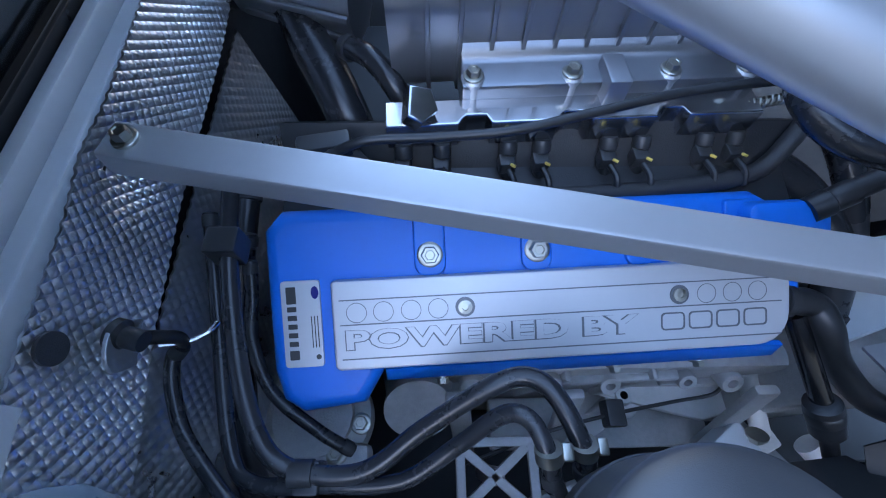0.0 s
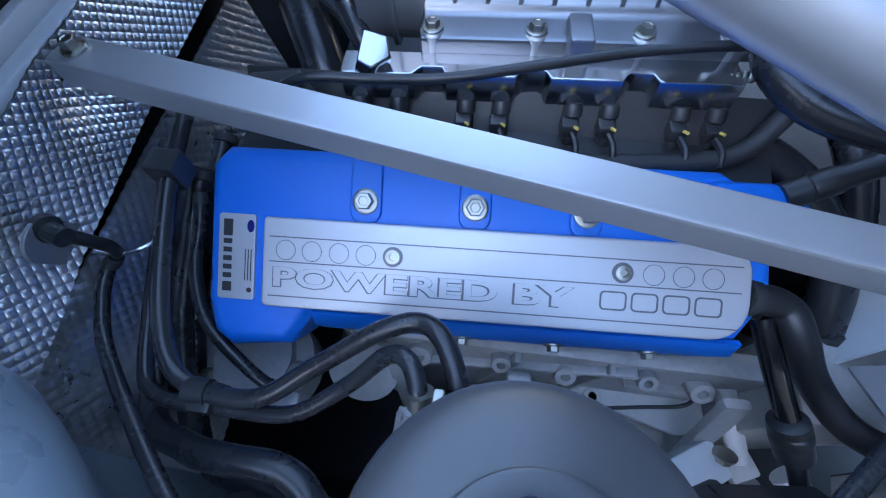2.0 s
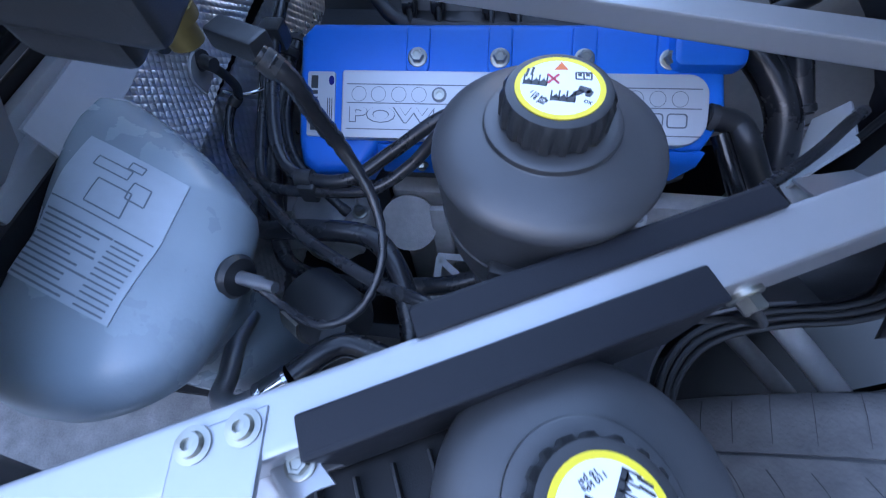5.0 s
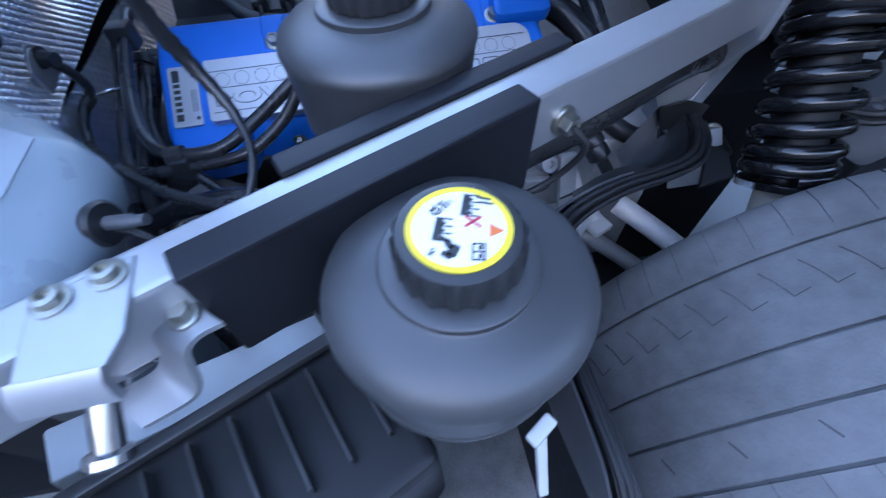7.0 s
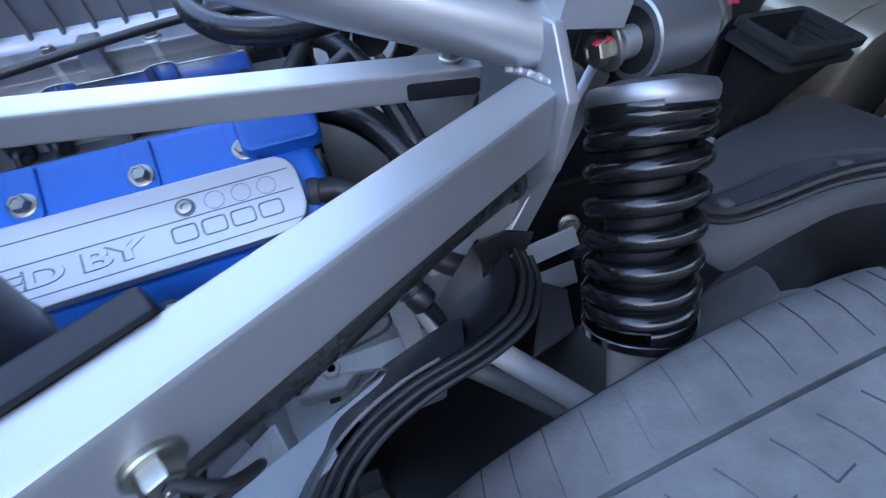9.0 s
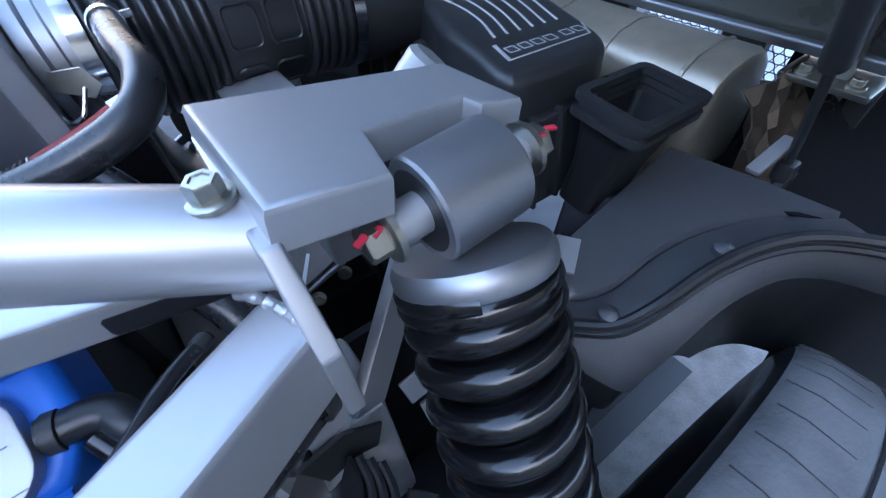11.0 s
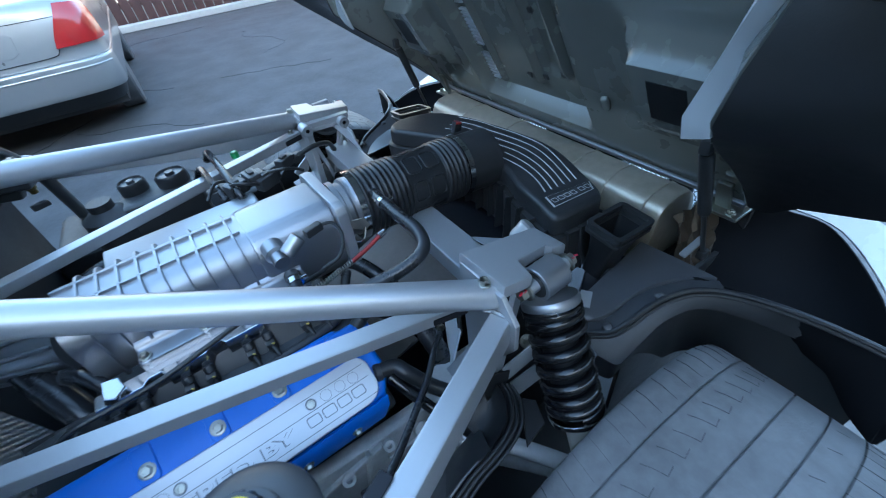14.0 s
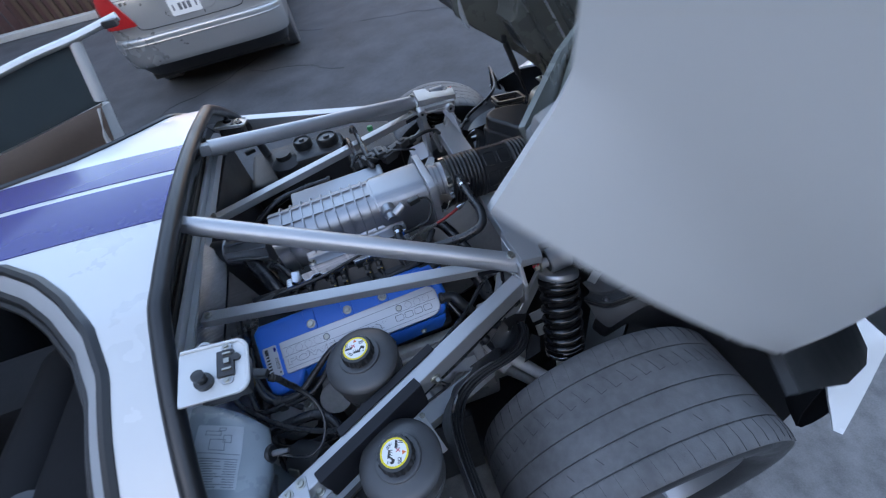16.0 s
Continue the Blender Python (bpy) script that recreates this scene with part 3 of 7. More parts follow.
lathe([(0.0025, 0), (0.0025, 0.0005), (0, 0.0005)], 12, on_cover(-0.216, 0.046, 0.0034), g)
part("print", g, BLACK, badge, "black bars where the badge is printed")
part("oval", lathe([(1, 0), (1, 0.0005), (0, 0.0005)], 20, on_cover(-0.216, -0.015, 0.0034) @ Matrix.Diagonal((0.0035, 0.006, 1, 1))), STRIPE, badge, "small blue oval emblem")

def settle(ob, pivot, move, heading=2.6):
    """Turns a thing to the engine's heading about a pivot and moves it."""
    p = Vector(pivot)
    ob.matrix_world = Matrix.Translation(p + Vector(move)) @ Matrix.Rotation(radians(heading), 4, "Z") @ Matrix.Translation(-p) @ ob.matrix_basis
    return ob


# block, heads and gearbox
block = thing("engine_block", (-0.6, 0, 0.1), "cast aluminium engine block and heads", "engine")
for s in (1, -1):
    h = box(0.52, 0.17, 0.16, 0.01, COVER @ Matrix.Translation((0, 0.0, -0.155)))
    part("cylinder_head", h if s > 0 else mirror(h), MATT, block)
part("block", span(-0.9, -0.37, -0.2, 0.2, 0.12, 0.62, 0.01), MATT, block)
part("manifold", sheet([[(x, y, z) for y, z in ((-0.185, 0.775), (-0.22, 0.735), (-0.27, 0.725), (-0.30, 0.72))][::-1] for x in (-0.90, -0.64, -0.37)][::-1], 0.02), LINER, block, "black intake manifold beside the injectors")

part("gearbox", span(-0.07, 0.22, -0.22, 0.22, 0.16, 0.62, 0.03), SLEEVE, block, "gearbox coloured near-black for the shade behind the engine")

BELLCAST = material("brown_grey_casting", (0.17, 0.155, 0.145), 0.55, 0.2, 0.3, 30, 0.3, 400)
dome = [[(x, y, 0.50 + 0.40 * (x + 0.26) + 0.055 * (1 - (y / 0.2) ** 2)) for y in [-0.2 + 0.4 * k / 12 for k in range(13)]] for x in (-0.36, -0.30, -0.24, -0.18, -0.12, -0.06)]
part("bell_housing", sheet(dome[::-1], 0.01), BELLCAST, block, "brown-grey cast bell housing")
part("bell_flange", sweep([(-0.30, -0.196, 0.484), (-0.22, -0.199, 0.513), (-0.161, -0.202, 0.533), (-0.115, -0.205, 0.553)], 0.0055, 10, 4), BRUSHED, block, "bright machined flange edge")
part("bell_side", span(-0.36, -0.06, -0.195, 0.195, 0.16, 0.478, 0.01), SLEEVE, block)
for x, z in ((-0.17, 0.497), (-0.119, 0.522)):
    part("bolt", hexbolt(0.008, 0.008, aim((x, -0.200, z), (x - 0.02, -0.25, z + 0.03))), STEEL, block)

# intercooler housing under the supercharger
ih = thing("intake_housing", (-0.55, -0.05, 0.78), "silver intercooler housing bolted over the engine's valley", "intake", )
prof = [(-0.19, 0.80), (-0.19, 0.832), (-0.16, 0.836), (-0.155, 0.845), (-0.085, 0.905), (0.085, 0.905), (0.155, 0.845), (0.19, 0.832), (0.19, 0.80)]
M_YZ = frame_from((0, 0, 0), (0, 1, 0), (0, 0, 1), (1, 0, 0))
part("housing", prism(prof, 0.30, 0.004, M_YZ @ Matrix.Translation((0, 0, -0.715)), all_edges=True), HOUSING, ih)
for x in (-0.703, -0.606, -0.508, -0.43):
    g = lathe([(0.0125, -0.05), (0.0125, 0.0), (0.0105, 0.002), (0, 0.002)], 20, Matrix.Translation((x, -0.178, 0.832)))
    part("lug", g, SILVER, ih)
    part("bolt", hexbolt(0.007, 0.009, Matrix.Translation((x, -0.178, 0.834))), STEEL, ih, "zinc flange bolt")
part("tab", span(-0.578, -0.556, -0.205, -0.165, 0.80, 0.845, 0.003), BRUSHED, ih)
VALLEY = ((-0.606, -0.178, 0), (-0.002, 0.005, -0.009))
settle(ih, *VALLEY)

# supercharger: ribbed rotor case, plain rear case and throttle body
sc = thing("supercharger", (-0.55, 0.0, 0.85), "ribbed silver supercharger case", "supercharger")
SX = frame_from((0, 0.0, 0.86), (0, 1, 0), (0, 0, 1), (1, 0, 0))


def case_outline(w, h):
    return rounded(w, h, (0.02, 0.02, 0.05, 0.05), 6, 0.0, 0.0)


part("rotor_case", prism(case_outline(0.165, 0.135), 0.32, 0.01, SX @ Matrix.Translation((0, 0.005, -0.79)), all_edges=False), BRUSHED, sc)
ribs = Geo()
for k in range(9):
    prism(case_outline(0.176, 0.146), 0.0045, 0.0015, SX @ Matrix.Translation((0, 0.005, -0.755 + 0.031 * k)), ribs)
for y in (-0.03, 0.03):
    span(-0.79, -0.49, y - 0.003, y + 0.003, 0.925, 0.938, 0.001, ribs)
part("rib", ribs, BRUSHED, sc)
part("rear_case", prism(case_outline(0.175, 0.15), 0.16, 0.008, SX @ Matrix.Translation((0, 0.0, -0.485)), all_edges=True), BRUSHED, sc)
part("flange", prism(rounded(0.20, 0.165, (0.02, 0.02, 0.022, 0.022), 2), 0.022, 0.003, SX @ Matrix.Translation((0, -0.003, -0.326)), all_edges=True), SILVER, sc)
part("throttle_body", lathe([(0.060, 0), (0.067, 0.004), (0.067, 0.016), (0.060, 0.019), (0.060, 0.030), (0.066, 0.033), (0.066, 0.06)], 40, aim((-0.304, -0.002, 0.866), (0.0, -0.012, 0.864))), BRUSHED, sc)

settle(sc, (-0.34, 0, 0), (0, -0.05, -0.013))
# ribbed intake hose to the air box
ha, hb = Vector((-0.262, -0.047, 0.851)), Vector((0.035, -0.044, 0.833))
hose = thing("intake_hose", (-0.13, -0.03, 0.77), "black ribbed rubber intake hose", "hose")
n = (hb - ha).length
prof = []
for k in range(261):
    z = n * k / 260
    r = 0.0735
    if 0.014 < z < 0.122 or 0.218 < z < n - 0.014:
        r += 0.0055 * abs(math.sin(math.pi * z / 0.0122)) ** 0.8 - 0.001
    prof.append((r, z))
part("bellows", lathe([(0.06, 0), *prof, (0.06, n)], 48, aim(ha, hb)), RUBBER, hose)
hm = aim(ha, hb)
for k in range(7):
    a0 = k * 2 * math.pi / 7 + 0.25
    for z in (0.147, 0.193):
        loop = []
        for x, y in rounded(0.044, 0.036, 0.008, 3):
            a = a0 + x / 0.0735
            loop.append(hm @ Vector((0.0742 * math.cos(a), 0.0742 * math.sin(a), z + y)))
        part("pad", sweep(loop + loop[:1], 0.0022, 6, 1, smooth=False), RUBBER, hose)
for z in (0.006, n - 0.01):
    part("clamp", lathe([(0.0735, z - 0.008), (0.0785, z - 0.008), (0.0785, z + 0.007), (0.0735, z + 0.007)], 48, aim(ha, hb)), CHROME, hose, "bright steel hose clamp")

# air box
ab = thing("air_box", (0.12, 0, 0.72), "black ribbed plastic air filter box with pale stripes", "air box")
top = [tuple(p[:2]) for p in smooth_path([(*p, 0) for p in ((0.02, 0.30), (0.06, 0.335), (0.17, 0.31), (0.225, 0.22), (0.252, 0.12), (0.272, -0.01), (0.277, -0.11), (0.262, -0.19), (0.232, -0.27), (0.207, -0.335), (0.188, -0.362), (0.165, -0.368), (0.075, -0.364), (0.055, -0.356), (0.052, -0.34), (0.066, -0.29), (0.082, -0.21), (0.106, -0.15), (0.118, -0.09), (0.118, 0.06), (0.06, 0.2), (0.02, 0.27))], 2)]
part("lid", prism(top, 0.048, 0.014, Matrix.Translation((0, 0, 0.783)), seg=4), BLACK, ab)
low = [(min(x + 0.004, 0.262) if x > 0.15 else x - 0.012, y * 1.02) for x, y in top]
part("tray", prism(low, 0.12, 0.006, Matrix.Translation((0, 0, 0.66))), BLACK, ab)
part("snout", lathe([(0.075, -0.02), (0.075, 0.09)], 36, aim((0.03, -0.044, 0.831), (0.14, -0.046, 0.824))), BLACK, ab)


# ---- coolant tanks beside the rail ----
YELLOW = material("yellow_print", (0.8, 0.62, 0.02), 0.45, 0, 0.04)
PAPER = material("white_label", (0.78, 0.78, 0.76), 0.5, 0, 0.03)
ORANGE = material("orange_print", (0.75, 0.16, 0.03), 0.5)
RED = material("red_print", (0.6, 0.05, 0.07), 0.5)


TANK = material("grained_black_plastic", (0.050, 0.052, 0.056), 0.40, 0.0, 0.15, 30, 0.10, 1500, rough_vary=0.05, spec=0.7)


def tank(base_c, top_z, turn, label):
    x, y = base_c
    t = thing("coolant_tank", (x, y, top_z - 0.21), label, "tank", "coolant tanks")
    m = Matrix.Translation((x, y, top_z)) @ Matrix.Rotation(radians(turn), 4, "Z")
    prof = [(0.0, -0.19), (0.045, -0.187), (0.061, -0.173), (0.068, -0.147), (0.0718, -0.113), (0.0735, -0.1115), (0.0738, -0.1085), (0.0726, -0.107), (0.0762, -0.066), (0.0775, -0.052), (0.0785, -0.048), (0.0780, -0.0455), (0.0762, -0.0415), (0.070, -0.0365), (0.061, -0.0325), (0.051, -0.0295), (0.0445, -0.028), (0.0432, -0.0270), (0.0430, -0.0230), (0.0418, -0.0222), (0.038, -0.0215), (0.03, -0.0215)]
    part("body", lathe(prof, 56, m), TANK, t)
    cap = part("cap", lathe([(0.030, -0.023), (0.0325, -0.02), (0.0325, -0.006), (0.031, -0.001), (0.027, 0.0), (0, 0.0)], 120, m, ripple=lambda a, k: 1 + (0.05 * (1 if math.cos(18 * a) > 0 else -0.3) if k in (1, 2) else 0)), BLACK, t, "ribbed black screw cap")
    part("ring", lathe([(0.0225, 0.0), (0.0225, 0.0008), (0.0258, 0.0008), (0.0258, 0.0)], 56, m), YELLOW, cap, "yellow warning ring")
    part("label", lathe([(0.0226, 0.0), (0.0226, 0.0006), (0, 0.0006)], 48, m), PAPER, cap, "white warning label")
    # printed symbols: open vessels, a cross, a triangle, a book, a gloved shape and words
    def spot(x, y, turn_by=0.0):
        return m @ Matrix.Scale(1.2, 4) @ Matrix.Translation((x, y, 0.0005)) @ Matrix.Rotation(radians(turn_by), 4, "Z")

    part("triangle", prism([(-0.0034, -0.0024), (0.0034, -0.0024), (0, 0.0034)], 0.0002, 0, spot(0.001, 0.0145)), ORANGE, cap, "orange warning triangle")
    ink = Geo()
    for x, y, w, h in ((-0.0115, 0.0045, 0.011, 0.007), (0.0015, -0.006, 0.011, 0.007)):
        prism(rounded(w, 0.0026, 0.0002, 1), 0.0002, 0, spot(x, y - h / 2 + 0.001, -6), ink)
        for q in (-1, -0.33, 0.33, 1):
            prism(rounded(0.0008, h, 0.0001, 1), 0.0002, 0, spot(x + q * w / 2, y, -6), ink)
        for q in (-0.66, 0, 0.66):
            prism([(-0.0016, -0.001), (0.0016, -0.001), (0.0004, 0.0018)], 0.0002, 0, spot(x + q * w / 2, y - h / 2 + 0.003, -6), ink)
    prism(rounded(0.0012, 0.006, 0.0003, 1), 0.0002, 0, spot(-0.0155, 0.0095, -12), ink)
    prism(rounded(0.0012, 0.006, 0.0003, 1), 0.0002, 0, spot(-0.013, 0.0105, -12), ink)
    for x, y, w, h, r in ((0.0085, -0.0035, 0.005, 0.003, 30), (0.0115, -0.0015, 0.006, 0.004, -20), (0.0135, -0.004, 0.003, 0.0045, -30), (0.006, -0.0055, 0.003, 0.0016, 50)):
        prism(rounded(w, h, 0.0009, 2), 0.0002, 0, spot(x, y, r), ink)
    for x, y, w, h in ((0.0115, 0.0105, 0.0075, 0.0008), (0.0115, 0.0058, 0.0075, 0.0008), (0.0078, 0.0082, 0.0008, 0.005), (0.0152, 0.0082, 0.0008, 0.005), (0.0115, 0.0082, 0.0008, 0.005), (0.0096, 0.0088, 0.002, 0.0018), (0.0134, 0.0088, 0.002, 0.0018)):
        prism(rounded(w, h, 0.0001, 1), 0.0002, 0, spot(x, y), ink)
    sym = part("symbol", ink, BLACK, cap, "black printed symbols")
    sym["kind"] = "stuff"
    cross = Geo()
    for r in (40, -40):
        prism(rounded(0.0012, 0.0085, 0.0003, 1), 0.0003, 0, spot(-0.003, 0.0055, r), cross)
    part("cross", cross, RED, cap, "red printed cross")
    words = Geo()
    for text, x, y, w, r in (("110 kPa", -0.0140, -0.0050, 0.0100, -38), ("16 psi", -0.0142, -0.0086, 0.0075, -38), ("OK", 0.0105, -0.0098, 0.0040, -25)):
        words.join(text_geo(text, w, spot(x, y, r), 0.0003, grow=0.02))
    part("words", words, BLACK, cap, "small black print")
    return t, cap, m


tank((-0.608, -0.578), 0.922, 0, "matt black coolant tank with yellow-ringed screw cap")
tank((-0.582, -0.788), 0.884, -103, "matt black coolant tank beside the wheel")


# ---- wheels ----
def wheel(side):
    t = thing("wheel", (-0.064, side * 0.812, STAND), "worn wide black tyre on a silver rim", "wheel", "rear wheels")
    m = frame_from((-0.064, side * 0.812, STAND + 0.357), (1, 0, 0), (0, 0, -1), (0, 1, 0))
    half = [(0.245, 0.125), (0.27, 0.145), (0.305, 0.153), (0.330, 0.153), (0.344, 0.149), (0.3505, 0.141), (0.3545, 0.126)]
    crown = []
    for g in (0.088, 0.001, -0.050, -0.098) if side < 0 else (0.098, 0.050, -0.001, -0.088):
        r = 0.357 - 0.12 * g * g
        crown += [(r, g + 0.0019), (r - 0.0045, g + 0.0013), (r - 0.0045, g - 0.0013), (r, g - 0.0019)]
    back = [(r, -z) for r, z in reversed(half)]
    tyre = part("tyre", lathe([*half[4:], *crown, *back[:3]], 120, m, caps=False), TYRE, t, "worn black tread rubber", 25)
    part("sidewall", lathe([(0.24, 0.115), *half[:5]], 96, m, caps=False), RUBBER, tyre, "tyre sidewall coloured darker for the shade in the arch")
    part("sidewall", lathe([*back[2:], (0.24, -0.115)], 96, m, caps=False), RUBBER, tyre, "tyre sidewall coloured darker for the shade in the arch")
    # thin cuts across the ribs
    random.seed(3)
    cuts = Geo()
    def on_tread(a, z):
        r = 0.3566 - 0.12 * z * z - (0.0 if abs(z) < 0.126 else (abs(z) - 0.126) ** 1.4 * 1.1)
        return m @ Vector((r * math.cos(a), r * math.sin(a), z * -side))

    def cut(pts, w):
        for (a0, z0), (a1, z1) in zip(pts, pts[1:]):
            bar(on_tread(a0, z0), on_tread(a1, z1), w, 0.0014, 0, geo=cuts, up=tuple(m.to_3x3() @ Vector((math.cos(a0), math.sin(a0), 0))))
    for k in range(61):
        a = 2 * math.pi * k / 61 + random.uniform(-0.005, 0.005)
        # stepped sipes along the inner band
        cut([(a, 0.074), (a + 0.020, 0.061)], 0.0011)
        cut([(a + 0.020, 0.061), (a + 0.032, 0.050)], 0.0007)
        cut([(a + 0.032, 0.050), (a + 0.040, 0.041), (a + 0.085, 0.0445)], 0.0010)
        # faint cuts over the shoulders
        for e in (-1, 1):
            b = a + 0.03 * e
            cut([(b, 0.098 * e), (b + 0.010, 0.126 * e), (b + 0.014, (0.150 - random.uniform(0, 0.008)) * e)], 0.0004)
        if k % 2:
            cut([(a + 0.03, -0.062), (a + 0.055, -0.078)], 0.0014)
    ob = part("sipe", cuts, SIPE, tyre, "fine dark cuts across the tread")
    ob["kind"] = "stuff"
    turn = m @ (Matrix.Rotation(math.pi, 4, "X") if side < 0 else Matrix.Identity(4))
    part("rim", lathe([(0.247, 0.122), (0.240, 0.127), (0.232, 0.115), (0.222, 0.05)], 64, turn, caps=False), BRUSHED, t, "silver rim lip")
    for k in range(5):
        a = 2 * math.pi * k / 5
        for w in (-0.10, 0.10):
            part("spoke", bar(turn @ Vector((0.05 * math.cos(a), 0.05 * math.sin(a), 0.07)), turn @ Vector((0.232 * math.cos(a + w), 0.232 * math.sin(a + w), 0.105)), 0.03, 0.02, 0.005, up=(0, side, 0)), BRUSHED, t)
    part("hub", lathe([(0.07, 0.03), (0.07, 0.07), (0.045, 0.085), (0.03, 0.088), (0, 0.088)], 32, turn), BRUSHED, t)
    part("barrel", lathe([(0.24, -0.118), (0.228, -0.09), (0.222, 0.09), (0.24, 0.118)], 48, m, caps=False), MATT, t)
    part("brake_disc", lathe([(0.09, -0.01), (0.175, -0.01), (0.175, 0.016), (0.09, 0.016), (0.09, -0.01)], 48, m), STEEL, t)
    return t


wheel(-1)
wheel(1)


# ---- heat shield on the bulkhead ----
QUILT = material("embossed_aluminium_foil", (0.74, 0.75, 0.78), 0.33, 0.95, 0.2, 30, 0.1, 300)


def quilt(point, nu, nv, pitch_u, pitch_v, height, thick=0.002):
    """A panel of embossed foil; point(u, v) gives the place and the way out for u, v in 0..1."""
    rows = []
    for i in range(nu + 1):
        row = []
        for j in range(nv + 1):
            p, n = point(i / nu, j / nv)
            d = height * abs(math.sin(math.pi * (i / pitch_u + j / pitch_v) / 2)) * abs(math.sin(math.pi * (i / pitch_u - j / pitch_v) / 2))
            row.append(tuple(Vector(p) + Vector(n) * d))
        rows.append(row)
    return sheet(rows, thick)


def shield_point(u, v):
    y = -0.62 + 0.60 * u
    top = 0.838 + 0.055 * u
    z = top - (0.095 - 0.02 * u) * v
    dent = 0.012 * math.exp(-(((y + 0.43) / 0.05) ** 2 + ((z - 0.80) / 0.04) ** 2)) + 0.02 * math.exp(-(((y + 0.30) / 0.035) ** 2 + ((z - 0.84) / 0.03) ** 2))
    x = -0.996 + 0.022 * v + 0.004 * math.sin(9 * u) * v - dent * 0.6
    return (x, y, z), (1, 0, 0.1)


hs = thing("heat_shield", (-0.99, -0.32, 0.75), "embossed aluminium foil heat shield on the bulkhead", "heat shield")
part("foil", quilt(shield_point, 440, 72, 4.0, 4.0, 0.0017), QUILT, hs, sharp=60)


def lower_point(u, v):
    y = -0.66 + 0.62 * u
    return (-0.982 + 0.045 * v, y, 0.748 + 0.03 * u - 0.24 * v), (1, 0, 0.2)


part("lower_foil", quilt(lower_point, 300, 116, 3.2, 3.2, 0.0017), QUILT, hs, sharp=60)
part("hole", lathe([(0.011, 0), (0.011, 0.003), (0, 0.003)], 24, aim((-0.988, -0.438, 0.842), (-0.9, -0.438, 0.85))), BLACK, hs, "dark round hole")
gr = thing("ground_strap", (-0.975, -0.42, 0.8), "bracket with black cable eye bolted through the heat shield", "bracket")
part("plate", prism(rounded(0.036, 0.062, 0.017, 5), 0.003, 0.001, frame_from((-0.978, -0.424, 0.793), (0, 0.92, 0.38), (0.2, -0.38, 0.9), (0.97, 0.08, -0.18))), SILVER, gr)
part("stud", lathe([(0.012, 0), (0.012, 0.006), (0.008, 0.008), (0.008, 0.022), (0, 0.022)], 16, aim((-0.976, -0.42, 0.81), (-0.9, -0.44, 0.80))), BLACK, gr)
part("eye", sweep([(-0.965, -0.422, 0.806), (-0.957, -0.418, 0.79), (-0.955, -0.413, 0.77), (-0.957, -0.414, 0.757)], 0.0055, 10, 5), RUBBER, gr)
part("hook", sweep([(-0.972, -0.418, 0.765), (-0.955, -0.414, 0.758), (-0.94, -0.405, 0.755), (-0.935, -0.395, 0.752)], 0.0022, 8, 5), CHROME, gr, "bright wire hook")

# ---- pipes and hoses beside the engine ----
def hose_thing(name, points, r, mat, label, category="hose", group="bay hoses", seg=12):
    base = tuple(min(p[k] for p in points) for k in range(3))
    t = thing(name, base, label, category, group)
    part("tube", sweep(points, r, seg, 7), mat, t)
    for a, b, k in ((points[0], points[1], 0.0), (points[-1], points[-2], 1.0)):
        rr = (r(k) if callable(r) else r) * 1.14
        part("end_band", lathe([(rr * 0.9, 0.002), (rr, 0.003), (rr, 0.012), (rr * 0.9, 0.013)], 16, aim(a, b)), MATT, t)
    return t


CL = [(-0.928, -0.27, 0.80), (-0.922, -0.341, 0.785), (-0.913, -0.406, 0.765), (-0.898, -0.463, 0.75), (-0.878, -0.50, 0.738), (-0.848, -0.514, 0.733), (-0.801, -0.513, 0.735), (-0.756, -0.485, 0.75), (-0.707, -0.459, 0.775), (-0.677, -0.451, 0.782), (-0.657, -0.465, 0.787), (-0.640, -0.502, 0.78), (-0.636, -0.52, 0.76)]
hose_thing("heater_hose", CL, 0.0078, HOSE, "black rubber hose bent round to the coolant tank")
CL2 = [(-0.956, -0.295, 0.77), (-0.942, -0.388, 0.74), (-0.919, -0.491, 0.72), (-0.895, -0.52, 0.72), (-0.838, -0.523, 0.722), (-0.774, -0.521, 0.73), (-0.729, -0.497, 0.75), (-0.697, -0.478, 0.783), (-0.679, -0.482, 0.793), (-0.668, -0.505, 0.79), (-0.663, -0.525, 0.77)]
hose_thing("heater_hose", CL2, 0.0068, HOSE, "thin black rubber hose beside the heater hose")
hose_thing("breather_hose", [(-0.925, -0.33, 0.74), (-0.925, -0.359, 0.72), (-0.925, -0.399, 0.70), (-0.905, -0.445, 0.68), (-0.861, -0.48, 0.66), (-0.83, -0.498, 0.64)], 0.0065, HOSE, "black breather hose beside the valve cover")
hose_thing("battery_cable", [(-0.957, -0.416, 0.757), (-0.968, -0.425, 0.748), (-0.964, -0.455, 0.74), (-0.937, -0.5, 0.735), (-0.838, -0.586, 0.745), (-0.74, -0.642, 0.763), (-0.687, -0.665, 0.78), (-0.64, -0.69, 0.785)], 0.0062, HOSE, "black cable slung across to the side rail", "cable")
hose_thing("coolant_pipe", [(-0.99, -0.36, 0.60), (-0.985, -0.44, 0.62), (-0.937, -0.535, 0.655), (-0.87, -0.556, 0.69), (-0.834, -0.56, 0.70), (-0.773, -0.564, 0.70), (-0.736, -0.599, 0.695), (-0.716, -0.647, 0.68), (-0.709, -0.685, 0.66), (-0.70, -0.70, 0.58)], 0.0125, HOSE, "thick black coolant pipe below the cables", "pipe")
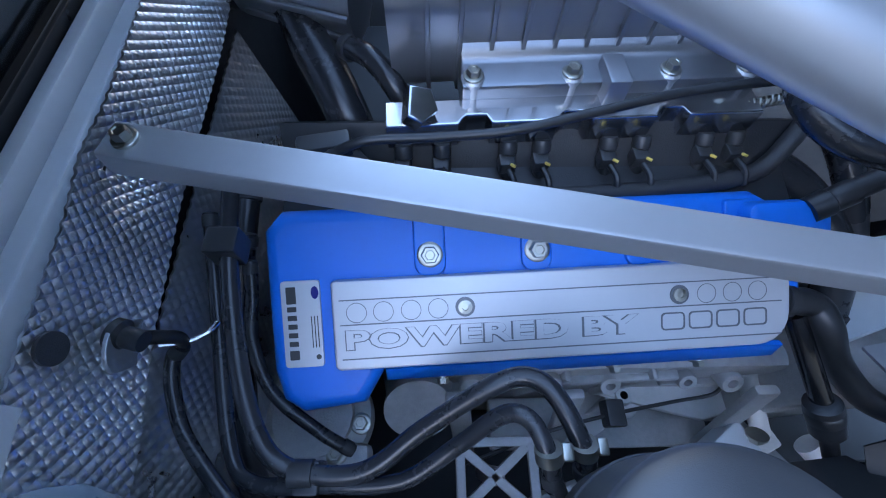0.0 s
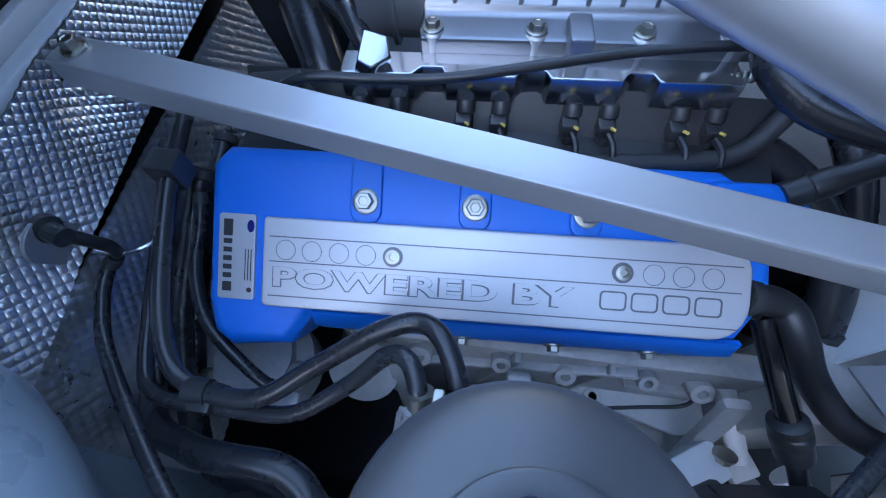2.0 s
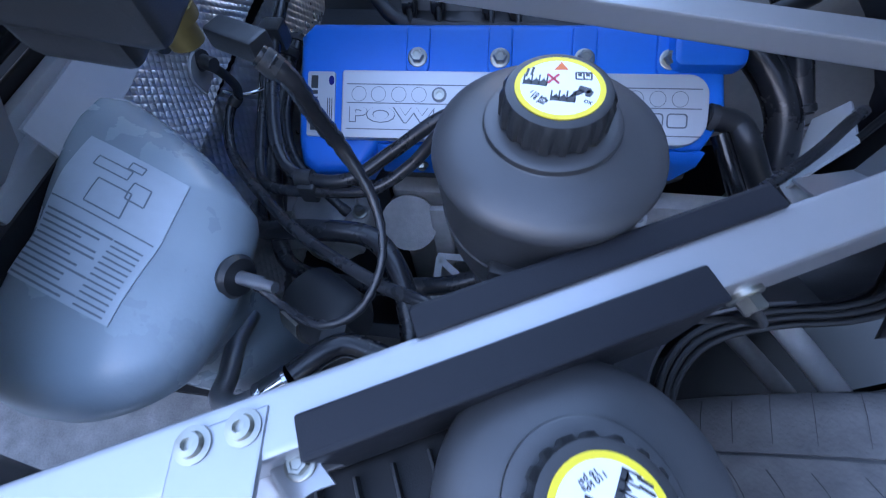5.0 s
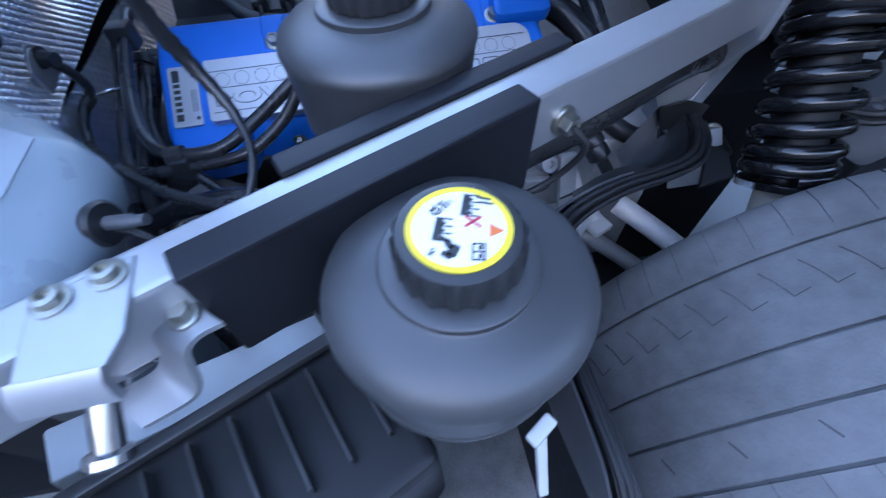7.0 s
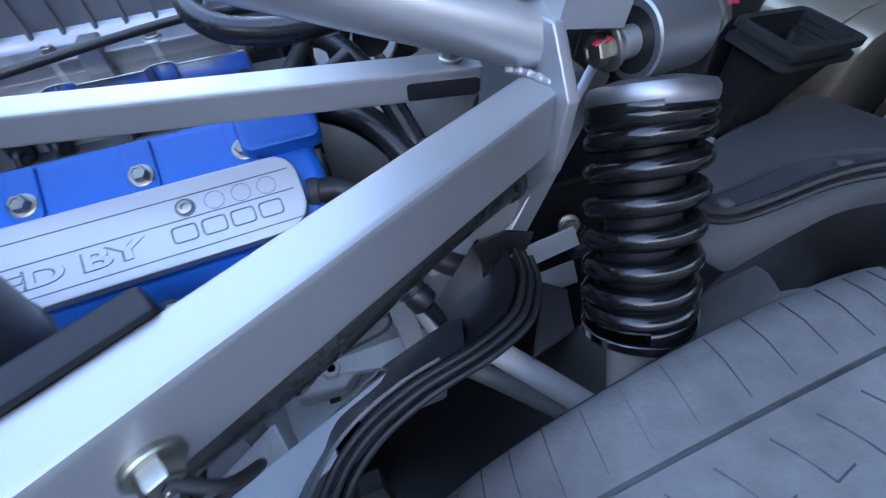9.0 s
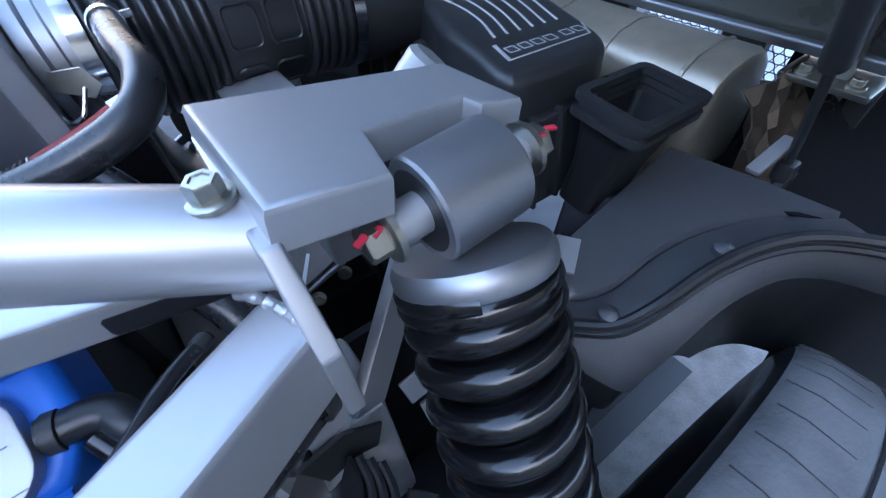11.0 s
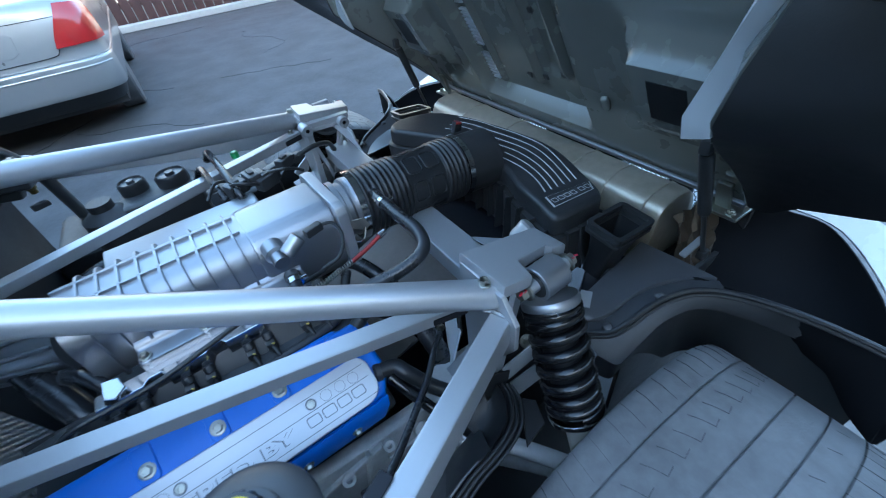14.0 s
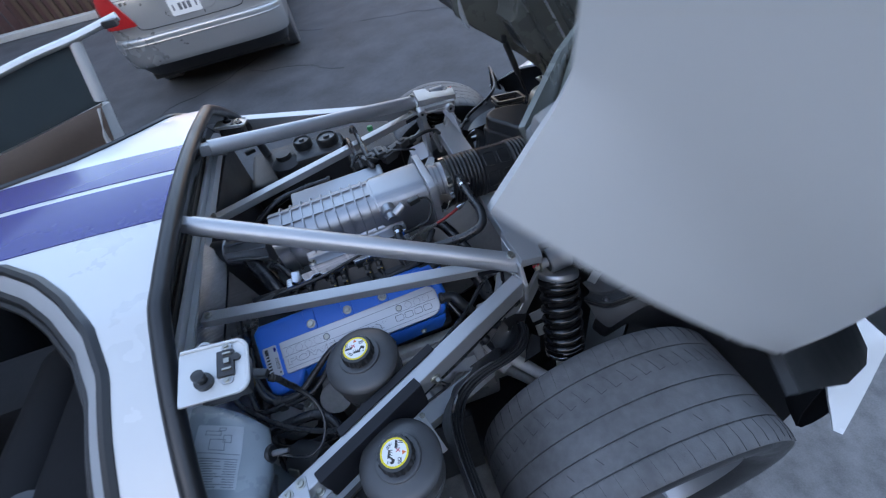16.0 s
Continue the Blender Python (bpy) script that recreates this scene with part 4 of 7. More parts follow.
hose_thing("coolant_pipe", [(-0.935, -0.30, 0.74), (-0.945, -0.36, 0.70), (-0.95, -0.43, 0.66), (-0.94, -0.50, 0.62), (-0.91, -0.56, 0.60), (-0.82, -0.59, 0.62), (-0.70, -0.59, 0.64), (-0.64, -0.58, 0.66)], 0.0115, HOSE, "thick black coolant pipe along the bulkhead", "pipe")
hose_thing("coolant_pipe", [(-0.962, -0.22, 0.70), (-0.965, -0.34, 0.66), (-0.96, -0.46, 0.60), (-0.95, -0.55, 0.54), (-0.93, -0.62, 0.50)], 0.013, HOSE, "thick black pipe beside the heat shield", "pipe")
pc = thing("refrigerant_pipe", (-0.87, -0.75, 0.7), "bent bare metal refrigerant pipe with crimped sleeve", "pipe")
part("pipe", sweep([(-0.90, -0.655, 0.66), (-0.893, -0.69, 0.68), (-0.877, -0.728, 0.70), (-0.868, -0.748, 0.715), (-0.85, -0.755, 0.72), (-0.83, -0.745, 0.722)], 0.0098, 16, 6), BRUSHED, pc)
part("sleeve", lathe([(0.0105, 0), (0.0125, 0.002), (0.0125, 0.006), (0.0112, 0.008), (0.0125, 0.010), (0.0128, 0.03), (0.0135, 0.031), (0.0125, 0.034)], 24, aim((-0.83, -0.745, 0.722), (-0.80, -0.723, 0.728))), CHROME, pc, "crimped steel sleeve")
part("hose", sweep([(-0.802, -0.724, 0.728), (-0.78, -0.70, 0.725), (-0.76, -0.69, 0.72), (-0.72, -0.699, 0.715)], 0.0115, 14, 5), HOSE, pc)
hose_thing("wiring_loom", [(-0.778, -0.588, 0.945), (-0.765, -0.589, 0.93), (-0.76, -0.587, 0.90), (-0.75, -0.588, 0.87), (-0.729, -0.61, 0.84), (-0.719, -0.645, 0.82), (-0.732, -0.68, 0.80), (-0.763, -0.694, 0.79), (-0.803, -0.679, 0.78), (-0.828, -0.667, 0.785), (-0.853, -0.662, 0.79)], lambda t: 0.0066 - 0.0032 * min(1, max(0, (t - 0.25) * 5)) + 0.0006 * math.sin(t * 190), HOSE, "black taped wiring loom hanging from the latch", "loom")
for p, q in (((-0.852, -0.514, 0.733), (-0.844, -0.514, 0.733)),):
    g = Geo()
    lathe([(0.0078, -0.009), (0.0105, -0.009), (0.0105, 0.009), (0.0078, 0.009)], 20, aim(p, q), g)
    span(-0.858, -0.838, -0.53, -0.505, 0.708, 0.735, 0.003, g)
    solid("hose_clip", g, BLACK, "black plastic clip holding two hoses", "clip", base=(-0.85, -0.515, 0.71))
g = Geo()
span(-0.938, -0.91, -0.35, -0.325, 0.77, 0.80, 0.003, g)
solid("hose_clip", g, BLACK, "square black plastic clip on the pipes", "clip", base=(-0.924, -0.338, 0.77))
for p, q in (((-0.640, -0.50, 0.782), (-0.636, -0.52, 0.76)), ((-0.668, -0.503, 0.791), (-0.663, -0.525, 0.77))):
    cl = lathe([(0.0088, -0.004), (0.0098, -0.004), (0.0098, 0.006), (0.0088, 0.006)], 20, aim(p, q))
    box(0.008, 0.012, 0.008, 0.002, Matrix.Translation(Vector(p) + Vector((0.012, 0, 0.002))), geo=cl)
    solid("hose_clamp", cl, STEEL, "spring steel clamp on a hose end", "clamp", "hose clamps", base=p)
p0 = (-0.668, -0.51, 0.79)
tanks_pipe = Geo()
for a, b in (((-0.638, -0.512, 0.775), (-0.622, -0.545, 0.735)), ((-0.664, -0.52, 0.778), (-0.645, -0.55, 0.735))):
    bar(a, b, 0.013, 0.013, 0.005, geo=tanks_pipe)
solid("tank_nipple", tanks_pipe, BLACK, "pair of black moulded hose nipples on the tank", "nipple", base=(-0.64, -0.53, 0.74))

# right-hand end of the engine: hoses, boot and rod
hose_thing("coolant_hose", [(-0.40, -0.37, 0.715), (-0.362, -0.374, 0.71), (-0.347, -0.395, 0.70), (-0.315, -0.424, 0.66), (-0.27, -0.458, 0.63), (-0.219, -0.48, 0.62)], 0.0145, RUBBER, "thick black hose at the engine's rear end")
cv = thing("shift_linkage", (-0.28, -0.545, 0.55), "black rod with ribbed rubber boot", "linkage")
part("rod", sweep([(-0.376, -0.382, 0.70), (-0.355, -0.425, 0.672), (-0.334, -0.462, 0.645)], 0.0105, 20, 3), GLOSS, cv, "gloss black damper rod cover")
bm_ = aim((-0.338, -0.460, 0.650), (-0.298, -0.508, 0.590))
part("boot", lathe([(0.008, 0), (0.017, 0.004), (0.018, 0.012), (0.015, 0.014), (0.018, 0.018), (0.018, 0.028), (0.015, 0.03), (0.017, 0.036), (0.017, 0.05), (0.009, 0.056), (0.009, 0.10)], 28, bm_), RUBBER, cv, "ribbed black rubber boot")
hose_thing("vent_hose", [(-0.53, -0.62, 0.798), (-0.476, -0.581, 0.79), (-0.42, -0.538, 0.78), (-0.344, -0.474, 0.77), (-0.30, -0.43, 0.77), (-0.27, -0.40, 0.76)], 0.0058, HOSE, "thin black hose running along the side rail")
g = lathe([(0.0085, -0.002), (0.0105, -0.002), (0.0105, 0.002), (0.0085, 0.002)], 24, aim((-0.485, -0.588, 0.79), (-0.47, -0.577, 0.788)))
span(-0.49, -0.475, -0.60, -0.592, 0.775, 0.79, 0.002, g)
solid("hose_ring", g, STEEL, "metal ring clip round the thin hose", "clip", base=(-0.48, -0.59, 0.78))
hose_thing("brake_line", [(-0.72, -0.52, 0.50), (-0.60, -0.48, 0.50), (-0.50, -0.458, 0.50), (-0.414, -0.444, 0.50), (-0.358, -0.435, 0.508), (-0.352, -0.415, 0.535), (-0.345, -0.404, 0.56), (-0.33, -0.40, 0.57)], 0.0025, BLACK, "thin black brake line with a clip", "pipe")
g = Geo()
span(-0.515, -0.49, -0.475, -0.44, 0.485, 0.515, 0.003, g)
solid("line_clip", g, BLACK, "small black plastic line clip", "clip", base=(-0.5, -0.46, 0.48))

# castings beside and below the engine
gb = thing("gearbox_casting", (-0.5, -0.42, 0.1), "rough cast aluminium gearbox and head castings", "casting")
PALECAST = material("pale_cast_aluminium", (0.70, 0.69, 0.675), 0.5, 0.1, 0.15, 40, 0.2, 500)
part("side", span(-0.80, -0.27, -0.415, -0.38, 0.10, 0.585, 0.012), CAST, gb)
for k, x in enumerate((-0.72, -0.58, -0.34)):
    part("rib", bar((x, -0.44, 0.585), (x + 0.02, -0.50, 0.36), 0.014, 0.03, 0.005, up=(1, 0, 0)), CAST, gb)
part("ledge", span(-0.66, -0.30, -0.50, -0.42, 0.35, 0.375, 0.006), CAST, gb)
part("flat", prism([(-0.53, -0.505), (-0.47, -0.470), (-0.40, -0.435), (-0.36, -0.40), (-0.46, -0.385), (-0.54, -0.43)], 0.014, 0.004, Matrix.Translation((0, 0, 0.372))), PALECAST, gb)
part("tab", box(0.016, 0.010, 0.012, 0.001, Matrix.Translation((-0.465, -0.452, 0.388))), BLACK, gb, "black clip")
part("post", sweep([(-0.318, -0.408, 0.527), (-0.297, -0.448, 0.493), (-0.277, -0.486, 0.460)], 0.0125, 18, 3), PALECAST, gb, "pale cast tube")
part("cap", lathe([(0.015, 0), (0.015, 0.004), (0.010, 0.006), (0, 0.006)], 20, aim((-0.317, -0.410, 0.525), (-0.330, -0.385, 0.546))), PALECAST, gb)
part("lug", box(0.040, 0.034, 0.014, 0.004, Matrix.Translation((-0.272, -0.494, 0.450)) @ Matrix.Rotation(0.4, 4, "Z")), PALECAST, gb)
part("web", prism([(-0.48, -0.40), (-0.40, -0.395), (-0.33, -0.385), (-0.285, -0.40), (-0.29, -0.455), (-0.34, -0.465), (-0.42, -0.445), (-0.49, -0.425)], 0.010, 0.004, Matrix.Translation((0, 0, 0.425))), PALECAST, gb)
for x, y, z, r in ((-0.70, -0.418, 0.555, 0.016), (-0.60, -0.418, 0.565, 0.012), (-0.52, -0.418, 0.545, 0.014), (-0.43, -0.418, 0.565, 0.012), (-0.36, -0.418, 0.545, 0.015)):
    boss = part("boss", lathe([(r, -0.01), (r * 1.02, 0.012), (r * 0.9, 0.015), (r * 0.45, 0.015), (r * 0.42, 0.004), (0, 0.004)], 20, aim((x, y, z), (x, y - 0.06, z + 0.05))), CAST, gb)
for a, b in (((-0.76, -0.418, 0.50), (-0.44, -0.418, 0.575)), ((-0.62, -0.418, 0.42), (-0.58, -0.418, 0.58)), ((-0.50, -0.418, 0.42), (-0.47, -0.418, 0.58)), ((-0.44, -0.418, 0.52), (-0.29, -0.418, 0.50))):
    part("rib", bar(a, b, 0.010, 0.016, 0.004, up=(0, -1, 0.2)), CAST, gb)
part("nut", hexbolt(0.009, 0.012, aim((-0.329, -0.488, 0.525), (-0.326, -0.52, 0.49))), STEEL, gb)
part("block", span(-0.30, -0.18, -0.46, -0.36, 0.30, 0.62, 0.01), CAST, gb)
pump = thing("water_pump", (-0.9, -0.46, 0.45), "cast aluminium pump housing with hose stubs", "pump")
part("body", lathe([(0.06, 0), (0.062, 0.05), (0.045, 0.06), (0.045, 0.075), (0, 0.075)], 32, Matrix.Translation((-0.885, -0.46, 0.53))), CAST, pump)
part("arm", span(-0.95, -0.82, -0.52, -0.49, 0.56, 0.60, 0.008), CAST, pump)
part("neck", lathe([(0.05, 0), (0.045, 0.03), (0.04, 0.06), (0.044, 0.065), (0.044, 0.075)], 32, aim((-0.77, -0.40, 0.50), (-0.765, -0.50, 0.60))), CAST, pump)
for p in ((-0.93, -0.49, 0.60), (-0.855, -0.50, 0.60), (-0.83, -0.47, 0.60)):
    part("bolt", hexbolt(0.008, 0.012, Matrix.Translation(p)), STEEL, pump)
alt = thing("alternator", (-0.82, -0.64, 0.58), "black finned alternator below the pipes", "alternator")
am = aim((-0.855, -0.615, 0.64), (-0.775, -0.665, 0.655))
part("case", lathe([(0.03, 0), (0.04, 0.008), (0.04, 0.075), (0.032, 0.085), (0, 0.085)], 30, am), MATT, alt)
for k in range(7):
    part("slot", box(0.006, 0.012, 0.03, 0.001, am @ Matrix.Rotation(radians(150 + k * 15), 4, "Z") @ Matrix.Translation((0.0405, 0, 0.03))), STEEL, alt)
part("terminal", span(-0.80, -0.775, -0.69, -0.665, 0.665, 0.70, 0.002), BLACK, alt, "black terminal block with brass stud")
cb = thing("tank_bracket", (-0.67, -0.52, 0.52), "pale silver bracket with triangular cut-outs", "bracket")
g = Geo()
for a, b in (((-0.72, -0.49), (-0.62, -0.49)), ((-0.72, -0.57), (-0.62, -0.57)), ((-0.716, -0.49), (-0.716, -0.57)), ((-0.624, -0.49), (-0.624, -0.57)), ((-0.716, -0.495), (-0.63, -0.565)), ((-0.63, -0.495), (-0.716, -0.565))):
    bar((*a, 0.52), (*b, 0.52), 0.012, 0.01, 0.002, geo=g)
part("lattice", g, CAST, cb)
part("post", span(-0.68, -0.66, -0.54, -0.52, 0.30, 0.516), CAST, cb)
ut = thing("undertray", (-0.3, 0, 0.07), "black undertray added below the engine to darken the bay", "tray", kind="structure")
part("floor", span(-1.0, 0.47, -0.60, 0.60, 0.07, 0.085), LINER, ut)
part("side", span(-1.0, -0.42, -0.62, -0.60, 0.07, 0.50), LINER, ut)
part("side", span(-1.0, -0.42, 0.60, 0.62, 0.07, 0.50), LINER, ut)
solid("side_liner", span(-1.0, -0.30, 0.59, 0.93, 0.10, 0.655, 0.03), DEEP, "black plastic liner closing the far side of the bay", "liner", base=(-0.65, 0.76, 0.10))
solid("engine_mount", span(-0.72, -0.5, -0.3, 0.3, 0.085, 0.14, 0.01), MATT, "black engine mount block under the engine", "mount")

# ---- fuel rail, injectors and cables of the near bank ----
fr = thing("fuel_rail", (-0.6, -0.205, 0.76), "chromed fuel rail with black injectors", "fuel rail")
top = []
n = 80
for k in range(n + 1):
    x = -0.79 + 0.372 * k / n
    cut = max(min(1.0, max(0.0, (0.016 - abs(x - c)) / 0.006)) for c in (-0.703, -0.606, -0.508))
    top.append((x, -0.222 + 0.011 * cut * cut * (3 - 2 * cut)))
outline_r = top + [(-0.418, -0.19), (-0.79, -0.19)]
part("rail", prism(outline_r, 0.030, 0.002, Matrix.Translation((0, 0, 0.775))), CHROME, fr)
for x in (-0.775, -0.736, -0.668, -0.633, -0.563, -0.528, -0.461, -0.428):
    m = aim((x, -0.222, 0.778), (x, -0.25, 0.735))
    inj = part("injector", lathe([(0.008, 0), (0.0095, 0.004), (0.0095, 0.012), (0.0075, 0.014), (0.0085, 0.018), (0.0085, 0.032), (0.006, 0.04)], 16, m), BLACK, fr)
    part("plug", box(0.017, 0.017, 0.016, 0.003, Matrix.Translation((x - 0.002, -0.238, 0.762))), BLACK, inj)
    part("pin", sweep([(x + 0.001, -0.246, 0.770), (x + 0.002, -0.248, 0.771), (x + 0.0045, -0.250, 0.771)], 0.0016, 8, 3), YELLOWPLASTIC if x > -0.7 else BLACK, inj, "yellow locking tab")
    part("wire", sweep([(x, -0.247, 0.762), (x + 0.003, -0.262, 0.762), (x + 0.004, -0.272, 0.752)], 0.0036, 8, 4), RUBBER, inj)
settle(fr, VALLEY[0], (-0.002, 0.006, 0.003))
settle(hose_thing("injector_loom", [(-0.834, -0.228, 0.79), (-0.784, -0.262, 0.755), (-0.683, -0.272, 0.75), (-0.607, -0.273, 0.75), (-0.50, -0.27, 0.75), (-0.412, -0.26, 0.755), (-0.375, -0.235, 0.78), (-0.345, -0.20, 0.80)], lambda t: 0.0095 + 0.0007 * math.sin(t * 150), MATT, "black corrugated loom along the injectors", "loom"), VALLEY[0], (-0.002, 0.006, 0.002))
settle(hose_thing("vacuum_line", [(-0.84, -0.262, 0.815), (-0.805, -0.26, 0.83), (-0.746, -0.259, 0.83), (-0.679, -0.26, 0.835), (-0.606, -0.248, 0.84), (-0.531, -0.235, 0.845), (-0.46, -0.231, 0.85), (-0.40, -0.222, 0.845), (-0.36, -0.19, 0.83)], 0.0044, RUBBER, "thin black rubber line over the fuel rail", "hose"), VALLEY[0], (-0.002, 0.006, 0.002))
solid("connector", box(0.05, 0.02, 0.02, 0.004, Matrix.Translation((-0.845, -0.245, 0.805)) @ Matrix.Rotation(0.2, 4, "Z")), BLACK, "black wiring connector on the injector loom", "connector", base=(-0.845, -0.245, 0.795))
solid("foil_wrap", prism([(-0.017, -0.012), (-0.004, -0.02), (0.016, -0.008), (0.014, 0.014), (-0.008, 0.018)], 0.02, 0.003, Matrix.Translation((-0.762, -0.205, 0.808)) @ pose(0, 0, 0, 25, 15, 20)), CHROME, "crumpled silver foil wrap", "foil", base=(-0.762, -0.205, 0.80))
fit_ = thing("sensor_plug", (-0.38, -0.30, 0.75), "black ribbed sensor plug with steel flange", "plug")
part("flange", prism(rounded(0.03, 0.018, 0.008, 4), 0.008, 0.002, Matrix.Translation((-0.398, -0.305, 0.762))), STEEL, fit_)
m = aim((-0.40, -0.306, 0.77), (-0.33, -0.283, 0.80))
part("sleeve", lathe([(0.013, 0.012), (0.0135, 0.03), (0.0115, 0.032), (0.0125, 0.036), (0.0125, 0.052), (0.0105, 0.055), (0.0105, 0.10)], 22, m), RUBBER, fit_)
hose_thing("inlet_hose", [(-0.92, -0.01, 0.81), (-0.90, -0.04, 0.80), (-0.883, -0.075, 0.78), (-0.858, -0.118, 0.76), (-0.84, -0.15, 0.73), (-0.83, -0.165, 0.68)], 0.026, HOSE, "thick black rubber inlet hose behind the fuel rail")
hose_thing("inlet_hose", [(-0.84, -0.10, 0.80), (-0.81, -0.13, 0.81), (-0.785, -0.16, 0.80), (-0.77, -0.175, 0.77), (-0.77, -0.18, 0.74)], 0.012, HOSE, "black hose looped over the manifold end")
hose_thing("rear_pipe", [(-0.42, -0.20, 0.72), (-0.36, -0.20, 0.72), (-0.30, -0.24, 0.70), (-0.26, -0.30, 0.66), (-0.25, -0.36, 0.60)], 0.022, HOSE, "thick black hose between engine and strut tower")
hose_thing("rear_pipe", [(-0.36, -0.10, 0.78), (-0.31, -0.14, 0.77), (-0.27, -0.22, 0.73), (-0.24, -0.30, 0.66)], 0.016, HOSE, "black hose under the throttle body")


# ---- linkage and hoses round the throttle ----
hose_thing("bypass_hose", [(-0.222, -0.088, 0.89), (-0.225, -0.143, 0.897), (-0.223, -0.213, 0.896), (-0.219, -0.278, 0.894), (-0.235, -0.319, 0.885), (-0.278, -0.325, 0.872), (-0.324, -0.317, 0.862), (-0.37, -0.307, 0.855), (-0.42, -0.289, 0.858), (-0.447, -0.256, 0.868), (-0.444, -0.215, 0.882)], 0.0125, HOSE, "thick black hose looping from intake hose to supercharger")
for p, q in (((-0.2255, -0.155, 0.897), (-0.224, -0.183, 0.897)), ((-0.445, -0.235, 0.876), (-0.444, -0.215, 0.882))):
    g = lathe([(0.0128, -0.005), (0.0142, -0.005), (0.0142, 0.005), (0.0128, 0.005)], 24, aim(p, q))
    box(0.012, 0.004, 0.006, 0.001, Matrix.Translation(Vector(p) + Vector((0.016, 0, 0.004))), geo=g)
    solid("hose_clamp", g, CHROME, "bright spring clamp on a hose end", "clamp", "hose clamps", base=p)
vlv = thing("bypass_valve", (-0.42, -0.15, 0.85), "silver bypass valve on the supercharger", "valve")
part("body", lathe([(0.016, 0), (0.02, 0.004), (0.02, 0.03), (0.014, 0.034), (0.014, 0.055)], 22, aim((-0.452, -0.14, 0.903), (-0.446, -0.23, 0.886))), BRUSHED, vlv)
part("solenoid", lathe([(0.012, 0), (0.014, 0.003), (0.014, 0.035), (0.011, 0.038), (0, 0.038)], 20, aim((-0.437, -0.195, 0.908), (-0.402, -0.185, 0.928))), BRUSHED, vlv)
part("plug", box(0.035, 0.016, 0.016, 0.003, Matrix.Translation((-0.377, -0.18, 0.923)) @ Matrix.Rotation(0.3, 4, "Z")), BLACK, vlv)
part("wire", sweep([(-0.362, -0.178, 0.925), (-0.342, -0.185, 0.923), (-0.337, -0.21, 0.908), (-0.357, -0.23, 0.883), (-0.392, -0.225, 0.868)], 0.0032, 8, 5), RUBBER, vlv)
thr = thing("throttle_linkage", (-0.28, -0.17, 0.8), "steel throttle lever with red cable end", "linkage")
part("lever", prism([(-0.03, -0.012), (0.02, -0.015), (0.032, 0.0), (0.02, 0.014), (-0.005, 0.006), (-0.03, 0.01)], 0.003, 0.001, frame_from((-0.285, -0.118, 0.855), (0.85, -0.35, -0.3), (0.1, 0.2, 0.97), (0.4, -0.9, 0.1))), STEEL, thr)
part("quadrant", lathe([(0.022, 0), (0.022, 0.003), (0.018, 0.004), (0.018, 0.008), (0.022, 0.009), (0.022, 0.012)], 28, aim((-0.30, -0.095, 0.86), (-0.29, -0.13, 0.857))), STEEL, thr)
part("wire", sweep([(-0.305, -0.12, 0.845), (-0.30, -0.14, 0.828), (-0.285, -0.15, 0.83), (-0.27, -0.14, 0.85)], 0.002, 8, 6), CHROME, thr)
part("cable_end", sweep([(-0.259, -0.172, 0.838), (-0.29, -0.18, 0.83), (-0.33, -0.188, 0.822)], 0.0046, 14, 4), REDPLASTIC, thr, "red plastic cable sleeve")
coil = [Vector((-0.33, -0.188, 0.822)).lerp(Vector((-0.44, -0.195, 0.80)), k / 150) + Vector((0, 0.005 * math.cos(k * 0.85), 0.005 * math.sin(k * 0.85))) for k in range(151)]
part("spring", sweep(coil, 0.0014, 6, 1, smooth=False), STEEL, thr, "dark return spring")
part("ferrule", lathe([(0.007, 0), (0.007, 0.016), (0.004, 0.018), (0.004, 0.03)], 14, aim((-0.259, -0.172, 0.838), (-0.23, -0.165, 0.843))), CHROME, thr)
hose_thing("cable", [(-0.14, -0.36, 0.79), (-0.16, -0.365, 0.80), (-0.19, -0.37, 0.79), (-0.205, -0.365, 0.74), (-0.205, -0.36, 0.66)], 0.0048, RUBBER, "thin black cable on the strut tower", "cable")

# connectors and caps on the far side of the supercharger
for p, s, r in (((-0.36, 0.15, 0.905), (0.05, 0.025, 0.022), 0.5), ((-0.42, 0.165, 0.90), (0.035, 0.03, 0.02), 0.2), ((-0.30, 0.155, 0.91), (0.03, 0.02, 0.02), 0.5), ((-0.46, 0.17, 0.885), (0.03, 0.02, 0.03), 0.0)):
    solid("connector", box(*s, 0.004, Matrix.Translation(p) @ Matrix.Rotation(r, 4, "Z")), BLACK, "black wiring connector beside the supercharger", "connector", "far connectors", base=p)
hose_thing("far_cable", [(-0.30, 0.15, 0.915), (-0.25, 0.16, 0.92), (-0.21, 0.18, 0.905), (-0.19, 0.21, 0.87)], 0.006, RUBBER, "black cable arching to the far tower", "cable")
hose_thing("far_hose", [(-0.452, 0.085, 0.89), (-0.456, 0.10, 0.908), (-0.462, 0.18, 0.918), (-0.475, 0.34, 0.918), (-0.485, 0.40, 0.88)], 0.009, HOSE, "black hose beside the supercharger", "hose")
hose_thing("far_hose", [(-0.485, 0.12, 0.885), (-0.49, 0.15, 0.90), (-0.50, 0.24, 0.90), (-0.51, 0.33, 0.89), (-0.53, 0.39, 0.84)], 0.008, HOSE, "black hose beside the supercharger", "hose")
res = thing("reservoir", (-0.60, 0.42, 0.6), "black fluid reservoir with two screw caps", "reservoir")
part("body", span(-0.74, -0.53, 0.43, 0.575, 0.60, 0.812, 0.02), MATT, res)
